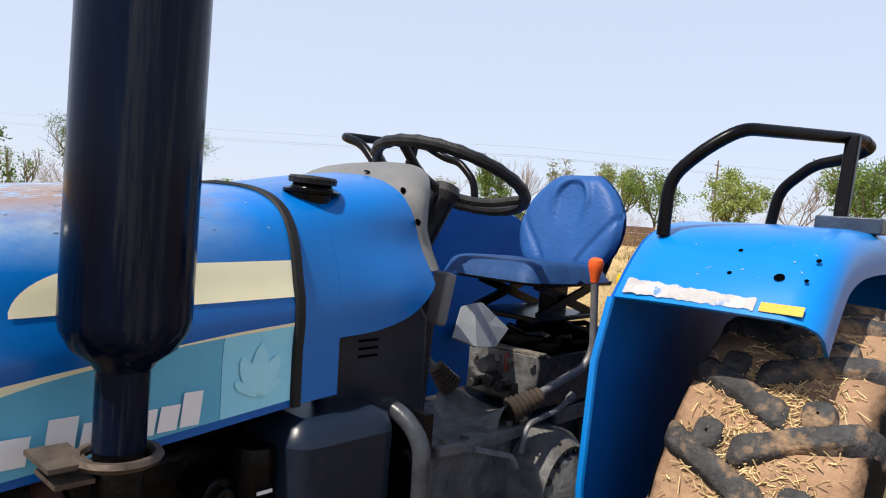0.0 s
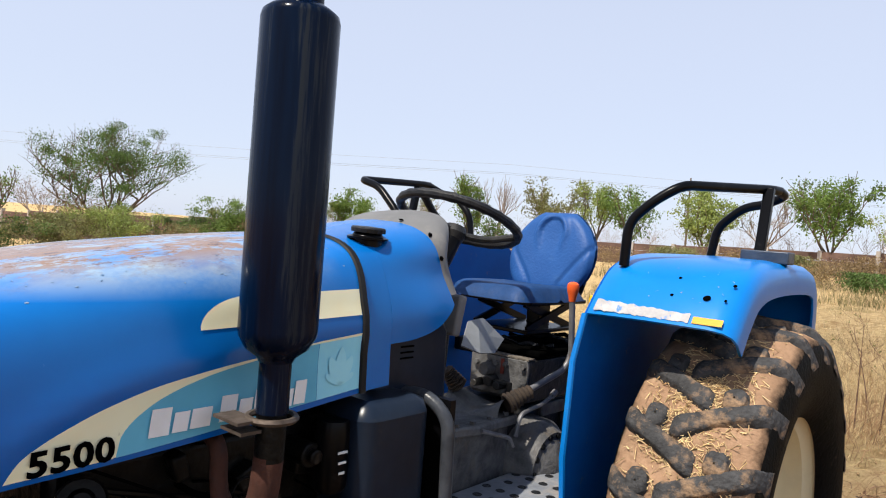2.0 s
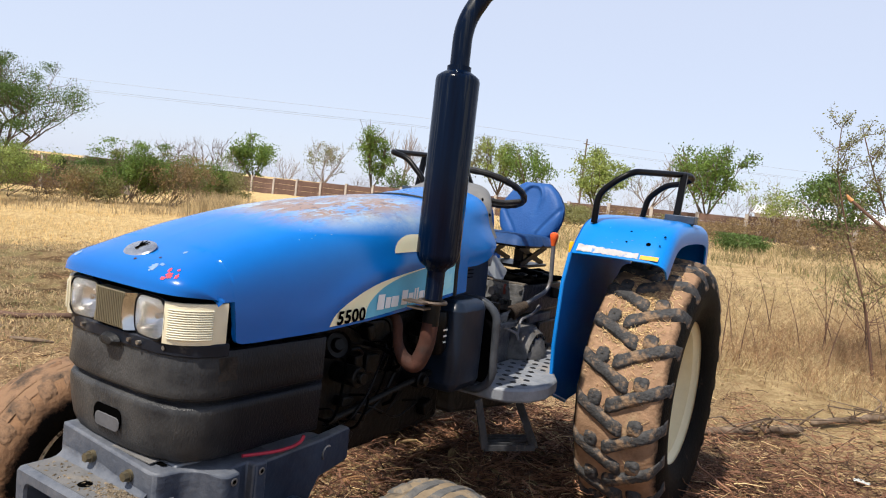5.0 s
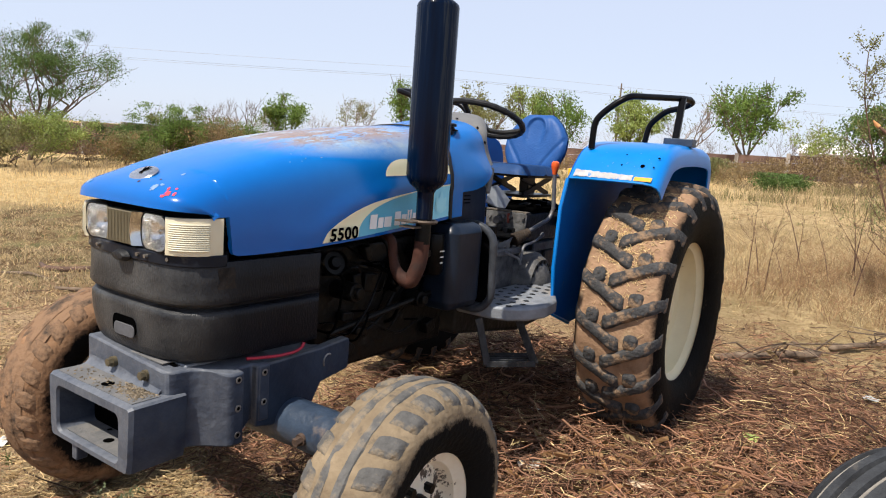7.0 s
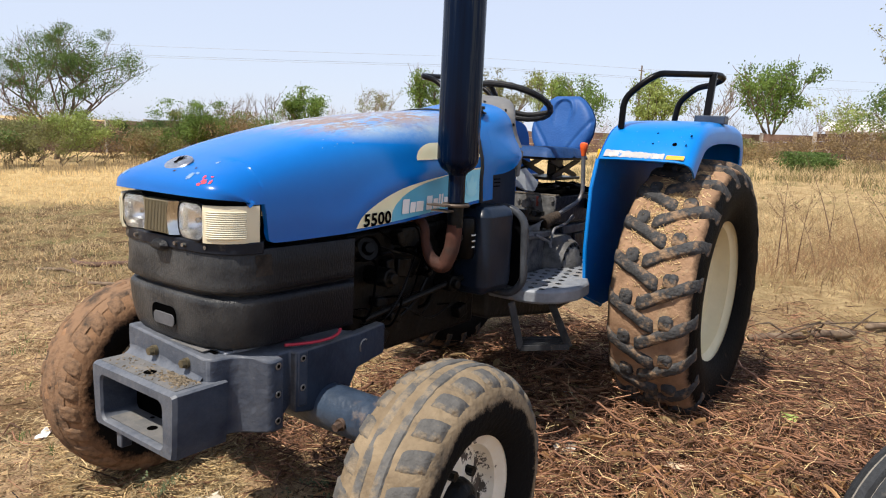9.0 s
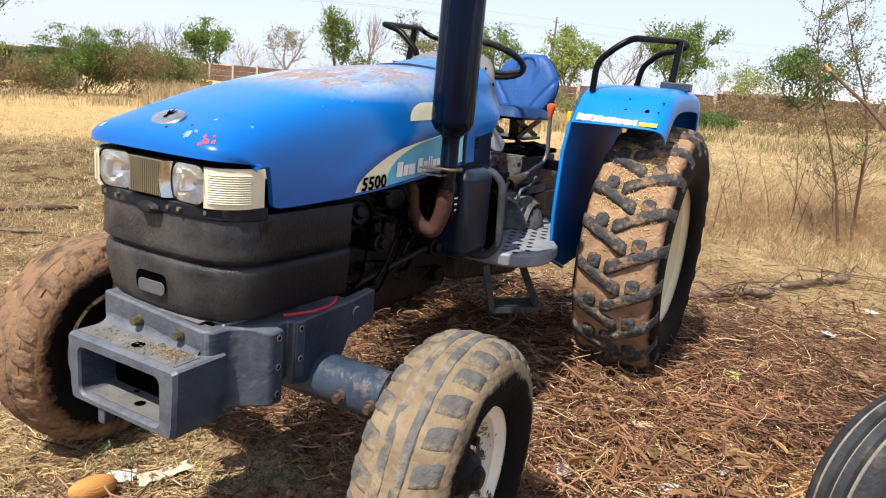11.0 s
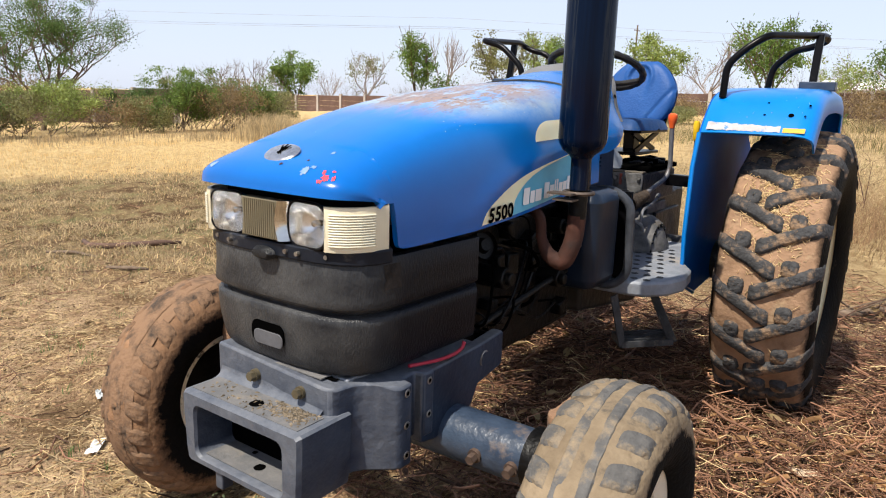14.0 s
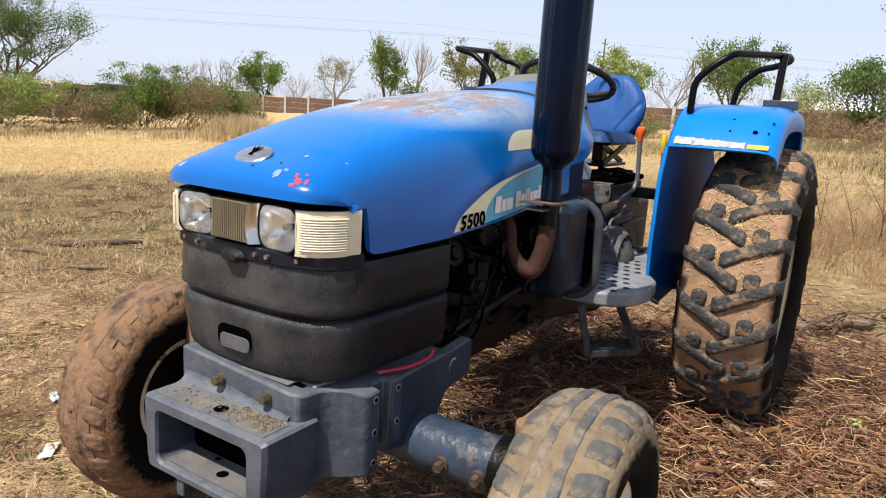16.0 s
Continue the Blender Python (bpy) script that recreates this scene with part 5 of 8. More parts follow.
bm = bmesh.new()
grid(bm, [[dash_at(i / 12, -0.97 + 1.94 * j / 40) for j in range(41)] for i in range(13)])
dash = part("dash_cover", bm, GREYPL, tractor, "grey plastic instrument cover", angle=50)
dash.modifiers.new("sheet", "SOLIDIFY").thickness = 0.008
for v in (0.3, 0.62, 0.80):
    b = bmesh.new()
    p = dash_at(0.06, v)
    revolve(b, [(0, 0.004), (0.006, 0.003), (0.008, 0)], 10, Matrix.Translation(p + Vector((0.004 * (v > 0.5), 0, 0.004 * (v < 0.5)))) @ pose(0, 0, 0, 0, 75 if v > 0.5 else 10, 0))
    part("dash_screw", b, INK, dash)
b = bmesh.new()
grid(b, [[dash_at(1.0, -0.9 + 1.8 * j / 20), dash_at(1.0, -0.9 + 1.8 * j / 20) * 0.0 + Vector((dash_at(1.0, -0.9 + 1.8 * j / 20).x * 0.8, -0.88, 1.38))] for j in range(21)])
part("dash_back", b, GREYPL, dash)
# black side panel below the cowl
for s in (1, -1):
    b = bmesh.new()
    prism(b, [(-1.20, 0.98), (-1.20, 1.34), (-0.96, 1.39), (-0.915, 1.33), (-0.90, 0.98)], -0.02, 0.02, Matrix.Translation((s * 0.225, 0, 0)) @ Matrix(((0, 0, 1, 0), (1, 0, 0, 0), (0, 1, 0, 0), (0, 0, 0, 1))))
    fw = part("side_panel", b, NAVY, tractor, "dark panel below the tank cowl", bevel=0.012)
    if s > 0:
        for k in range(3):
            b = bmesh.new()
            box(b, (0.247, -1.09, 1.262 + 0.016 * k), (0.004, 0.05, 0.004))
            part("vent_slot", b, INK, fw)
# column and steering wheel
SWC = Vector((0.0, -0.61, 1.665))
swn = Vector((0, 0.36, 0.93)).normalized()
swm = Matrix.Translation(SWC) @ swn.to_track_quat("Z", "Y").to_matrix().to_4x4()
b = bmesh.new()
ring = []
for i in range(72):
    a = 2 * math.pi * i / 72
    ring.append(swm @ Vector((0.215 * math.cos(a), 0.215 * math.sin(a), 0)))
tube(b, ring, [0.0155 + (0.0022 if i % 3 == 0 else 0) for i in range(72)], 10, closed=True)
wheel = part("steering_wheel", b, PLASTIC, tractor, "black three-spoke steering wheel with finger grips")
for a in (90, 215, 325):
    b = bmesh.new()
    c, s_ = math.cos(radians(a)), math.sin(radians(a))
    tube(b, rounded([swm @ Vector((0.02 * c, 0.02 * s_, -0.05)), swm @ Vector((0.11 * c, 0.11 * s_, -0.045)), swm @ Vector((0.212 * c, 0.212 * s_, 0))], 0.05), 0.013, 10)
    part("spoke", b, PLASTIC, wheel)
b = bmesh.new()
revolve(b, [(0, -0.02), (0.035, -0.025), (0.045, -0.05), (0.03, -0.09)], 20, swm)
part("wheel_boss", b, PLASTIC, wheel)
b = bmesh.new()
cyl(b, swm @ Vector((0, 0, -0.06)), Vector((0, -0.86, 1.25)), 0.035, seg=16)
part("column", b, BLACK, tractor)
# lower console and pedals
b = bmesh.new()
prism(b, [(-0.90, 1.0), (-0.90, 1.40), (-0.84, 1.44), (-0.78, 1.35), (-0.80, 1.0)], -0.15, 0.15, Matrix(((0, 0, 1, 0), (1, 0, 0, 0), (0, 1, 0, 0), (0, 0, 0, 1))))
part("console", b, PLASTIC, tractor, bevel=0.015)
b = bmesh.new()
top_ = [Vector((0.06, -0.585, 1.316)), Vector((0.075, -0.55, 1.325)), Vector((0.075, -0.525, 1.326)), Vector((0.06, -0.495, 1.321))]
bot_ = [Vector((0.085, -0.640, 1.238)), Vector((0.115, -0.575, 1.212)), Vector((0.115, -0.49, 1.205)), Vector((0.085, -0.395, 1.245))]
grid(b, [[p.lerp(q, k) for p, q in zip(top_, bot_)] for k in (0, 0.5, 1)])
gb_ = part("cover_skirt", b, mat("pale_grey_plastic", (0.264, 0.282, 0.3), (0.192, 0.204, 0.216), rough=0.5, scale=8, bump=0.1), tractor, "pale grey fluted plastic skirt under the dash", smooth=False)
gb_.modifiers.new("sheet", "SOLIDIFY").thickness = 0.01
b = bmesh.new()
box(b, (0.17, -0.80, 1.36), (0.05, 0.035, 0.13), Euler((radians(-12), 0, 0)).to_matrix())
part("switch_box", b, GREYPL, tractor, bevel=0.008)

STEP = mat("dark_step_steel", (0.050, 0.052, 0.056), (0.018, 0.019, 0.020), rough=0.6, scale=14, bump=0.3, spec=0.2, third=(0.203, 0.156, 0.109), cut=(0.56, 0.72), tscale=9)
DUSTY_IRON = mat("dusty_iron", (0.182, 0.156, 0.124), (0.0754, 0.0646, 0.0539), rough=0.8, scale=12, bump=0.4, third=(0.0207, 0.01863, 0.01725), cut=(0.5, 0.65), tscale=9)
# ---- transmission, levers and seat ----
YZX = Matrix(((0, 0, 1, 0), (1, 0, 0, 0), (0, 1, 0, 0), (0, 0, 0, 1)))
GEAR_IRON = mat("oily_housing_iron", (0.030, 0.029, 0.028), (0.010, 0.010, 0.010), rough=0.42, scale=12, bump=0.5, bscale=35, spec=0.3, third=(0.11, 0.095, 0.078), cut=(0.56, 0.74), tscale=8, rough2=0.85)
GREASY = mat("greasy_casting", (0.150, 0.147, 0.144), (0.040, 0.040, 0.040), rough=0.5, scale=16, bump=0.6, bscale=40, spec=0.4, third=(0.17, 0.135, 0.095), cut=(0.54, 0.74), tscale=7, rough2=0.9)
b = bmesh.new()
prism(b, [(-0.98, 0.60), (-0.98, 0.985), (-0.62, 0.995), (-0.42, 1.00), (0.30, 1.06), (0.42, 1.05), (0.42, 0.55), (-0.3, 0.50)], -0.165, 0.165, YZX)
gear = part("gearbox", b, GEAR_IRON, tractor, "oily cast gearbox housing with bolted covers", bevel=0.02)
# lift cover block: dusty front plate, dark flank
b = bmesh.new()
box(b, (0.06, -0.12, 1.10), (0.26, 0.50, 0.155))
part("lift_cover", b, GEAR_IRON, gear, "black cast cover block", bevel=0.008)
b = bmesh.new()
prism(b, [(-0.07, 1.035), (0.188, 1.035), (0.188, 1.165), (0.182, 1.178), (-0.07, 1.172)], -0.006, 0.006, Matrix.Translation((0, -0.374, 0)) @ Matrix(((1, 0, 0, 0), (0, 0, 1, 0), (0, 1, 0, 0), (0, 0, 0, 1))))
part("front_plate", b, GREASY, gear, "dusty bolted front plate", bevel=0.003)
b = bmesh.new()
box(b, (0.06, -0.36, 1.1815), (0.26, 0.04, 0.006))
part("dusty_ledge", b, DUSTY_IRON, gear, "tan dust on the cover's front edge")
for x_, z_ in ((0.172, 1.155), (0.172, 1.055), (0.095, 1.150), (0.02, 1.148), (0.05, 1.15), (-0.04, 1.14)):
    b = bmesh.new()
    cyl(b, (x_, -0.379, z_), (x_, -0.394, z_), 0.0105, seg=6)
    part("cover_bolt", b, GREASY, gear)
for x_, z_, r_, l_ in ((0.02, 1.125, 0.027, 0.045), (0.045, 1.085, 0.022, 0.05), (0.085, 1.075, 0.018, 0.05), (-0.01, 1.07, 0.016, 0.06)):
    b = bmesh.new()
    cyl(b, (x_, -0.375, z_), (x_, -0.378 - l_, z_), r_, r_ * 0.85, seg=16)
    part("valve_stub", b, GREASY if r_ > 0.025 else GEAR_IRON, gear, bevel=0.003)
b = bmesh.new()
box(b, (0.078, -0.383, 1.142), (0.012, 0.006, 0.055))
part("red_tag", b, mat("dull_red", (0.218, 0.0437, 0.0281), rough=0.7, scale=30, bump=0.1), gear, "dull red painted tab")
b = bmesh.new()
box(b, (0.065, -0.405, 1.088), (0.115, 0.03, 0.006))
box(b, (0.122, -0.395, 1.062), (0.006, 0.03, 0.055))
part("valve_bracket", b, GEAR_IRON, gear)
# folded black rubber pad with straps on the cover
pr = random.Random(61)
b = bmesh.new()
box(b, (0.05, -0.10, 1.197), (0.30, 0.46, 0.026))
part("pad", b, INK, gear, "black folded rubber pad", bevel=0.008)
for k in range(9):
    b = bmesh.new()
    y_ = -0.31 + 0.05 * k
    x0_, x1_ = pr.uniform(-0.10, -0.02), pr.uniform(0.14, 0.20)
    pts = [Vector((x0_ + (x1_ - x0_) * s_, y_ + 0.035 * math.sin(3 * s_ + k), 1.213 + 0.010 * math.sin(7 * s_ + 2 * k) + 0.004 * (k % 3))) for s_ in (0, 0.2, 0.4, 0.6, 0.8, 1)]
    tube(b, pts, 0.0095, 8)
    part("strap", b, PLASTIC if k % 2 else INK, gear)
# shift housing: a low saddle casting with two ribbed boots
b = bmesh.new()
rows = []
for i in range(13):
    s_ = i / 12
    cx_, cy_ = -0.035 + 0.235 * s_, -0.515 + 0.02 * math.sin(math.pi * s_)
    zt_ = 1.065 - 0.055 * math.sin(math.pi * s_) ** 1.2
    w_ = 0.045 + 0.075 * math.sin(math.pi * s_)
    rows.append([Vector((cx_, cy_ + w_ * math.cos(a) * 1.1, 0.985 + (zt_ - 0.985) * max(0.0, math.sin(a)) ** 0.7)) for a in [math.pi * k / 12 for k in range(13)]])
grid(b, rows)
sh_ = part("shift_housing", b, GREASY, gear, "dusty saddle-shaped shift housing", angle=70)
b = bmesh.new()
prism(b, [(-0.10, -0.80), (0.20, -0.80), (0.225, -0.70), (0.215, -0.46), (0.12, -0.42), (-0.10, -0.43)], 0.97, 1.003)
part("shift_plate", b, GREASY, gear, "greasy bolted top plate", bevel=0.008)
for x_, y_ in ((0.19, -0.77), (0.20, -0.70), (0.195, -0.60), (0.19, -0.50), (0.05, -0.775), (0.12, -0.775)):
    b = bmesh.new()
    cyl(b, (x_, y_, 1.0), (x_, y_, 1.014), 0.0105, seg=6)
    part("plate_bolt", b, GREASY, gear)
for a_, b_ in (((0.188, -0.500, 1.040), (0.232, -0.415, 1.085)), ((-0.015, -0.515, 1.062), (-0.045, -0.560, 1.125))):
    b = bmesh.new()
    a_, b_ = Vector(a_), Vector(b_)
    tube(b, [a_.lerp(b_, i / 14) for i in range(15)], [(0.036 - 0.013 * i / 14) * (1.10 if i % 2 else 0.88) for i in range(15)], 16)
    part("bellows", b, mat("old_boot", (0.060, 0.042, 0.030), (0.025, 0.019, 0.015), rough=0.8, scale=20, bump=0.2), gear, "ribbed brownish rubber gear boot")
b = bmesh.new()
tube(b, rounded([(0.215, -0.44, 1.075), (0.262, -0.255, 1.150), (0.270, -0.222, 1.20), (0.264, -0.237, 1.42)], 0.045), 0.0115, 12)
LEVER = mat("dull_lever_steel", (0.19, 0.192, 0.20), (0.11, 0.11, 0.12), rough=0.45, metal=0.3, scale=20, bump=0.1, third=(0.0936, 0.0702, 0.0546), cut=(0.6, 0.7), tscale=14)
lever = part("gear_lever", b, LEVER, tractor, "bent steel gear lever with orange knob")
b = bmesh.new()
revolve(b, [(0.0, 0.050), (0.013, 0.048), (0.021, 0.041), (0.0235, 0.030), (0.021, 0.014), (0.015, -0.008), (0.012, -0.024), (0.0, -0.026)], 18, Matrix.Translation((0.264, -0.237, 1.425)))
part("knob", b, ORANGE, lever, "orange plastic knob")
b = bmesh.new()
tube(b, [(-0.045, -0.560, 1.12), (-0.07, -0.60, 1.17), (-0.09, -0.66, 1.27)], 0.010, 8)
part("range_lever", b, LEVER, tractor)
b = bmesh.new()
tube(b, [(0.41, -0.30, 1.0), (0.42, -0.36, 1.36)], 0.008, 8)
yl = part("throttle_lever", b, LEVER, tractor)
b = bmesh.new()
tube(b, [(0.42, -0.36, 1.355), (0.42, -0.363, 1.365), (0.421, -0.372, 1.43), (0.421, -0.373, 1.445)], [0.011, 0.014, 0.0155, 0.011], 12)
part("grip", b, YELLOW, yl, "yellow lever grip")
for pts, r_ in (([(0.24, -0.268, 1.06), (0.24, -0.285, 1.052), (0.24, -0.352, 1.030), (0.24, -0.485, 1.015), (0.24, -0.505, 0.94)], 0.0075), ([(0.28, -0.76, 1.012), (0.28, -0.60, 0.962), (0.285, -0.585, 0.93)], 0.007)):
    b = bmesh.new()
    tube(b, rounded(pts, 0.03), r_, 8)
    part("control_rod", b, LEVER, gear, "bent steel control rod")
b = bmesh.new()
cyl(b, (0.24, -0.262, 1.066), (0.24, -0.285, 1.052), 0.012, seg=10)
part("rod_end", b, LEVER, gear)
# side flanges and ribs of the housing
for y_, z_, dy_, dz_ in ((-0.70, 0.86, 0.46, 0.22), (-0.10, 0.98, 0.30, 0.05), (0.10, 0.80, 0.40, 0.30)):
    b = bmesh.new()
    box(b, (0.172, y_, z_), (0.022, dy_, dz_))
    part("side_flange", b, GREASY if dz_ < 0.25 else GEAR_IRON, gear, bevel=0.006)
# rear axle housings and brake drums
b = bmesh.new()
cyl(b, (-0.62, 0, 0.725), (0.62, 0, 0.725), 0.10, seg=24)
part("rear_axle", b, GEAR_IRON, tractor, angle=50)
for s in (1, -1):
    b = bmesh.new()
    revolve(b, [(0.0, 0.075), (0.05, 0.07), (0.075, 0.05), (0.10, 0.04), (0.115, 0.03), (0.13, 0.035), (0.14, 0.02), (0.165, -0.02), (0.17, -0.08)], 36, Matrix.Translation((s * 0.245, -0.31, 0.80)) @ pose(0, 0, 0, 0, 90 * s, 0))
    dr = part("brake_drum", b, GREASY, tractor, "dark bolted brake drum", angle=40)
    for i in range(14):
        a = 2 * math.pi * i / 14
        b = bmesh.new()
        c = Vector((s * 0.272, -0.31 + 0.118 * math.cos(a), 0.80 + 0.118 * math.sin(a)))
        cyl(b, c, c + Vector((s * 0.012, 0, 0)), 0.011, seg=6)
        part("drum_bolt", b, IRON, dr)
for s in (1, -1):
    b = bmesh.new()
    box(b, (s * 0.30, 0.02, 1.12), (0.32, 0.06, 0.06))
    part("seat_cross_beam", b, BLACK, tractor, bevel=0.006)


# seat: scissor frame, cushion and backrest
seat = part("seat_base", (lambda b: (box(b, (0, -0.05, 1.262), (0.27, 0.36, 0.016)), box(b, (0, -0.06, 1.377), (0.34, 0.42, 0.016)), box(b, (0.01, 0.04, 1.32), (0.06, 0.09, 0.10)), b)[3])(bmesh.new()), BLACK, tractor, "black suspension base under the seat", bevel=0.004)
for s in (1, -1):
    for y0, y1 in ((-0.22, 0.12), (0.12, -0.22)):
        b = bmesh.new()
        d = Vector((0, y1 - y0, 0.10))
        box(b, (s * (0.125 if y0 < 0 else 0.11), (y0 + y1) / 2, 1.32), (0.012, d.length, 0.028), Euler((math.atan2(0.10, y1 - y0), 0, 0)).to_matrix() if y1 > y0 else Euler((-math.atan2(0.10, y0 - y1), 0, 0)).to_matrix())
        part("scissor_arm", b, BLACK, seat)
    b = bmesh.new()
    tube(b, rounded([(s * 0.15, -0.1, 1.385), (s * 0.155, 0.10, 1.39), (s * 0.16, 0.15, 1.50), (s * 0.15, 0.17, 1.60)], 0.05), 0.014, 8)
    part("back_bracket", b, BLACK, seat)


def cushion_pt(u, v, top):
    """Seat cushion, u across, v from front to back."""
    y = -0.345 + 0.43 * v
    w = 0.195 + 0.02 * math.sin(v * math.pi) - 0.03 * (1 - v) ** 4
    edge = (1 - abs(u) ** 6) ** 0.5 * (1 - abs(2 * v - 1) ** 8) ** 0.5
    z = 1.395 + (0.050 + 0.012 * abs(u) ** 2 - 0.010 * v) * edge if top else 1.385
    return Vector((u * w, y, z))


b = bmesh.new()
nu, nv = 20, 18
top = [[cushion_pt(-1 + 2 * i / nu, j / nv, True) for i in range(nu + 1)] for j in range(nv + 1)]
bot = [[cushion_pt(-1 + 2 * i / nu, j / nv, False) for i in range(nu + 1)] for j in range(nv + 1)]
grid(b, top), grid(b, bot)
bmesh.ops.remove_doubles(b, verts=b.verts[:], dist=0.012)
part("cushion", b, CUSHION, seat, "creased dark blue worn vinyl cushion", angle=80)


def back_pt(u, h, front):
    """Backrest, u across, h upward, with an oval pad ridge and two slanting seams."""
    w = lerp_table([(0.0, 0.13), (0.12, 0.185), (0.35, 0.222), (0.6, 0.218), (0.8, 0.175), (0.93, 0.125), (1.0, 0.085)], h)[0]
    z = 1.40 + 0.345 * h
    y = 0.085 + 0.085 * h
    x = 0.91 * u * w
    edge = (1 - abs(u) ** 5) ** 0.5 * (1 - abs(2 * h - 1) ** 10) ** 0.5
    d = 0.055 * edge - 0.022 * (1 - (x / 0.22) ** 2) * edge
    q = math.hypot(x / 0.062, (h - 0.74) / 0.205)
    fade = 1.0
    if h < 0.74:
        q = abs(x) / (0.062 - 0.05 * (0.74 - h))
        fade = max(0.0, 1 - (0.74 - h) / 0.26)
    d += (0.013 * math.exp(-((q - 1.12) / 0.17) ** 2) - 0.005 * (q < 0.9)) * fade
    for sgn in (1, -1):
        line = 0.075 + 0.13 * max(0.0, (h - 0.12) / 0.5) ** 1.1
        d -= 0.010 * math.exp(-((sgn * x - line) / 0.010) ** 2) * (h < 0.62)
    return Vector((x, y - (d if front else -0.02), z))


b = bmesh.new()
nu, nv = 44, 44
fr_ = [[back_pt(-1 + 2 * i / nu, j / nv, True) for i in range(nu + 1)] for j in range(nv + 1)]
bk_ = [[back_pt(-1 + 2 * i / nu, j / nv, False) for i in range(nu + 1)] for j in range(nv + 1)]
grid(b, fr_), grid(b, bk_)
bmesh.ops.holes_fill(b, edges=[e for e in b.edges if e.is_boundary], sides=0)
ed = [e for e in b.edges if e.is_boundary]
if ed:
    bmesh.ops.bridge_loops(b, edges=ed)
part("backrest", b, SEAT, seat, "blue vinyl backrest with oval pad and seams", angle=80)
seat.location += Vector((-0.035, -0.040, 0.0))

# ---- platform, step and hand hold ----
for s in (1, -1):
    b = bmesh.new()
    outl = [(s * 0.20, -1.045), (s * 0.405, -1.045), (s * 0.47, -1.02), (s * 0.535, -0.94), (s * 0.565, -0.82), (s * 0.545, -0.66), (s * 0.47, -0.52), (s * 0.46, -0.05), (s * 0.20, -0.05)]
    prism(b, outl if s > 0 else outl[::-1], 0.735, 0.80)
    pl = part("platform", b, TREAD, tractor, "dusty steel foot platform with rows of dimples", bevel=0.012)
    if s > 0:
        for i in range(9):
            for j in range(6):
                x, y = 0.235 + 0.055 * j + (0.027 if i % 2 else 0), -0.985 + 0.085 * i
                if x > 0.50 - 0.25 * max(0, y + 0.85):
                    continue
                b = bmesh.new()
                revolve(b, [(0.0, 0.0006), (0.009, 0.0006), (0.013, 0.0014), (0.016, 0.0)], 10, Matrix.Translation((x, y, 0.8012)))
                part("dimple", b, PLASTIC, pl)
    # step hanging from the cut corner of the platform
    a0, b0 = Vector((s * 0.36, -1.09, 0.74)), Vector((s * 0.445, -0.88, 0.74))
    a1, b1 = Vector((s * 0.390, -1.03, 0.515)), Vector((s * 0.55, -0.85, 0.515))
    back = Vector((-s * 0.085, 0.105, 0.0))
    stp = None
    for p, q in ((a0, a1), (b0, b1)):
        b = bmesh.new()
        d = q - p
        box(b, (p + q) / 2, (0.008, 0.036, d.length), d.to_track_quat("Z", "Y").to_matrix())
        o = part("step_leg", b, STEP, tractor, "thin dark steel leg of the hanging step", bevel=0.002)
        stp = stp or o
        b = bmesh.new()
        box(b, q + back * 0.5, (0.006, back.length, 0.030), (back * s).to_track_quat("Y", "Z").to_matrix())
        part("step_end", b, STEP, o)
    for k in range(5):
        b = bmesh.new()
        p, q = a1 + back * k / 4, b1 + back * k / 4
        box(b, (p + q) / 2, (0.008, (q - p).length, 0.026), (q - p).to_track_quat("Y", "Z").to_matrix())
        part("step_bar", b, STEP, stp)
b = bmesh.new()
tube(b, rounded([(0.22, -1.09, 1.165), (0.315, -1.07, 1.172), (0.388, -1.06, 1.12), (0.395, -1.055, 0.83), (0.335, -1.065, 0.770), (0.205, -1.08, 0.782)], 0.06), 0.0185, 12)
hold = part("hand_hold", b, GRAB, tractor, "bent black tube grab handle")
b = bmesh.new()
box(b, (0.300, -1.035, 0.985), (0.160, 0.022, 0.36))
part("hold_plate", b, BLACK, hold)
# battery box under the cowl
b = bmesh.new()
prism(b, rect_outline(0.19, 0.25, 0.05, 5), 0.80, 1.185, Matrix.Translation((0.268, -1.215, 0)))
part("battery_box", b, NAVY, tractor, "dark blue-black battery box with rounded lid", bevel=0.042)

# ---- exhaust ----
MX, MY = 0.425, -1.66
b = bmesh.new()
revolve(b, [(0.030, 2.045), (0.038, 2.036), (0.062, 2.022), (0.074, 2.012), (0.0772, 2.0), (0.0776, 1.40), (0.075, 1.385), (0.062, 1.362), (0.040, 1.346), (0.033, 1.335)], 48, Matrix.Translation((MX, MY, 0)))
muf = part("muffler", b, MUFFLER, tractor, "tall glossy black upright muffler with painted reflection streaks", angle=60)
b = bmesh.new()
cyl(b, (MX, MY, 1.345), (MX, MY, 1.235), 0.032, seg=24)
part("muffler_neck", b, MUFFLER, muf)
b = bmesh.new()
tube(b, rounded([(MX, MY, 2.03), (MX, MY, 2.20), (MX + 0.045, MY + 0.06, 2.33), (MX + 0.08, MY + 0.13, 2.36)], 0.11, 8), 0.034, 18)
part("stack_pipe", b, MUFFLER, muf, "bent black exhaust stack")
b = bmesh.new()
cyl(b, (MX, MY, 2.03), (MX, MY, 2.05), 0.042, seg=24)
part("stack_collar", b, MUFFLER, muf)
b = bmesh.new()
tube(b, rounded([(MX, MY, 1.24), (MX, MY, 1.14)], 0.03), 0.030, 16)
part("pipe_stub", b, IRON, muf, "scaled grey pipe stub")
b = bmesh.new()
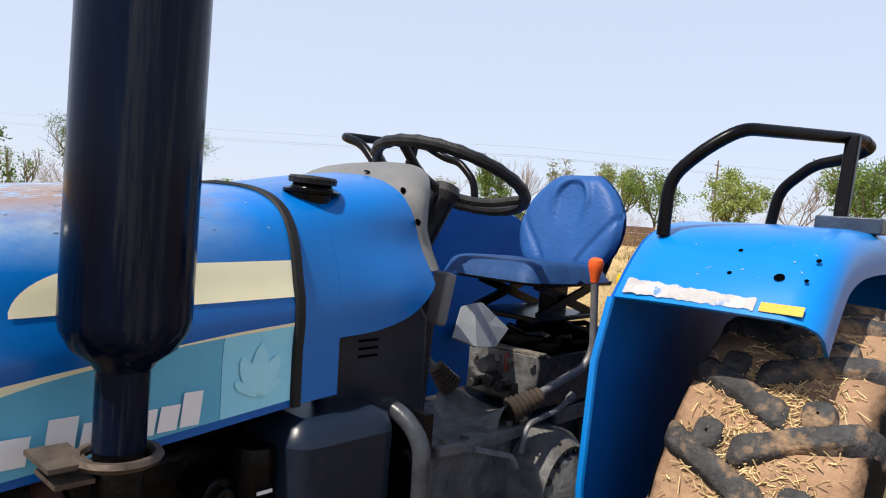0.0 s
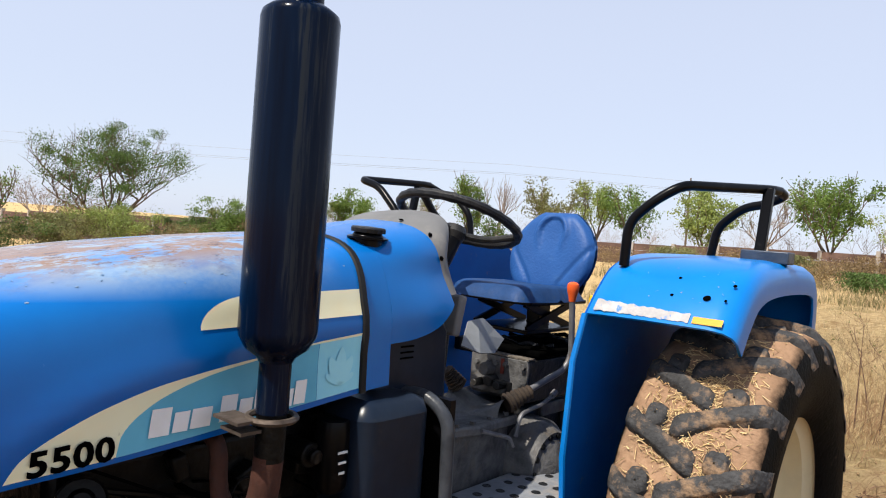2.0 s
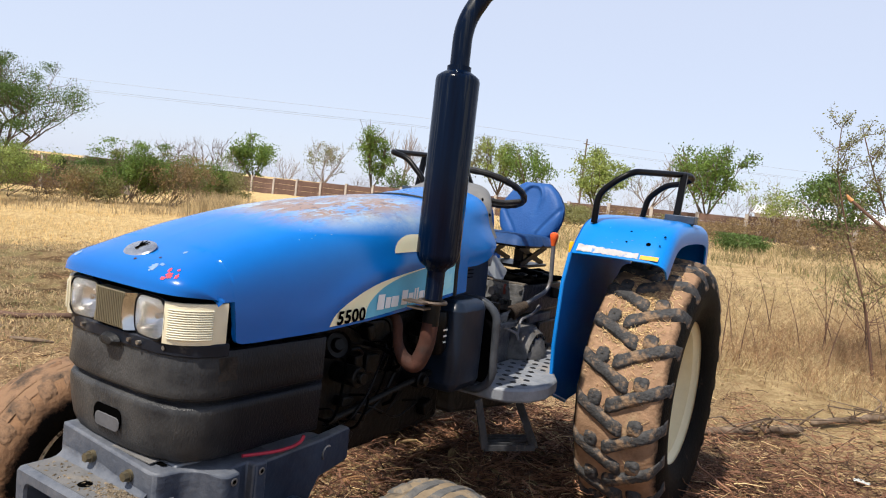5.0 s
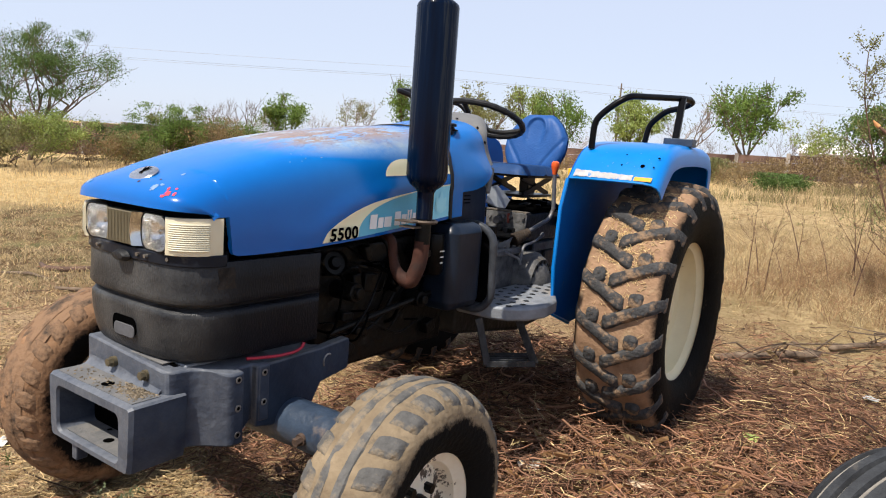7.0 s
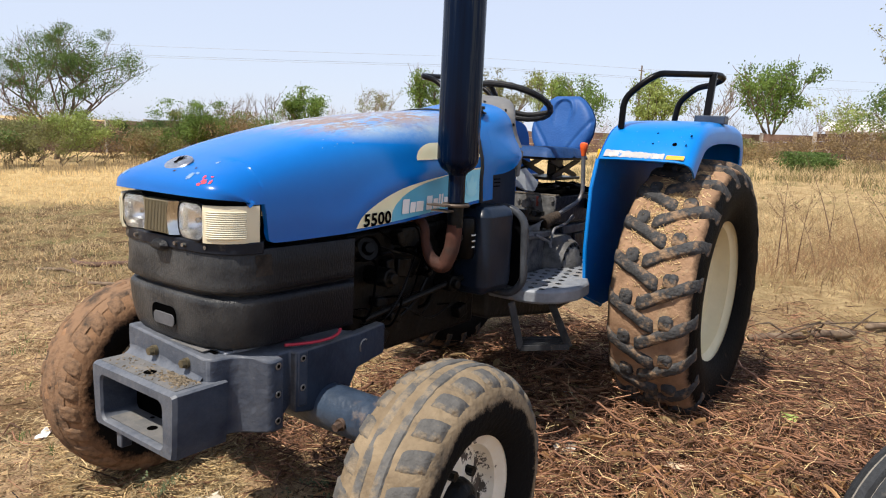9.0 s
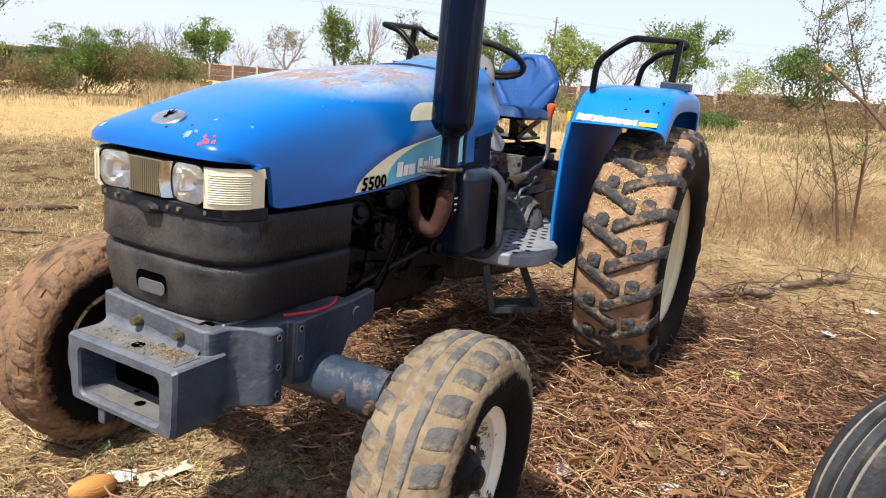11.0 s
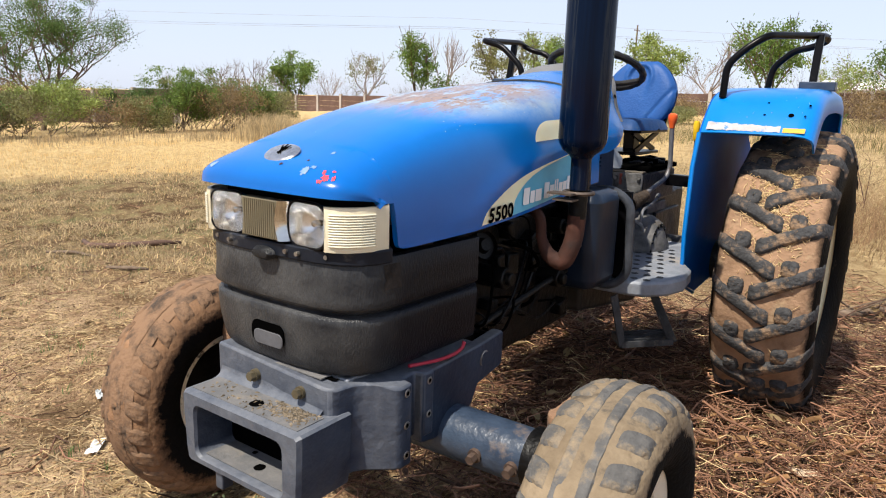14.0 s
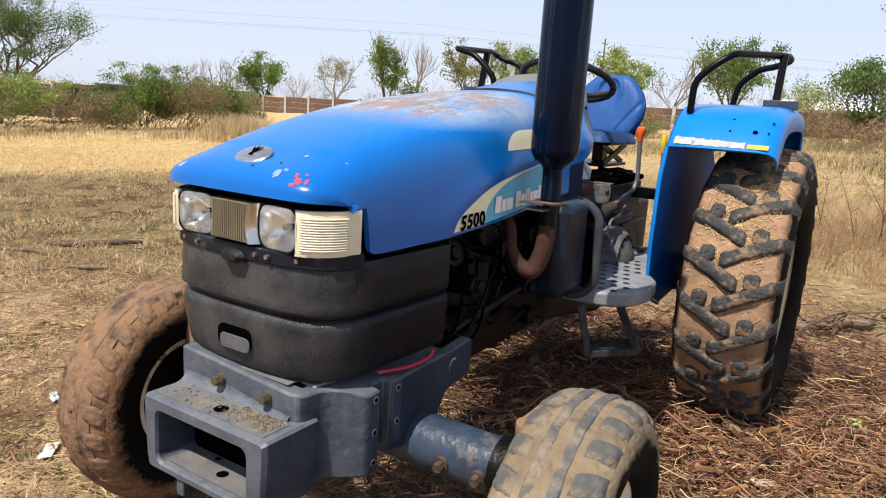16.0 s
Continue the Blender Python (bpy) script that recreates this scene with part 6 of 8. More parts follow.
leg = rounded([(MX, MY, 1.15), (MX - 0.004, MY - 0.004, 1.06), (MX - 0.030, MY - 0.02, 0.985), (MX - 0.075, MY - 0.035, 1.005), (MX - 0.105, MY - 0.04, 1.06), (MX - 0.112, MY - 0.04, 1.15), (MX - 0.20, MY - 0.03, 1.165)], 0.045, 6)
tube(b, leg, [0.030 - 0.012 * min(1.0, max(0.0, (i / (len(leg) - 1) - 0.35) / 0.35)) for i in range(len(leg))], 16)
pipe = part("exhaust_pipe", b, RUST, tractor, "rust-red exhaust elbow")
b = bmesh.new()
tube(b, [(MX + 0.047 * math.cos(2 * math.pi * i / 24), MY + 0.047 * math.sin(2 * math.pi * i / 24), 1.225) for i in range(24)], 0.007, 6, closed=True)
box(b, (MX - 0.03, MY - 0.06, 1.225), (0.085, 0.05, 0.006))
box(b, (MX - 0.02, MY - 0.055, 1.205), (0.07, 0.045, 0.006))
part("clamp", b, mat("rusty_clamp", (0.13, 0.10, 0.08), (0.06, 0.045, 0.035), rough=0.6, metal=0.5, scale=30, bump=0.3), pipe, "bent rusty clamp plate")

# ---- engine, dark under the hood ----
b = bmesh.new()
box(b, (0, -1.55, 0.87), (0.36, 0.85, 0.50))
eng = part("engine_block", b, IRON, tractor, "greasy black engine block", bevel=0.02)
b = bmesh.new()
box(b, (0, -1.55, 1.16), (0.30, 0.75, 0.10))
box(b, (0, -1.50, 1.24), (0.20, 0.60, 0.08))
part("cylinder_head", b, IRON, eng, bevel=0.015)
for z, y, r, l in ((0.95, -1.86, 0.036, 0.12), (1.06, -1.42, 0.030, 0.10), (0.86, -1.42, 0.034, 0.10)):
    b = bmesh.new()
    cyl(b, (0.17, y, z), (0.17 + l, y, z), r, seg=20)
    cyl(b, (0.17 + l, y, z), (0.19 + l, y, z), r * 0.6, seg=16)
    part("engine_accessory", b, IRON, eng, bevel=0.004)
b = bmesh.new()
revolve(b, [(0.0, 0.024), (0.018, 0.024), (0.026, 0.008), (0.042, 0.008), (0.046, 0.022), (0.046, -0.02), (0.0, -0.02)], 28, Matrix.Translation((0.23, -1.93, 1.06)) @ pose(0, 0, 0, 0, 70, -20))
part("alternator_pulley", b, IRON, eng, "greasy grooved pulley")
for y in (-1.36, -1.27):
    b = bmesh.new()
    revolve(b, [(0.0, 0.09), (0.04, 0.09), (0.045, 0.07), (0.045, -0.07), (0.035, -0.085), (0.0, -0.085)], 20, Matrix.Translation((0.27, y, 1.05)))
    fl = part("fuel_filter", b, BLACK, eng, "black canister filter with white print")
    b = bmesh.new()
    for k in range(3):
        box(b, (0.318, y - 0.006, 1.07 - 0.025 * k), (0.002, 0.03 - 0.006 * k, 0.006))
    part("print_bars", b, WHITE_DECAL, fl)
rng = random.Random(11)
for i in range(16):
    b = bmesh.new()
    y0, y1 = rng.uniform(-1.98, -1.3), rng.uniform(-1.98, -1.3)
    z0, z1 = rng.uniform(0.72, 1.14), rng.uniform(0.72, 1.14)
    x = rng.uniform(0.20, 0.28)
    tube(b, rounded([(0.17, y0, z0), (x, y0 + 0.02, z0 + 0.02), (x + 0.01, (y0 + y1) / 2, min(1.12, (z0 + z1) / 2 + rng.uniform(-0.05, 0.08))), (x, y1, z1), (0.17, y1, z1)], 0.05, 4), rng.choice((0.003, 0.0045, 0.007)), 7)
    part("hose" if i % 2 else "fuel_line", b, rng.choice((INK, BLACK, IRON, INK)), eng)
for i in range(14):
    b = bmesh.new()
    p = Vector((0.185, rng.uniform(-1.95, -1.25), rng.uniform(0.70, 1.08)))
    box(b, p + Vector((0.015, 0, 0)), (0.05, rng.uniform(0.03, 0.08), rng.uniform(0.03, 0.08)), Euler((rng.uniform(-0.6, 0.6), 0, 0)).to_matrix())
    part("casting_boss", b, IRON, eng, bevel=0.006)
b = bmesh.new()
tube(b, [(0.24, -1.95, 0.80), (0.25, -1.30, 0.88)], 0.012, 10)
part("drag_link", b, IRON, tractor, "long steel steering link")
b = bmesh.new()
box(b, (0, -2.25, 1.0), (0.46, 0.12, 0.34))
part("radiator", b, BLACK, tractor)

# ---- ground ----
def rise(x, y):
    """Height of the ground: a field that tilts gently up to the back."""
    d = math.hypot(x, y + 1.5)
    k = min(1.0, max(0.0, (d - 2.5) / 6))
    k = k * k * (3 - 2 * k)
    far = min(1.0, 80 / max(d, 1))
    h = (0.0249 * x + 0.0275 * y) * k * far
    f = 0.05 * noise.noise((x * 0.35, y * 0.35, 3.0)) + 0.030 * noise.noise((x * 1.6, y * 1.6, 7.0)) + 0.020 * noise.noise((x * 4.3, y * 4.3, 1.0)) + 0.026 * noise.noise((x * 9, y * 9, 5.0)) + 0.015 * noise.noise((x * 24, y * 24, 2.0))
    f *= min(1.75, 0.5 + d / 8) * min(1, 60 / max(d, 1))
    # low litter heap round the near rear wheel
    heap = 0.07 * math.exp(-((x - 0.95) / 0.9) ** 2 - ((y + 0.25) / 0.8) ** 2) + 0.10 * math.exp(-((x - 2.05) / 0.45) ** 2 - ((y - 1.75) / 0.5) ** 2) + 0.05 * math.exp(-((x - 2.6) / 0.8) ** 2 - ((y - 0.9) / 0.6) ** 2)
    return h + f - 0.015 + heap


radii = [0.9 * 1.021 ** i - 0.9 + 0.012 * i for i in range(1, 420)]
radii = [r for r in radii if r < 3600]
SEG = 560
GV, GF = [(0, -1.5, rise(0, -1.5))], []
for r in radii:
    for k in range(SEG):
        a_ = 2 * math.pi * k / SEG
        x_, y_ = r * math.cos(a_), -1.5 + r * math.sin(a_)
        GV.append((x_, y_, rise(x_, y_)))
for k in range(SEG):
    GF.append((0, 1 + k, 1 + (k + 1) % SEG))
for i in range(len(radii) - 1):
    for k in range(SEG):
        j = (k + 1) % SEG
        GF.append((1 + i * SEG + k, 1 + (i + 1) * SEG + k, 1 + (i + 1) * SEG + j, 1 + i * SEG + j))
ground_mesh = bpy.data.meshes.new("ground")
ground_mesh.from_pydata(GV, [], GF)
for p in ground_mesh.polygons:
    p.use_smooth = True


def ground_material():
    """Brown soil with straw crumbs; yellow stubble beyond a field edge; faint green patches."""
    m = bpy.data.materials.new("dry_field_soil")
    m.use_nodes = True
    nt = m.node_tree
    N, L = nt.nodes, nt.links
    bs = N["Principled BSDF"]
    bs.inputs["Roughness"].default_value, bs.inputs["Specular IOR Level"].default_value = 1.0, 0.1
    tc = N.new("ShaderNodeTexCoord").outputs["Object"]

    def noise_(scale, detail=8, rough=0.65, vec=tc):
        n = N.new("ShaderNodeTexNoise")
        n.inputs["Scale"].default_value, n.inputs["Detail"].default_value, n.inputs["Roughness"].default_value = scale, detail, rough
        L.new(vec, n.inputs["Vector"])
        return n.outputs["Fac"]

    def ramp(src, a, b):
        r = N.new("ShaderNodeMapRange")
        r.inputs["From Min"].default_value, r.inputs["From Max"].default_value = a, b
        L.new(src, r.inputs["Value"])
        return r.outputs["Result"]

    def mix(f, a, b):
        x = N.new("ShaderNodeMix")
        x.data_type = "RGBA"
        L.new(f, x.inputs["Factor"])
        for sock, v in (("A", a), ("B", b)):
            if isinstance(v, tuple):
                x.inputs[sock].default_value = (*v, 1)
            else:
                L.new(v, x.inputs[sock])
        return x.outputs["Result"]

    soil = mix(ramp(noise_(1.7, 9, 0.7), 0.36, 0.64), (0.27, 0.152, 0.076), (0.68, 0.475, 0.29))
    soil = mix(ramp(noise_(17, 6, 0.7), 0.50, 0.62), soil, (0.708, 0.502, 0.262))
    soil = mix(ramp(noise_(9, 8, 0.75), 0.56, 0.63), soil, (0.15, 0.084, 0.042))
    soil = mix(ramp(noise_(0.7, 9, 0.7), 0.50, 0.60), soil, (0.215, 0.135, 0.070))
    dry = mix(ramp(noise_(7), 0.35, 0.65), (0.34, 0.230, 0.112), (0.60, 0.445, 0.235))
    dry = mix(ramp(noise_(1.3, 9, 0.7), 0.50, 0.64), dry, (0.286, 0.186, 0.0862))
    dry = mix(ramp(noise_(0.35), 0.54, 0.68), dry, (0.261, 0.203, 0.0893))
    # field edge
    dot = N.new("ShaderNodeVectorMath")
    dot.operation = "DOT_PRODUCT"
    dot.inputs[1].default_value = (-0.51, 0.86, 0)
    L.new(tc, dot.inputs[0])
    add = N.new("ShaderNodeMath")
    add.operation = "MULTIPLY_ADD"
    L.new(noise_(0.5), add.inputs[0])
    add.inputs[1].default_value = 3.0
    L.new(dot.outputs["Value"], add.inputs[2])
    left = ramp(add.outputs[0], 10.0, 11.2)
    straw_field = mix(ramp(noise_(5), 0.35, 0.65), (0.42, 0.275, 0.122), (0.66, 0.49, 0.245))
    sep = N.new("ShaderNodeSeparateXYZ")
    L.new(tc, sep.inputs[0])
    add2 = N.new("ShaderNodeMath")
    add2.operation = "MULTIPLY_ADD"
    L.new(sep.outputs["X"], add2.inputs[0])
    add2.inputs[1].default_value = 0.8
    L.new(sep.outputs["Y"], add2.inputs[2])
    add3 = N.new("ShaderNodeMath")
    add3.operation = "MULTIPLY_ADD"
    L.new(noise_(0.9), add3.inputs[0])
    add3.inputs[1].default_value = 3.0
    L.new(add2.outputs[0], add3.inputs[2])
    right = ramp(add3.outputs[0], 4.2, 6.2)
    # greener, darker fallow strip between the bare soil and the stubble
    fallow = mix(ramp(noise_(1.6, 10, 0.72), 0.43, 0.60), (0.105, 0.062, 0.031), (0.40, 0.285, 0.145))
    fallow = mix(ramp(noise_(0.8, 10, 0.75), 0.50, 0.60), fallow, (0.25, 0.215, 0.098))
    soil = mix(ramp(add.outputs[0], 1.8, 5.0), soil, fallow)
    soil = mix(ramp(noise_(65, 4, 0.6), 0.53, 0.63), soil, (0.15, 0.088, 0.045))
    soil = mix(ramp(noise_(48, 4, 0.6), 0.60, 0.68), soil, (0.775, 0.567, 0.308))
    west = N.new("ShaderNodeMath")
    west.operation = "MULTIPLY"
    L.new(left, west.inputs[0])
    L.new(ramp(sep.outputs["X"], -2.0, -6.0), west.inputs[1])
    either = N.new("ShaderNodeMath")
    either.operation = "MAXIMUM"
    L.new(left, either.inputs[0])
    L.new(right, either.inputs[1])
    # dark soil under the twig heap; its tone also stands in for shade between twigs
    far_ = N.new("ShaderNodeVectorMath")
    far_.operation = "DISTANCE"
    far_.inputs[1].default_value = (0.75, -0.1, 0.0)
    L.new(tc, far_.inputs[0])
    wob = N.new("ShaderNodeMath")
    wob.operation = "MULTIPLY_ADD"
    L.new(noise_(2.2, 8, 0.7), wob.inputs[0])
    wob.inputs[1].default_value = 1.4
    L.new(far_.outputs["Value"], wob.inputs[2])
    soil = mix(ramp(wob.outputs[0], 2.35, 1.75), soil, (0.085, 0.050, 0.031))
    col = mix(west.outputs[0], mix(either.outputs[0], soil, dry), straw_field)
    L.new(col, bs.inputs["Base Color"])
    b1 = N.new("ShaderNodeBump")
    b1.inputs["Strength"].default_value, b1.inputs["Distance"].default_value = 1.0, 0.07
    L.new(noise_(8, 10, 0.75), b1.inputs["Height"])
    b2 = N.new("ShaderNodeBump")
    b2.inputs["Strength"].default_value, b2.inputs["Distance"].default_value = 1.0, 0.03
    L.new(noise_(38, 6, 0.7), b2.inputs["Height"])
    L.new(b1.outputs["Normal"], b2.inputs["Normal"])
    L.new(b2.outputs["Normal"], bs.inputs["Normal"])
    return m


ground = new("ground", ground_mesh)
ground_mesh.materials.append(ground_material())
tagged(ground, "dry brown soil field with straw crumbs and yellow stubble", "ground", kind="structure")


# ---- scattered stuff: many thin pieces in one mesh ----
def strands(name, items, material, label, category, sides=3, kind="stuff"):
    """Thin tapered bars along polylines: items of (points, radius at foot, radius at tip)."""
    V, F = [], []
    for pts, r0, r1 in items:
        n = len(pts)
        base = len(V)
        d = (pts[-1] - pts[0])
        u, w = ring_frame(d if d.length > 1e-6 else Vector((0, 0, 1)))
        for i, p in enumerate(pts):
            r = r0 + (r1 - r0) * i / (n - 1)
            for k in range(sides):
                a = 2 * math.pi * k / sides
                q = p + r * (math.cos(a) * u + math.sin(a) * w)
                V.append((q.x, q.y, q.z))
        for i in range(n - 1):
            for k in range(sides):
                j = (k + 1) % sides
                F.append((base + i * sides + k, base + i * sides + j, base + (i + 1) * sides + j, base + (i + 1) * sides + k))
    me = bpy.data.meshes.new(name)
    me.from_pydata(V, [], F)
    me.materials.append(material)
    for p in me.polygons:
        p.use_smooth = True
    ob = new(name, me)
    return tagged(ob, label, category, kind=kind) if label else ob


def leaves_mesh(name, spots, material, size, rng, fold=0.25):
    """Small folded leaves at the spots, each turned at random."""
    V, F = [], []
    for c in spots:
        s = size * rng.uniform(0.6, 1.35)
        q = Euler((rng.uniform(0, 6.3), rng.uniform(-1.2, 1.2), rng.uniform(0, 6.3))).to_matrix()
        base = len(V)
        for p in ((-0.5, 0, 0), (0, -0.28, fold * 0.3), (0.5, 0, 0), (0, 0.28, fold * 0.3)):
            v = c + q @ (Vector(p) * s)
            V.append((v.x, v.y, v.z))
        F.append((base, base + 1, base + 2))
        F.append((base, base + 2, base + 3))
    me = bpy.data.meshes.new(name)
    me.from_pydata(V, [], F)
    me.materials.append(material)
    return me


def leaf_material(name, c1, c2):
    m = mat(name, c1, c2, rough=0.6, scale=0.8, bump=0, per_piece=0.35, island=True, spec=0.3)
    nt = m.node_tree
    bs = nt.nodes["Principled BSDF"]
    tr = nt.nodes.new("ShaderNodeBsdfTranslucent")
    mx = nt.nodes.new("ShaderNodeMixShader")
    mx.inputs[0].default_value = 0.3
    src = bs.inputs["Base Color"].links[0].from_socket
    nt.links.new(src, tr.inputs["Color"])
    nt.links.new(bs.outputs[0], mx.inputs[1])
    nt.links.new(tr.outputs[0], mx.inputs[2])
    nt.links.new(mx.outputs[0], nt.nodes["Material Output"].inputs["Surface"])
    return m


GREEN = leaf_material("leaf_green", (0.190, 0.280, 0.060), (0.095, 0.155, 0.032))
LIME = leaf_material("leaf_lime", (0.312, 0.366, 0.101), (0.196, 0.25, 0.0655))
OLIVE = leaf_material("leaf_olive", (0.258, 0.258, 0.101), (0.164, 0.164, 0.0655))
DEEP = leaf_material("leaf_deep", (0.133, 0.203, 0.0499), (0.0749, 0.125, 0.0312))
DRYLEAF = leaf_material("leaf_dry", (0.298, 0.215, 0.0994), (0.199, 0.132, 0.0662))
BARK = mat("bark", (0.182, 0.13, 0.0914), (0.108, 0.0808, 0.0592), rough=0.9, scale=8, bump=0.5)
BARK_GREY = mat("bark_grey", (0.366, 0.301, 0.269), (0.258, 0.215, 0.193), rough=0.9, scale=8, bump=0.4)
STRAW = mat("straw", (0.74, 0.56, 0.30), (0.50, 0.34, 0.16), rough=0.7, scale=3, bump=0, per_piece=0.4, island=True)
TWIG = mat("brown_twigs", (0.33, 0.170, 0.098), (0.070, 0.033, 0.022), rough=0.8, scale=2, bump=0, per_piece=0.8, island=True)
BROWNGRASS = mat("brown_grass", (0.366, 0.227, 0.117), (0.227, 0.133, 0.0686), rough=0.8, scale=0.7, bump=0, per_piece=0.4, island=True)
DRYGRASS = mat("dry_grass", (0.59, 0.455, 0.25), (0.36, 0.262, 0.135), rough=0.75, scale=0.7, bump=0, per_piece=0.5, island=True)
MATTED = mat("matted_grass", (0.56, 0.42, 0.235), (0.27, 0.20, 0.108), rough=0.85, scale=0.9, bump=0, per_piece=0.5, island=True)
STUBBLE = mat("yellow_stubble", (0.811, 0.593, 0.281), (0.624, 0.43, 0.187), rough=0.75, scale=0.5, bump=0, per_piece=0.3, island=True)
EYE_AT = Vector((1.4, -3.7, 0))


def bearing(deg, d):
    """Ground point seen from the walk's end at a bearing clockwise from +y."""
    x, y = EYE_AT.x + d * math.sin(radians(deg)), EYE_AT.y + d * math.cos(radians(deg))
    return x, y, rise(x, y)


def grow(rng, p, d, length, r, depth, out, tips, spread=0.6, up=0.15, twigs=3):
    """Limb and its forks; tips collect where leaves may sit."""
    n = 4
    pts = [p.copy()]
    dd = d.copy()
    for i in range(n):
        dd = (dd + Vector((rng.uniform(-1, 1), rng.uniform(-1, 1), rng.uniform(-0.6, 0.9))) * 0.16 + Vector((0, 0, up * 0.3))).normalized()
        pts.append(pts[-1] + dd * (length / n))
    out.append((pts, r, r * 0.55))
    if depth <= 1:
        tips.extend(pts[1:])
    if depth == 0:
        return
    for k in range(twigs):
        q = pts[rng.choice((2, 3, 4, 4))]
        nd = (dd + Vector((rng.uniform(-1, 1), rng.uniform(-1, 1), rng.uniform(-0.5, 0.8))) * spread * 1.4 + Vector((0, 0, up))).normalized()
        grow(rng, q, nd, length * rng.uniform(0.6, 0.85), r * 0.58, depth - 1, out, tips, spread, up, twigs)


def tree(at, height, width, leaf, seed, leaves=2200, size=0.16, bark=None, trunk=0.28, clump=0.32, label="", depth=3, bare=False, stems=1, spread=0.6, name="tree", low=0.0):
    """Tree or tall bush with trunk and limbs, and a ragged crown of separate leaves."""
    rng = random.Random(seed)
    bark = bark or BARK
    x, y, z = at
    root = thing(name, label, "tree" if name == "tree" else "bush", (x, y, z))
    out, tips = [], []
    for s in range(stems):
        d = Vector((rng.uniform(-0.25, 0.25), rng.uniform(-0.25, 0.25), 1)) if stems == 1 else Vector((rng.uniform(-0.9, 0.9), rng.uniform(-0.9, 0.9), 1))
        th = height * trunk if stems == 1 else height * 0.12
        p0 = Vector((rng.uniform(-0.1, 0.1) * (stems > 1) * width, rng.uniform(-0.1, 0.1) * (stems > 1) * width, -0.1))
        p1 = p0 + d.normalized() * th
        rad = height * (0.022 if stems == 1 else 0.010)
        out.append(([p0, p0.lerp(p1, 0.5) + Vector((rng.uniform(-0.03, 0.03), 0, 0)), p1], rad, rad * 0.8))
        for k in range(5 if stems == 1 else 3):
            a = 2 * math.pi * (k + rng.uniform(-0.3, 0.3)) / 5
            nd = Vector((math.cos(a) * spread * 1.2, math.sin(a) * spread * 1.2, rng.uniform(0.5, 1.3))).normalized()
            grow(rng, p1 - d.normalized() * th * rng.uniform(0, 0.3), nd, height * rng.uniform(0.22, 0.32), rad * 0.6, depth - 1, out, tips, spread)
    # fit limbs into the tree's size
    zs = sorted(p.z for p in tips)
    xs = sorted(math.hypot(p.x, p.y) for p in tips)
    kz, kx = height / zs[int(len(zs) * 0.985)], (width / 2) / xs[int(len(xs) * 0.92)]

    def fit_(p):
        return Vector((p.x * kx, p.y * kx, p.z * kz if p.z > 0 else p.z))

    out = [([fit_(p) for p in pts], a, b) for pts, a, b in out]
    tips = [fit_(p) for p in tips]
    tr = strands("trunk", out, bark, "", "", 4)
    tr.parent = root
    if not bare:
        spots = []
        heads = [rng.choice(tips) for _ in range(46)]
        if stems == 1:
            for _ in range(26):
                v = Vector((rng.gauss(0, 1), rng.gauss(0, 1), rng.gauss(0, 1))).normalized() * rng.uniform(0.45, 0.95)
                heads.append(Vector((v.x * width * 0.42, v.y * width * 0.42, height * (0.60 + 0.34 * v.z))))
        puff = [rng.uniform(0.5, 1.3) for _ in heads]
        for i in range(leaves):
            k = rng.randrange(len(heads))
            c = heads[k] + Vector((rng.gauss(0, 1), rng.gauss(0, 1), rng.gauss(0, 0.75))) * clump * puff[k]
            if low < c.z < height * 1.04:
                spots.append(c)
        cr = new("crown", leaves_mesh("crown", spots, leaf, size, rng))
        cr.parent = root
    return root


L_ROUND = "bushy green tree with dense leaves and short trunk"
tree(bearing(-47.2, 73), 5.7, 4.8, GREEN, 1, 7000, 0.20, label=L_ROUND, trunk=0.2, clump=0.42)
tree(bearing(-42.0, 68), 5.4, 4.2, OLIVE, 2, 1700, 0.15, BARK_GREY, label="thin pale tree with sparse grey-green leaves", depth=4)
tree(bearing(-37.6, 62), 7.0, 4.0, GREEN, 3, 5200, 0.19, label="tall slim green tree behind the wall", trunk=0.16)
tree(bearing(-35.0, 63), 6.6, 4.0, OLIVE, 4, 0, 0.1, BARK_GREY, label="leafless pale grey tree with fine twigs", bare=True, depth=4)
tree(bearing(-35.4, 60), 3.4, 2.6, DEEP, 14, 1200, 0.17, label="small dark green tree beside the wall", trunk=0.15)
tree(bearing(-31.2, 58), 6.1, 4.6, OLIVE, 5, 4200, 0.17, label="olive tree with browning leaves", trunk=0.2)
tree(bearing(-27.4, 57), 6.0, 3.4, LIME, 6, 3600, 0.17, label="light green tree with open crown")
tree(bearing(-24.4, 55), 5.6, 4.8, GREEN, 7, 4600, 0.17, label="green tree with forked trunk")
tree(bearing(-19.0, 53), 5.8, 5.4, LIME, 8, 7000, 0.18, label="broad yellow-green tree with dense crown", trunk=0.18)
tree(bearing(-14.8, 53), 5.3, 4.4, OLIVE, 9, 400, 0.12, BARK_GREY, label="bare grey tree with a few last leaves", depth=4)
tree(bearing(-10.7, 49), 5.9, 4.9, GREEN, 10, 7600, 0.17, label="spreading green tree with visible dark limbs", spread=0.7, trunk=0.16)
tree(bearing(-6.4, 47), 3.9, 5.0, LIME, 11, 2200, 0.14, BARK_GREY, label="sparse lime-green thorn tree", depth=4, stems=3)
tree(bearing(-1.7, 36), 3.8, 3.1, DEEP, 12, 6000, 0.13, label="green thorn tree with drooping crown", spread=0.8)
tree(bearing(6.5, 40), 4.6, 5.0, GREEN, 13, 4200, 0.16, label="green thorn tree near the wall", spread=0.8)
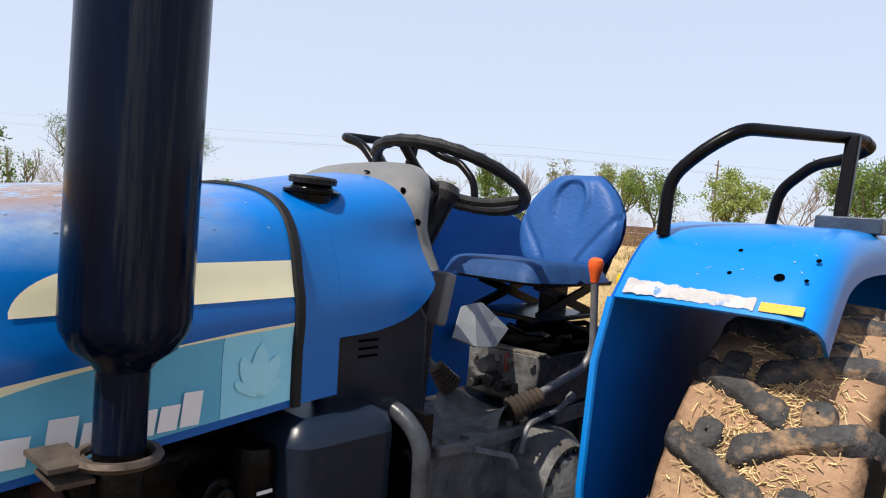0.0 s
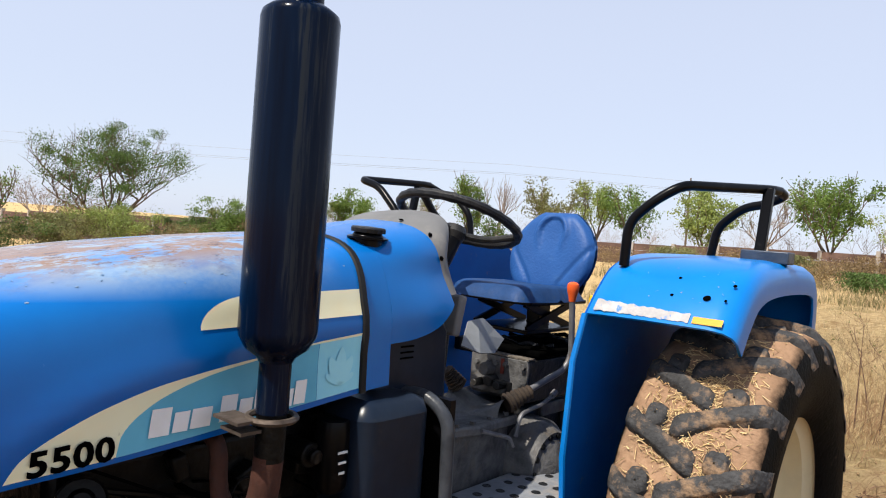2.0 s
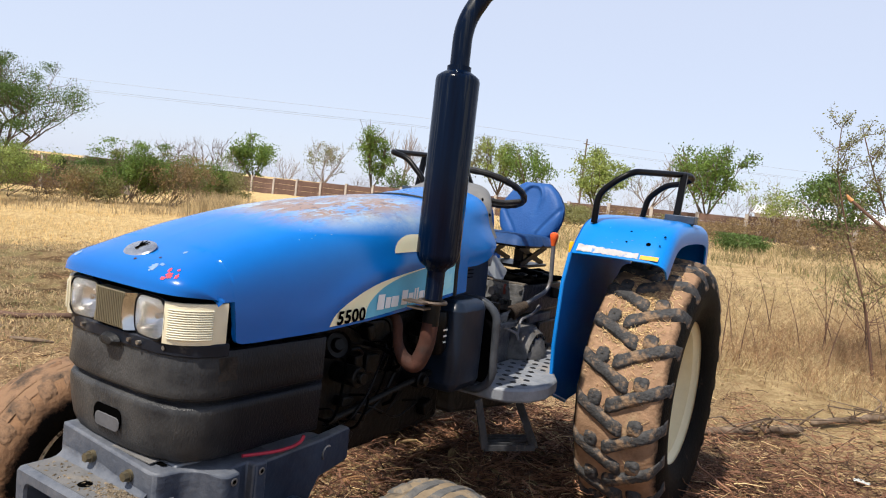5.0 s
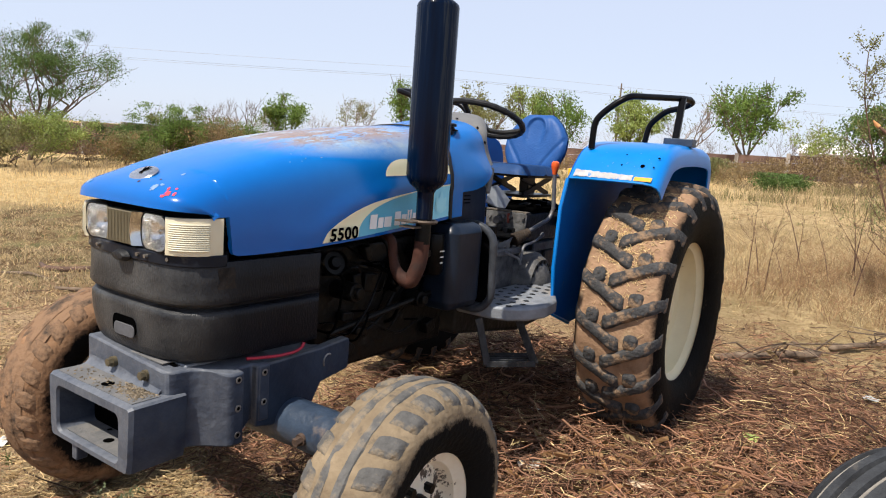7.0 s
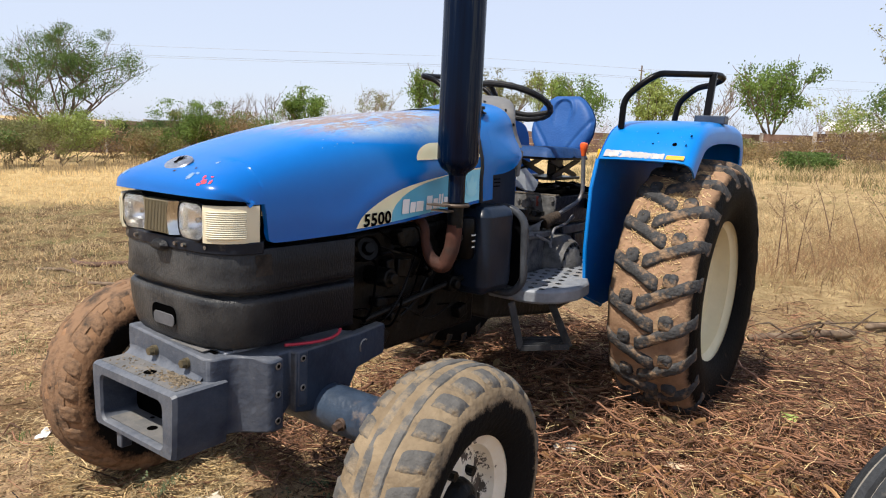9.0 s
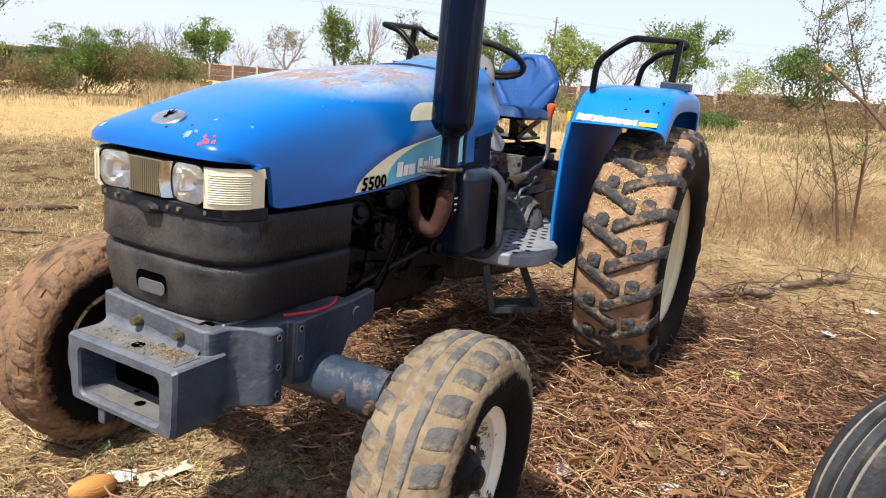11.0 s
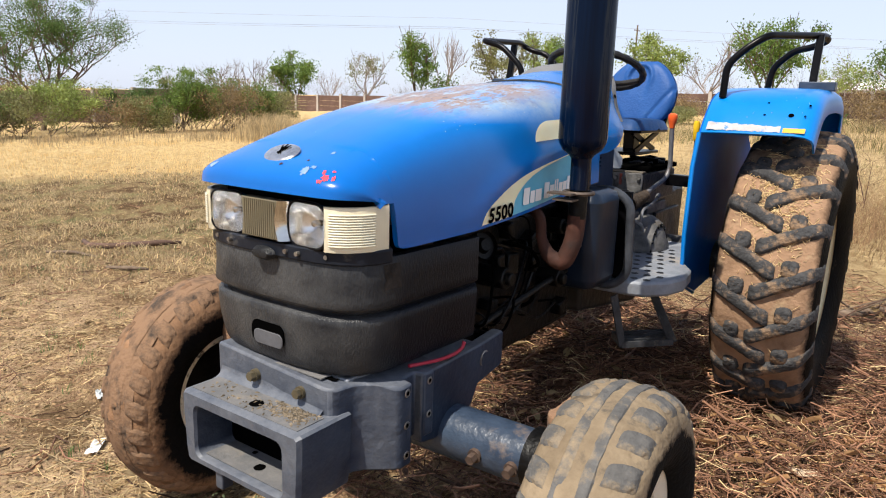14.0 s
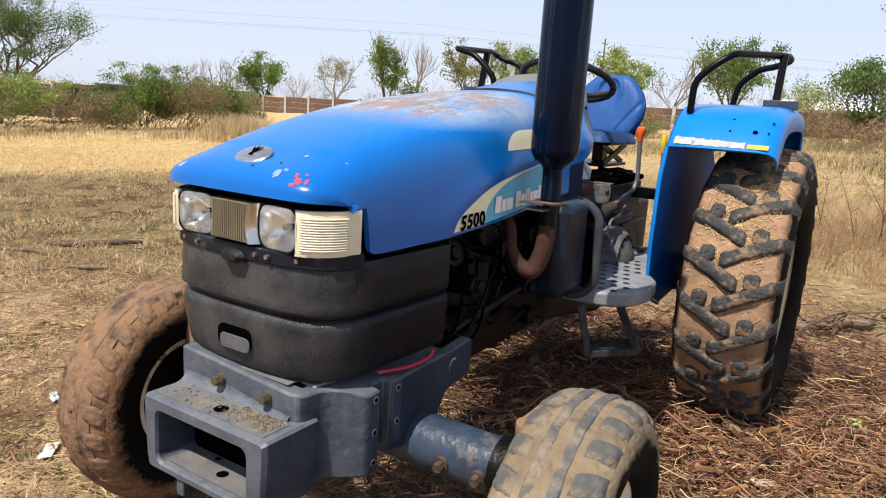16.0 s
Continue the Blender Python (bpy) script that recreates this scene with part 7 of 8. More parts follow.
tree(bearing(-50.6, 74), 5.2, 5.0, OLIVE, 15, 0, 0.1, BARK, label="leafless brown tree with spreading twigs", bare=True, depth=4, spread=0.8)
tree(bearing(-53.0, 72), 4.6, 4.4, OLIVE, 25, 0, 0.1, BARK, label="leafless brown thorn tree", bare=True, depth=4, spread=0.8)
tree(bearing(-44.6, 78), 4.0, 3.6, OLIVE, 16, 120, 0.1, BARK_GREY, label="small bare grey tree", depth=4)
tree(bearing(-65.2, 38), 6.3, 6.6, DEEP, 17, 26000, 0.080, BARK, label="wide thorn tree with thin feathery crown", depth=5, spread=0.85, trunk=0.15, clump=0.28, low=1.0)
tree(bearing(-76.5, 30), 4.2, 4.6, DEEP, 18, 5200, 0.14, BARK, label="dense dark green thorn tree", spread=0.8, stems=3, name="tree")
tree(bearing(-72.5, 62), 5.2, 3.0, GREEN, 19, 900, 0.16, label="small far green tree")
tree(bearing(-70.0, 66), 4.6, 4.5, DRYLEAF, 20, 500, 0.14, BARK_GREY, label="brown half-bare far tree", depth=4)


# grey thicket of leafless trees in the distance
FAR = random.Random(90)
for k in range(15):
    b_ = -56 + 3.6 * k + FAR.uniform(-1.2, 1.2)
    tree(bearing(b_, FAR.uniform(70, 88)), FAR.uniform(2.6, 4.2), FAR.uniform(4.0, 6.0), OLIVE, 200 + k, 0, 0.1, FAR.choice((BARK, BARK_GREY)), label="leafless brownish far tree with fine twigs", bare=True, depth=4, stems=3, spread=0.9)
# bushes along the field edge
BUSH = [(-72, 30, 1.6, 4.0, DEEP, 0), (-68.5, 31, 1.7, 4.2, OLIVE, 0), (-64.5, 32, 2.3, 4.6, LIME, 0), (-61.5, 31, 1.5, 3.6, DRYLEAF, 1), (-58.6, 33, 1.5, 3.4, OLIVE, 0), (-56.4, 32, 2.7, 3.4, GREEN, 0),
        (-54.4, 33, 2.2, 3.2, OLIVE, 0), (-52.6, 31, 2.1, 3.2, DRYLEAF, 1), (-51.4, 34, 2.2, 3.6, GREEN, 0), (-49.6, 36, 1.7, 3.0, OLIVE, 0), (-66.0, 36, 2.6, 5.0, DRYLEAF, 1), (-60.0, 40, 1.9, 5.0, DEEP, 0),
        (-13.0, 38, 1.2, 2.6, OLIVE, 0), (-9.0, 36, 1.3, 2.6, DRYLEAF, 1), (-4.5, 38, 1.8, 3.6, DRYLEAF, 1), (-16.5, 41, 1.4, 2.6, DRYLEAF, 1), (2.0, 38, 1.7, 3.6, DRYLEAF, 1), (-21.0, 42, 1.3, 3.0, OLIVE, 0),
        (-11.5, 33, 1.2, 4.2, DRYLEAF, 1), (-7.6, 31, 0.8, 1.8, DEEP, 0), (-6.0, 36, 1.5, 4.4, DRYLEAF, 1), (-2.5, 32, 1.3, 4.6, DRYLEAF, 1), (0.4, 35, 1.2, 3.0, DRYLEAF, 1), (4.4, 33, 1.4, 4.6, DRYLEAF, 1), (7.5, 35, 1.7, 4.4, OLIVE, 0), (-18.6, 37, 0.9, 3.4, OLIVE, 0), (-24.5, 40, 1.2, 4.2, DRYLEAF, 1)]
for i, (b_, d_, h_, w_, lf, dry_) in enumerate(BUSH):
    tree(bearing(b_, d_), h_, w_, lf, 40 + i, 2600 if dry_ else 11000, 0.082, BARK, label="dry brown twiggy bush" if dry_ else "scrubby green thorn bush with loose twigs", depth=3, stems=7, spread=0.9, clump=0.24, name="bush", low=0.05)

# boundary wall with posts, along the back of the field
WALLM = mat("weathered_wall", (0.135, 0.082, 0.064), (0.085, 0.052, 0.042), rough=0.9, scale=1.2, bump=0.5, bscale=15, third=(0.19, 0.12, 0.095), cut=(0.5, 0.7), tscale=0.8)
POSTM = mat("pale_concrete", (0.452, 0.409, 0.366), (0.355, 0.312, 0.28), rough=0.9, scale=3, bump=0.3)


def wall(name, a, b, height, label, step=3.0):
    a, b = Vector(a), Vector(b)
    n = max(1, round((b - a).length / step))
    root = new(name)
    tagged(root, label, "wall", kind="structure")
    for i in range(n + 1):
        p = a.lerp(b, i / n)
        z = rise(p.x, p.y)
        bm_ = bmesh.new()
        box(bm_, (p.x, p.y, z + height / 2 - 0.2 + 0.08), (0.22, 0.24, height + 0.5))
        part("post", bm_, POSTM, root, smooth=False)
        if i < n:
            q = a.lerp(b, (i + 1) / n)
            mid = (p + q) / 2
            d = q - p
            rot = Euler((0, 0, math.atan2(d.y, d.x))).to_matrix()
            for k in range(3):
                bm_ = bmesh.new()
                zz = rise(mid.x, mid.y) + height * (k + 0.5) / 3
                box(bm_, (mid.x, mid.y, zz - (0.25 if k == 0 else 0)), (d.length - 0.2, 0.07, height / 3 - 0.015 + (0.5 if k == 0 else 0)), rot)
                part("panel", bm_, WALLM, root, smooth=False)
    return root


wall("wall_north", (-62, 44), (22, 43.2), 1.42, "weathered brown panel wall with pale posts")
wall("wall_west", (-58, 14), (-34, 20), 1.9, "old brown wall half hidden by bushes")

# white sheds beyond the wall
for (b_, d_, w_, h_) in ((-1.0, 92, 20, 1.7), (9.0, 95, 9, 1.8)):
    x, y, z = bearing(b_, d_)
    sh = thing("white_shed", "long low white shed roof beyond the wall", "shed", (x, y, z), rz=-b_)
    bm_ = bmesh.new()
    box(bm_, (0, 0, h_ / 2), (w_, 6, h_))
    part("shed_wall", bm_, POSTM, sh)
    bm_ = bmesh.new()
    prism(bm_, [(-3.4, h_), (3.4, h_), (0, h_ + 1.1)], -w_ / 2 - 0.3, w_ / 2 + 0.3, Matrix(((0, 0, 1, 0), (1, 0, 0, 0), (0, 1, 0, 0), (0, 0, 0, 1))))
    part("roof", bm_, mat("white_sheet", (0.808, 0.808, 0.829), (0.7, 0.7, 0.732), rough=0.5, scale=0.3, bump=0.05), sh)

# power lines, and a utility pole beyond the wall
WIRE = mat("grey_wire", (0.323, 0.323, 0.344), rough=0.5, scale=5, bump=0)
for h0, h1, dd in ((11.9, 11.2, 0), (10.7, 10.3, 0.7), (10.4, 10.1, 0.0)):
    a = Vector(bearing(-86, 140 + dd)) * 1.0
    c = Vector(bearing(14, 145 + dd))
    a.z, c.z = h0, h1
    pts = []
    for i in range(41):
        s = i / 40
        p = a.lerp(c, s)
        p.z -= 1.4 * math.sin(math.pi * ((s * 2) % 1.0)) * 0.5
        pts.append(p)
    bm_ = bmesh.new()
    tube(bm_, pts, 0.014, 5)
    ob = new("power_line", mesh_of("power_line", bm_, WIRE))
    tagged(ob, "thin grey overhead power line", "power line", group="overhead power lines")
for b_, d_, h_ in ((-86, 140, 12.4), (14, 145, 11.8)):
    x, y, z = bearing(b_, d_)
    pl_ = thing("utility_pole", "tall grey concrete pole carrying the power lines", "pole", (x, y, z))
    bm_ = bmesh.new()
    cyl(bm_, (0, 0, -0.5), (0, 0, h_ - z), 0.14, 0.09, 8)
    part("pole_shaft", bm_, POSTM, pl_)
    bm_ = bmesh.new()
    box(bm_, (0, 0.35, h_ - z - 1.9), (0.08, 1.6, 0.08))
    part("crossarm", bm_, POSTM, pl_)
x, y, z = bearing(-20.5, 58)
pole = thing("utility_pole", "thin wooden utility pole with crossarm", "pole", (x, y, z))
bm_ = bmesh.new()
cyl(bm_, (0, 0, -0.2), (0, 0, 6.7), 0.09, 0.06, 8)
part("pole_shaft", bm_, BARK, pole)
bm_ = bmesh.new()
box(bm_, (0, 0, 6.3), (0.5, 0.07, 0.07), Euler((0, 0.2, 0)).to_matrix())
part("crossarm", bm_, BARK, pole)

# ---- litter, stubble and grass near the tractor ----
rng = random.Random(77)


def on_ground(x, y, up=0.0):
    return Vector((x, y, rise(x, y) + up))


def lying(n, area, length, rad, lift, bend=0.12, knots=4):
    """Bars strewn over the ground: area gives a point and a weight of heaping."""
    items = []
    while len(items) < n:
        x, y = area()
        a = rng.uniform(0, 2 * math.pi)
        l = rng.uniform(*length)
        h = abs(rng.gauss(0, lift))
        tilt = rng.gauss(0, 0.2)
        c, s = math.cos(a), math.sin(a)
        k = rng.uniform(-bend, bend)
        pts = []
        px_, py_ = x, y
        for i in range(knots):
            t = i / (knots - 1) - 0.5
            pts.append(on_ground(px_, py_, 0.004 + h + max(-h, tilt * l * t) + rng.uniform(0, 0.006)))
            a += k * 2.2 + rng.gauss(0, bend)
            px_, py_ = px_ + math.cos(a) * l / (knots - 1), py_ + math.sin(a) * l / (knots - 1)
        r = rng.uniform(*rad)
        items.append((pts, r, r * 0.6))
    return items


def heap_area():
    """Mostly round the near rear wheel and under the tractor, thinning outwards."""
    k = rng.random()
    if k < 0.46:
        return rng.gauss(1.0, 0.75), rng.gauss(-0.35, 0.75)
    if k < 0.72:
        return rng.uniform(-0.7, 0.9), rng.uniform(-1.9, 1.3)
    if k < 0.90:
        return rng.gauss(2.3, 0.9), rng.gauss(0.6, 0.6)
    return rng.uniform(0.2, 3.2), rng.uniform(-1.5, 3.2)


def open_area():
    d = 0.6 + 9.5 * rng.random() ** 1.5
    t = rng.uniform(1.9, 4.6) if rng.random() < 0.62 else rng.uniform(0, 2 * math.pi)
    return 0.0 + d * math.cos(t), -1.6 + d * math.sin(t)


def patchy_area():
    """Open soil, with bare spaces left between matted patches."""
    while True:
        x, y = open_area()
        if noise.noise((x * 0.75, y * 0.75, 6.0)) + 0.5 * noise.noise((x * 2.6, y * 2.6, 2.0)) > rng.uniform(-0.15, 0.35):
            return x, y


strands("twig_litter", lying(21000, heap_area, (0.04, 0.26), (0.0010, 0.0048), 0.062, 0.34, 5), TWIG, "tangled reddish-brown twigs heaped on the ground", "twigs")
strands("thick_stalks", lying(260, heap_area, (0.18, 0.60), (0.004, 0.009), 0.05, 0.16, 6), TWIG, "thicker brown stalks lying among the twigs", "stalks", 5)
strands("straw_litter", lying(2300, heap_area, (0.04, 0.22), (0.0012, 0.0036), 0.06, 0.30, 4), STRAW, "pale straw stalks strewn among the twigs", "straw")
strands("straw_patch", lying(2600, lambda: (rng.gauss(1.75, 0.5), rng.gauss(-1.15, 0.5)), (0.05, 0.24), (0.0014, 0.0038), 0.02, 0.22, 4), STRAW, "loose pale straw between the wheels", "straw")
strands("chaff", lying(13000, patchy_area, (0.02, 0.10), (0.0010, 0.0026), 0.008, 0.4, 3), STRAW, "fine straw chaff over the soil", "straw")
strands("matted_grass", lying(15000, patchy_area, (0.03, 0.12), (0.0012, 0.0034), 0.012, 0.8, 3), MATTED, "matted grey-brown dead grass over the soil", "grass")
strands("loose_twigs", lying(1500, open_area, (0.05, 0.34), (0.0016, 0.0055), 0.010, 0.3), TWIG, "scattered brown twigs on the soil", "twigs")


# dry leaves, curled
def leaf_litter(name, n, area, size, material, label, wide=0.20, high=0.10):
    V, F = [], []
    for _ in range(n):
        x, y = area()
        c = on_ground(x, y, rng.uniform(0.01, high))
        q = Euler((rng.gauss(0, 0.4), rng.gauss(0, 0.4), rng.uniform(0, 6.3))).to_matrix()
        s = rng.uniform(*size)
        base = len(V)
        for i in range(5):
            t = i / 4 - 0.5
            w = wide * math.cos(t * math.pi * 0.98) + 0.005
            for j in (-1, 0, 1):
                p = c + q @ (Vector((t, w * j, 0.12 * j * j - 0.25 * t * t)) * s)
                V.append((p.x, p.y, p.z))
        for i in range(4):
            for j in range(2):
                a = base + i * 3 + j
                F.append((a, a + 1, a + 4, a + 3))
    me = bpy.data.meshes.new(name)
    me.from_pydata(V, [], F)
    me.materials.append(material)
    return tagged(new(name, me), label, "leaves", kind="stuff")


leaf_litter("bark_flakes", 1300, heap_area, (0.02, 0.075), leaf_material("brown_flake", (0.204, 0.11, 0.0624), (0.102, 0.054, 0.0324)), "brown bark flakes and dead leaves among the twigs")
leaf_litter("dry_leaves", 420, heap_area, (0.05, 0.12), DRYLEAF, "curled tan dry leaves among the straw")
leaf_litter("curled_strips", 330, lambda: (rng.gauss(1.25, 0.55), rng.gauss(-0.95, 0.45)), (0.06, 0.17), leaf_material("tan_strip", (0.54, 0.33, 0.16), (0.26, 0.13, 0.06)), "long curled tan dead leaves on the litter", 0.05, 0.10)
leaf_litter("loose_leaves", 350, open_area, (0.03, 0.08), DRYLEAF, "scattered small dry leaves on the soil", high=0.02)

# small grey-green weeds by the front wheels
WEED = leaf_material("weed_leaf", (0.162, 0.198, 0.102), (0.102, 0.132, 0.066))
for k_, (x_, y_, h_) in enumerate(((0.02, -2.09, 0.08), (0.10, -2.02, 0.07), (-0.03, -1.87, 0.07), (0.31, -2.12, 0.06), (0.215, -2.25, 0.05), (-0.47, -2.34, 0.11), (0.06, -2.33, 0.05), (0.0, -2.42, 0.04), (-0.1, -2.2, 0.04))):
    wr_ = random.Random(300 + k_)
    root = thing("weed", "small grey-green weed growing in the soil", "weed", (x_, y_, rise(x_, y_)), group="weeds by the front wheels")
    stems_, tips_ = [], []
    for _ in range(9):
        an = wr_.uniform(0, 6.3)
        sp = wr_.uniform(0.2, 1.0) * h_
        p1_ = Vector((math.cos(an) * sp * 0.5, math.sin(an) * sp * 0.5, h_ * wr_.uniform(0.4, 0.7)))
        p2_ = Vector((math.cos(an) * sp, math.sin(an) * sp, h_ * wr_.uniform(0.6, 1.1)))
        stems_.append(([Vector((0, 0, -0.01)), p1_, p2_], 0.0012, 0.0006))
        tips_ += [p1_, p2_, p1_.lerp(p2_, 0.5)]
    st_ = strands("stem", stems_, WEED, "", "")
    st_.parent = root
    lf_ = new("foliage", leaves_mesh("foliage", [wr_.choice(tips_) + Vector((wr_.gauss(0, 0.012), wr_.gauss(0, 0.012), wr_.gauss(0, 0.008))) for _ in range(90)], WEED, 0.014, wr_))
    lf_.parent = root

# clods of soil
V, F = [], []
for _ in range(19000):
    d = 0.8 + 13 * rng.random() ** 1.35
    t = rng.uniform(0, 2 * math.pi)
    x, y = -0.8 + d * math.cos(t), -1.2 + d * math.sin(t)
    if 0.2 < x < 2.2 and -1.2 < y < 0.8:
        continue
    r = rng.uniform(0.003, 0.011) * (1.0 + 0.14 * d) * (1.7 if rng.random() < 0.04 else 1)
    c = on_ground(x, y, r * 0.15)
    base = len(V)
    for p in ((0, 0, 0.8), (1, 0, 0.1), (0.3, 0.95, 0.2), (-0.8, 0.6, 0.0), (-0.8, -0.6, 0.2), (0.3, -0.95, 0.0), (0, 0, -0.7)):
        k = rng.uniform(0.7, 1.25) * r
        V.append((c.x + p[0] * k, c.y + p[1] * k, c.z + p[2] * k * 0.9))
    for i in range(5):
        j = (i + 1) % 5
        F.append((base, base + 1 + i, base + 1 + j))
        F.append((base + 6, base + 1 + j, base + 1 + i))
me = bpy.data.meshes.new("clods")
me.from_pydata(V, [], F)
me.materials.append(mat("soil_clod", (0.388, 0.253, 0.13), (0.236, 0.151, 0.0754), rough=0.95, scale=6, bump=0.5, bscale=60, per_piece=0.25, island=True))
tagged(new("clods", me), "small dry clods of brown soil", "clods", kind="stuff")


# standing grass
def tufts(name, n, area, height, blades, material, label, lean=0.5, rad=0.0022, spread=0.06):
    items = []
    for _ in range(n):
        x, y = area()
        base = on_ground(x, y, -0.01)
        for _b in range(rng.randint(*blades)):
            a = rng.uniform(0, 6.3)
            h = rng.uniform(*height)
            ln = rng.uniform(0.1, lean) * h
            p0 = base + Vector((rng.gauss(0, spread), rng.gauss(0, spread), 0))
            d = Vector((math.cos(a), math.sin(a), 0))
            items.append(([p0, p0 + d * ln * 0.3 + Vector((0, 0, h * 0.6)), p0 + d * ln + Vector((0, 0, h))], rad * rng.uniform(0.7, 1.4), 0.0006))
    return strands(name, items, material, label, "grass")


def dry_right():
    while True:
        x, y = rng.uniform(-3.5, 7.0), rng.uniform(3.6, 12.0)
        if 0.8 * x + y > 4.6 + rng.uniform(0, 2):
            return x, y


def tall_right():
    return (rng.gauss(1.9, 1.0), rng.gauss(5.6, 0.8)) if rng.random() < 0.6 else (rng.gauss(2.4, 1.3), rng.gauss(7.6, 1.2))


def far_right():
    d, b_ = rng.uniform(12, 42), rng.uniform(-30, 12)
    return bearing(b_, d)[:2]


def stubble_area():
    while True:
        d, b_ = rng.uniform(12, 27), rng.uniform(-78, -34)
        x, y, _ = bearing(b_, d)
        v = -0.51 * x + 0.86 * y
        if 8.7 + rng.uniform(-0.8, 0.8) < v < 21:
            return x, y


tufts("dry_grass", 7800, dry_right, (0.03, 0.19), (4, 9), DRYGRASS, "low dry yellow grass", 1.6, 0.0026)
tufts("tall_dry_grass", 700, tall_right, (0.06, 0.34), (6, 12), BROWNGRASS, "tall dry brown grass round the sapling", 1.7, 0.0026, 0.10)
tufts("far_dry_grass", 2200, far_right, (0.04, 0.15), (4, 8), DRYGRASS, "dry yellow grass reaching to the wall", 0.9, 0.005, 0.3)
def bank_east():
    while True:
        x, y, _ = bearing(rng.uniform(-26, 12), rng.uniform(13, 37))
        if noise.noise((x * 0.22, y * 0.22, 8.0)) + 0.02 * (math.hypot(x, y) - 30) > rng.uniform(-0.2, 0.5):
            return x, y


tufts("ochre_bank_grass", 1000, bank_east, (0.10, 0.42), (8, 14), DRYGRASS, "uneven ochre grass in front of the far wall", 0.8, 0.009, 0.35)
tufts("olive_bank_grass", 420, bank_east, (0.12, 0.50), (8, 14), leaf_material("olive_grass", (0.26, 0.235, 0.095), (0.17, 0.155, 0.06)), "dull olive grass in front of the far wall", 0.8, 0.009, 0.35)
tufts("stubble", 3600, stubble_area, (0.03, 0.11), (3, 6), STUBBLE, "cut yellow stubble standing in the field", 0.5, 0.006, 0.14)


def bank():
    b_ = rng.uniform(-78, -44)
    return bearing(b_, rng.gauss(28.5, 1.8))[:2]


tufts("bank_grass", 260, bank, (0.12, 0.45), (6, 12), MATTED, "tall dry grass at the field edge", 0.5, 0.010, 0.25)


def bank2():
    b_ = rng.gauss(-49.0, 1.1)
    return bearing(b_, rng.gauss(25.5, 0.7))[:2]


tufts("ochre_grass", 110, bank2, (0.5, 1.0), (12, 18), DRYGRASS, "clumps of tall ochre grass at the field edge", 0.45, 0.010, 0.3)


def fallow_at():
    while True:
        d, b_ = rng.uniform(3.2, 19), rng.uniform(-84, -22)
        x, y, _ = bearing(b_, d)
        if 0.6 + rng.uniform(0, 2) < -0.51 * x + 0.86 * y < 9.4 and noise.noise((x * 0.6, y * 0.6, 4.0)) > rng.uniform(-0.45, 0.25):
            return x, y


tufts("fallow_grass", 4300, fallow_at, (0.02, 0.085), (5, 8), MATTED, "low dead grey-brown grass clumps on fallow soil", 1.5, 0.005, 0.05)
tufts("fallow_straw", 1600, fallow_at, (0.02, 0.07), (4, 7), STRAW, "pale dry grass clumps on fallow soil", 1.6, 0.004, 0.05)
tufts("fallow_weeds", 1500, fallow_at, (0.015, 0.06), (4, 8), leaf_material("dull_weed", (0.196, 0.211, 0.0858), (0.125, 0.14, 0.0546)), "low grey-green weeds on fallow soil", 1.2, 0.0035, 0.07)


def weeds_at():
    d = 1.5 + 9 * rng.random() ** 1.3
    t = rng.uniform(1.8, 5.2)
    return -0.3 + d * math.cos(t), -1.2 + d * math.sin(t)


tufts("green_weeds", 420, weeds_at, (0.02, 0.07), (4, 9), leaf_material("weed_green", (0.173, 0.258, 0.0754), (0.108, 0.182, 0.0539)), "tiny green weeds in the soil", 0.9, 0.0022, 0.02)


# ---- separate small things ----
def simple(name, bm, material, label, category, at=(0, 0, 0), rot=(0, 0, 0), smooth=True):
    ob = new(name, mesh_of(name, bm, material, smooth))
    ob.matrix_world = pose(*at, *rot)
    return tagged(ob, label, category)


# thorny saplings in the dry grass
SAP_A = [(x + 0.12, y, z) for x, y, z in [(1.86, 4.85, 0.1), (1.75, 4.8, 0.62), (1.68, 4.8, 0.92), (1.38, 4.8, 1.76), (1.21, 4.8, 2.38), (1.20, 4.8, 2.80)]]
SAP_B = [(x + 0.12, y, z) for x, y, z in [(1.97, 5.15, 0.1), (1.93, 5.1, 0.85), (1.91, 5.1, 1.36), (1.78, 5.1, 1.84), (1.56, 5.1, 2.35), (1.41, 5.1, 2.78)]]
CUT = [(1.52, 4.7, 2.04), (1.73, 4.7, 1.87), (1.92, 4.7, 1.72), (2.5, 4.75, 1.15), (2.95, 4.8, rise(2.95, 4.8) - 0.03)]
SHOOT = mat("reddish_bark", (0.17, 0.095, 0.065), (0.09, 0.05, 0.036), rough=0.85, scale=20, bump=0.3)


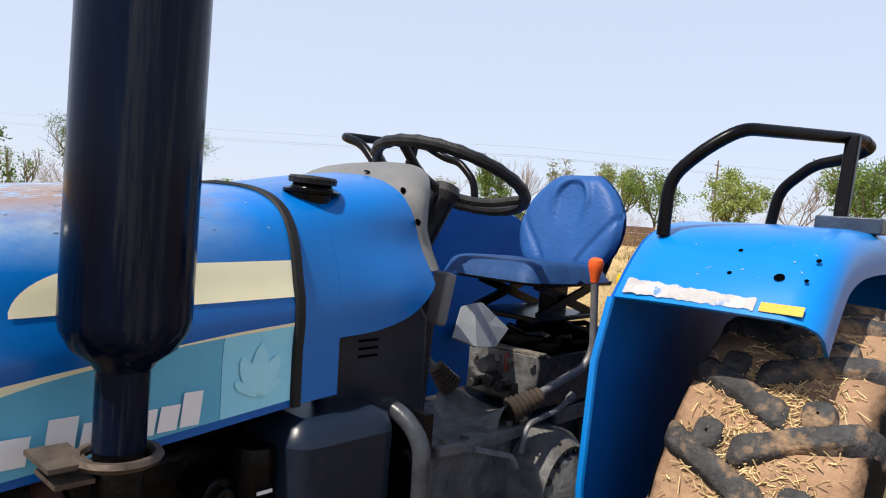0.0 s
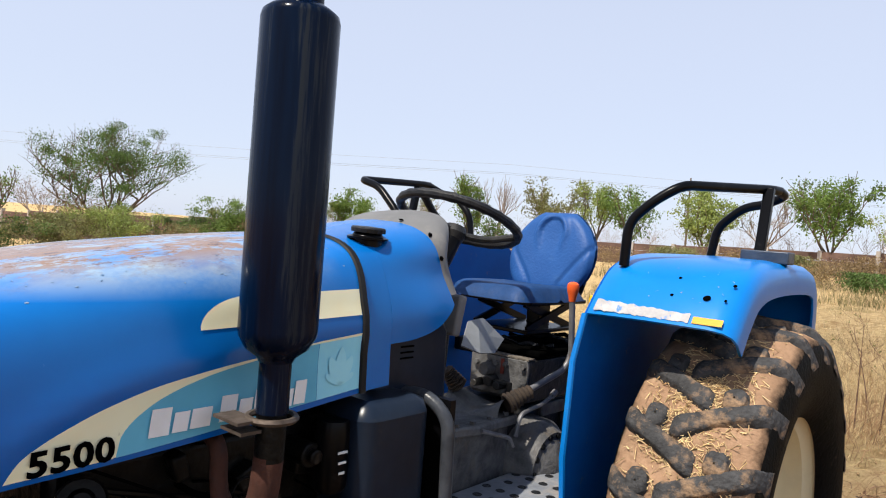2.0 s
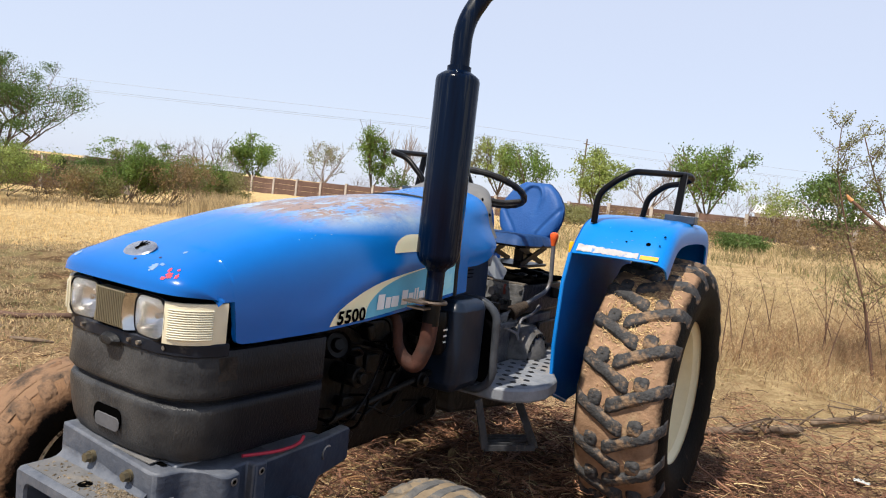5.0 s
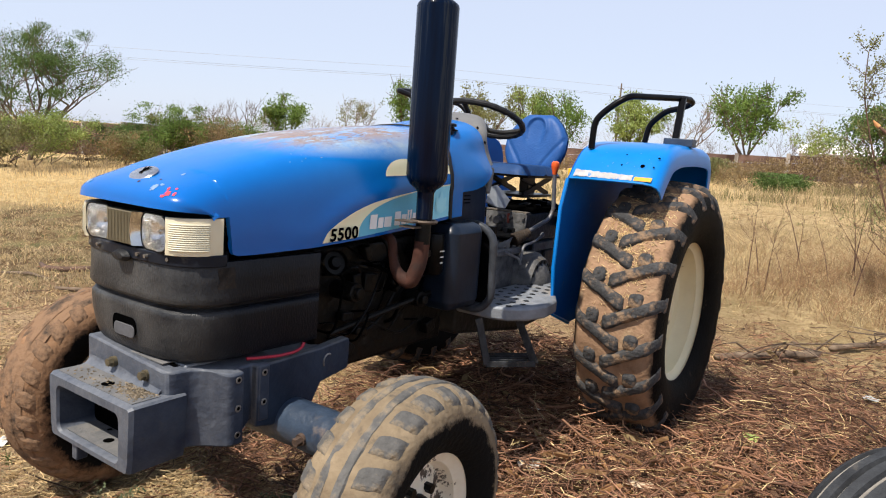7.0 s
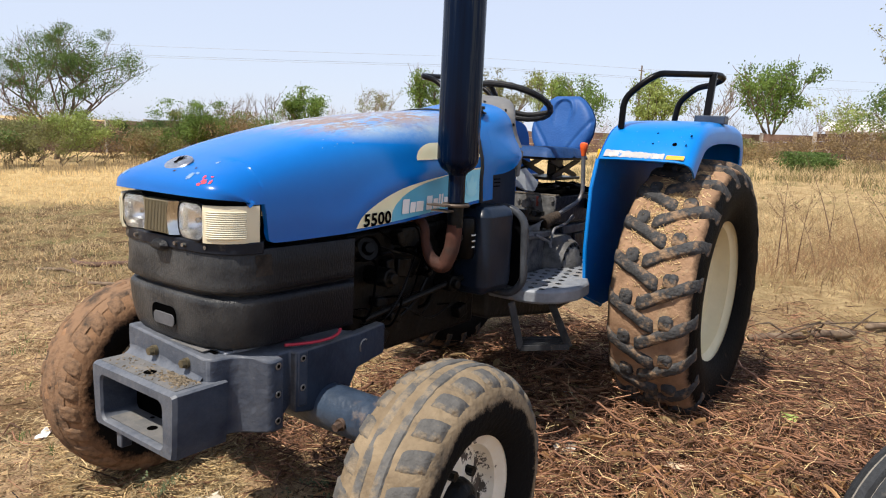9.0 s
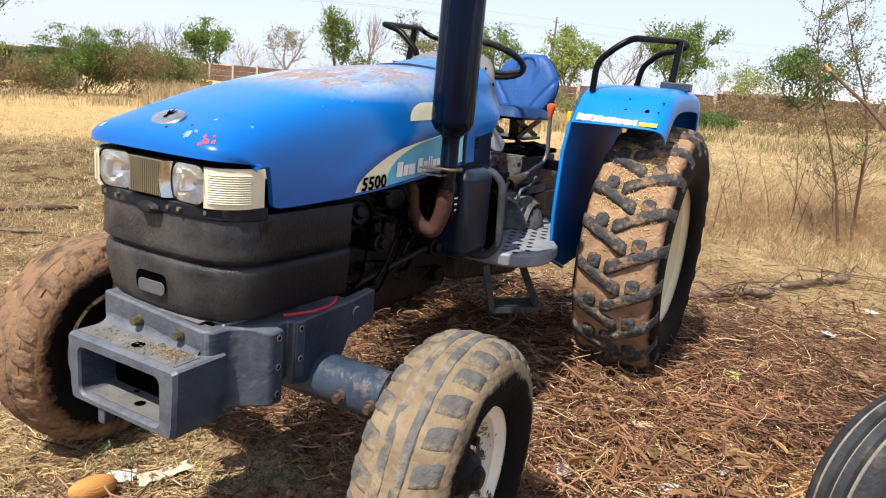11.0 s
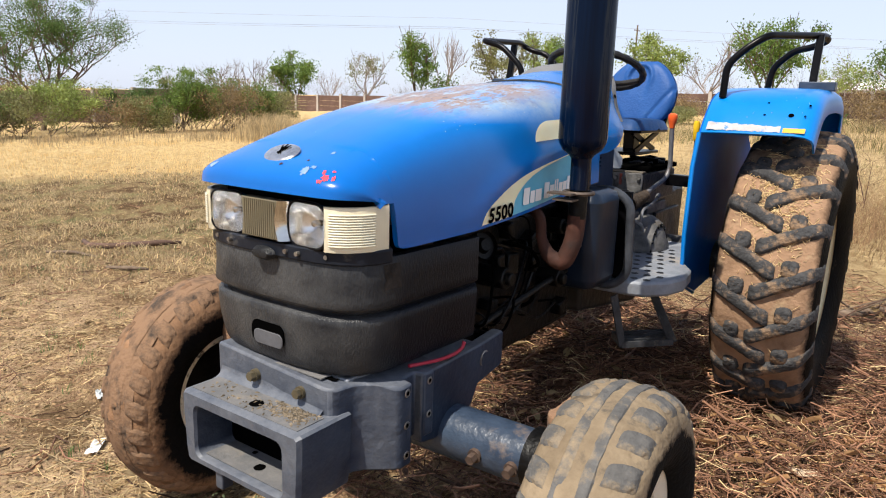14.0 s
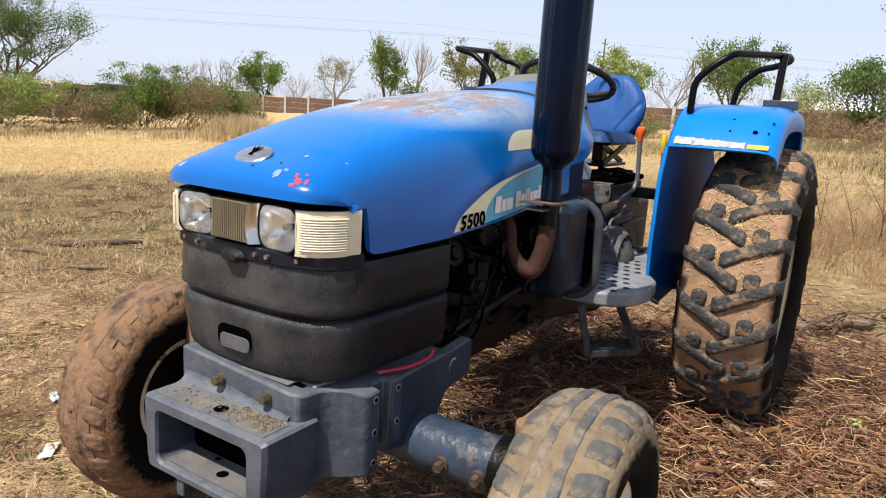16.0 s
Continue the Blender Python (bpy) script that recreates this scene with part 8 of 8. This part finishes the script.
def leaning_sapling(path, r0, seed, label, leaves):
    """Thin thorny stem along a given line with short side shoots and tiny leaves near the top."""
    r = random.Random(seed)
    x, y, _ = path[0]
    root = thing("sapling", label, "sapling", (x, y, rise(x, y)))
    base = Vector((x, y, rise(x, y)))
    pts = [Vector(p) - base for p in path]
    pts[0].z = -0.05
    pts = rounded(pts, 0.3, 3)
    out, tips = [(pts, r0, r0 * 0.3)], []
    for i in range(3, len(pts)):
        for _ in range(3):
            s = i / len(pts)
            d = Vector((r.uniform(-1, 1), r.uniform(-0.6, 0.6), r.uniform(0.0, 0.9))).normalized()
            grow(r, pts[i], d, r.uniform(0.22, 0.52) * (1.05 - 0.72 * s), r0 * 0.24, 1, out, tips if s > 0.32 else [], 0.5, 0.15, 3)
    st = strands("stem", out, SHOOT, "", "", 4)
    st.parent = root
    spots = [r.choice(tips) + Vector((r.gauss(0, 0.03), r.gauss(0, 0.03), r.gauss(0, 0.03))) for _ in range(leaves)]
    cr = new("foliage", leaves_mesh("foliage", spots, OLIVE, 0.026, r))
    cr.parent = root
    return root


leaning_sapling(SAP_A, 0.016, 3, "leaning thorny sapling with tiny green leaves", 2600)
leaning_sapling(SAP_B, 0.018, 12, "thin reddish thorn sapling with sparse leaves", 1900)
for k_ in range(16):
    hr = random.Random(500 + k_)
    x_, y_ = hr.uniform(0.4, 2.6), hr.uniform(4.6, 7.0)
    z_ = rise(x_, y_)
    h_ = hr.uniform(0.5, 1.25)
    lx, ly = hr.uniform(-0.6, 0.3), hr.uniform(-0.3, 0.3)
    leaning_sapling([(x_, y_, z_), (x_ + lx * 0.4, y_ + ly * 0.4, z_ + h_ * 0.5), (x_ + lx, y_ + ly, z_ + h_)], 0.007, 520 + k_, "bare thorny shoot standing in dry grass", 12)
# broken branch with an orange cut end
br = thing("broken_branch", "brown broken branch with orange splintered end", "branch", CUT[-1])
bm_ = bmesh.new()
o_ = Vector(CUT[-1])
tube(bm_, [Vector(p) - o_ for p in CUT], [0.015, 0.017, 0.019, 0.024, 0.028], 9)
part("limb", bm_, SHOOT, br)
bm_ = bmesh.new()
d_ = (Vector(CUT[0]) - Vector(CUT[1])).normalized()
tube(bm_, [Vector(CUT[0]) - o_ - d_ * 0.01, Vector(CUT[0]) - o_ + d_ * 0.03, Vector(CUT[0]) - o_ + d_ * 0.07 + Vector((0, 0, 0.015))], [0.021, 0.02, 0.006], 9)
part("splintered_end", bm_, mat("fresh_wood", (0.62, 0.30, 0.12), (0.45, 0.20, 0.08), rough=0.8, scale=30, bump=0.5), br, "orange splintered wood")
# bleached logs behind the rear wheel
LOGWOOD = mat("bleached_wood", (0.24, 0.175, 0.12), (0.075, 0.05, 0.035), rough=0.9, scale=9, bump=0.8, bscale=30)
for ends, r_ in ((((0.88, 1.60), (1.13, 2.12), (1.47, 2.52)), 0.048), (((1.53, 2.84), (1.80, 3.20), (2.06, 3.52)), 0.042)):
    bm_ = bmesh.new()
    lr = random.Random(int(r_ * 1000))
    a_, b_, c_ = (on_ground(x, y, r_ * 0.9) for x, y in ends)
    pts = [a_ * (1 - s) ** 2 + b_ * 2 * s * (1 - s) + c_ * s * s + Vector((lr.uniform(-0.01, 0.01), lr.uniform(-0.01, 0.01), lr.uniform(0, 0.012))) for s in [i / 12 for i in range(13)]]
    tube(bm_, pts, [r_ * lr.uniform(0.55, 1.0) * (0.6 if i in (0, 12) else 1) for i in range(13)], 9)
    for k in range(6):
        q = pts[lr.randrange(1, 12)]
        tube(bm_, [q, q + Vector((lr.uniform(-0.15, 0.3), lr.uniform(-0.2, 0.2), 0.12)), q + Vector((lr.uniform(-0.2, 0.7), lr.uniform(-0.4, 0.4), lr.uniform(0.02, 0.22)))], [0.010, 0.007, 0.003], 6)
    simple("fallen_log", bm_, LOGWOOD, "bleached fallen log with broken twigs in the litter", "log")
# thin dark stick on the soil
for pts, r_, lab in (([(-5.87, -0.07), (-5.6, -0.16), (-5.3, -0.12), (-5.0, 0.28), (-4.9, 0.45)], 0.030, "curved brown stick on bare soil"),
                     ([(-5.5, -0.62), (-5.2, -0.5), (-4.9, -0.45)], 0.018, "short pale stick on bare soil"),
                     ([(-4.35, -0.66), (-4.15, -0.56), (-4.0, -0.48)], 0.020, "split pale stick on bare soil"),
                     ([(1.62, -0.35), (1.66, -0.12), (1.68, 0.14)], 0.016, "dark broken stick standing in straw"),
                     ([(1.0, -1.05), (1.16, -0.92), (1.3, -0.78)], 0.014, "peeled brown stick in the twigs")):
    bm_ = bmesh.new()
    tube(bm_, [on_ground(x, y, r_ + 0.005) for x, y in pts], [r_ * 0.7] + [r_] * (len(pts) - 2) + [r_ * 0.5], 8)
    simple("stick", bm_, mat("stick_bark", (0.155, 0.090, 0.062), (0.075, 0.045, 0.032), rough=0.85, scale=9, bump=0.5) if "pale" not in lab else LOGWOOD, lab, "stick")
# husk, plastic scraps, paper
bm_ = bmesh.new()
revolve(bm_, [(0.0, 0.085), (0.02, 0.078), (0.036, 0.05), (0.043, 0.01), (0.040, -0.03), (0.026, -0.065), (0.0, -0.08)], 14, Matrix())
simple("coconut_husk", bm_, mat("husk", (0.559, 0.269, 0.0754), (0.431, 0.193, 0.0539), rough=0.8, scale=8, bump=0.5, bscale=30, stretch=(6, 6, 1)), "orange-brown dry husk lying on soil", "husk", on_ground(-0.40, -2.50, 0.038), (90, 0, -20))


def scrap(name, x, y, w, h, material, label, seed, up=0.012, category="litter"):
    r = random.Random(seed)
    bm_ = bmesh.new()
    grid(bm_, [[Vector((w * (i / 6 - 0.5) + r.uniform(-1, 1) * w * 0.05, h * (j / 6 - 0.5) + r.uniform(-1, 1) * h * 0.05, r.uniform(0, 0.25) * min(w, h))) for i in range(7)] for j in range(7)])
    ob = simple(name, bm_, material, label, category, on_ground(x, y, up), (0, 0, r.uniform(0, 180)), False)
    ob.modifiers.new("sheet", "SOLIDIFY").thickness = 0.0012
    return ob


WHITEP = mat("white_film", (0.84, 0.84, 0.818), (0.667, 0.667, 0.646), rough=0.3, scale=20, bump=0.2)
GREYP = mat("grey_film", (0.485, 0.506, 0.496), (0.366, 0.388, 0.377), rough=0.25, scale=20, bump=0.2)
scrap("plastic_wrapper", -0.43, -2.375, 0.11, 0.08, WHITEP, "crumpled white plastic wrapper on soil", 1)
scrap("plastic_sheet", -0.31, -2.27, 0.20, 0.07, mat("clear_film", (0.602, 0.538, 0.431), (0.485, 0.431, 0.344), rough=0.2, scale=20, bump=0.2), "clear plastic strip on soil", 2)
scrap("paper_scrap", -1.42, -2.34, 0.05, 0.13, WHITEP, "white paper scrap among twigs", 3)
scrap("plastic_bit", -1.87, -2.06, 0.10, 0.06, GREYP, "pale grey-green plastic bit", 4)
scrap("plastic_bit", -1.95, -2.85, 0.05, 0.03, mat("blue_film", (0.323, 0.431, 0.808), rough=0.3, bump=0.1), "small blue plastic bit", 5)
scrap("dry_leaf", 0.645, -0.95, 0.13, 0.10, mat("grey_leaf", (0.452, 0.409, 0.355), (0.366, 0.323, 0.28), rough=0.8), "broad grey dry leaf on twigs", 6, 0.05, "leaf")
scrap("dry_leaf", 1.14, -0.82, 0.13, 0.05, mat("tan_leaf", (0.646, 0.496, 0.334), (0.538, 0.409, 0.269), rough=0.8), "pale tan dry leaf on twigs", 7, 0.06, "leaf")
scrap("green_leaf", 1.42, 0.05, 0.09, 0.08, mat("fresh_leaf", (0.388, 0.474, 0.151), (0.323, 0.409, 0.108), rough=0.6), "fresh light green leaf on straw", 8, 0.06, "leaf")
for i, (x, y) in enumerate(((0.95, -1.35), (1.35, -1.25), (1.55, -0.95), (0.35, -0.30), (1.9, 1.4), (2.2, 2.4), (1.22, -1.5))):
    scrap("plastic_bit", x, y, 0.09, 0.06, WHITEP if i % 2 else GREYP, "crumpled pale plastic bit in the straw", 20 + i, 0.035)


# ---- wheel of a neighbouring machine ----
GROOVE = mat("grey_groove_dust", (0.26, 0.235, 0.205), (0.17, 0.155, 0.135), rough=0.95, scale=30, bump=0.5, bscale=80)
SPARE = mat("grey_tread_rubber", (0.050, 0.053, 0.058), (0.026, 0.027, 0.030), rough=0.75, scale=14, bump=0.5, bscale=70, spec=0.12, third=(0.10, 0.09, 0.08), cut=(0.56, 0.70), tscale=9)


def spare_wheel():
    m = pose(2.06, -1.38, 0.365, 0, 0, -38) @ Matrix.Scale(0.9, 4) @ pose(0, 0, 0, 0, 90, 0)
    prof = [(0.215, -0.08), (0.29, -0.106), (0.345, -0.102), (0.385, -0.085), (0.398, -0.064), (0.383, -0.058), (0.383, -0.046), (0.405, -0.040), (0.408, -0.010), (0.390, -0.004), (0.390, 0.004)]
    full = prof + [(r, -h) for r, h in prof[::-1]]
    root = thing("spare_tyre", "black ribbed tyre of a neighbouring machine on straw", "wheel", (0, 0, 0))
    bm_ = bmesh.new()
    revolve(bm_, full, 80, m)
    part("tyre", bm_, SPARE, root, "black ribbed tyre with dusty grooves", angle=40)
    for h in (-0.052, 0.0, 0.052):
        bm_ = bmesh.new()
        revolve(bm_, [(0.3875, h - 0.006), (0.391, h - 0.004), (0.391, h + 0.004), (0.3875, h + 0.006)], 80, m)
        part("groove_dust", bm_, GROOVE, root)
    bm_ = bmesh.new()
    revolve(bm_, [(0.0, 0.03), (0.15, 0.02), (0.17, 0.03), (0.185, 0.07), (0.222, 0.082), (0.222, 0.07), (0.19, -0.05), (0.215, -0.08), (0.17, -0.05), (0.0, 0.0)], 40, m)
    part("rim", bm_, WHITE_RIM, root)
    bm_ = bmesh.new()
    revolve(bm_, [(0, 0.11), (0.03, 0.10), (0.06, 0.06), (0.065, 0.02)], 18, m)
    part("hub", bm_, IRON, root)


spare_wheel()

for wheel_, items_ in TYRE_STRAW:
    ob = strands("stuck_straw", items_, STRAW, "", "")
    tagged(ob, "straw crumbs stuck in the tread mud", kind="stuff")
    ob.parent = wheel_
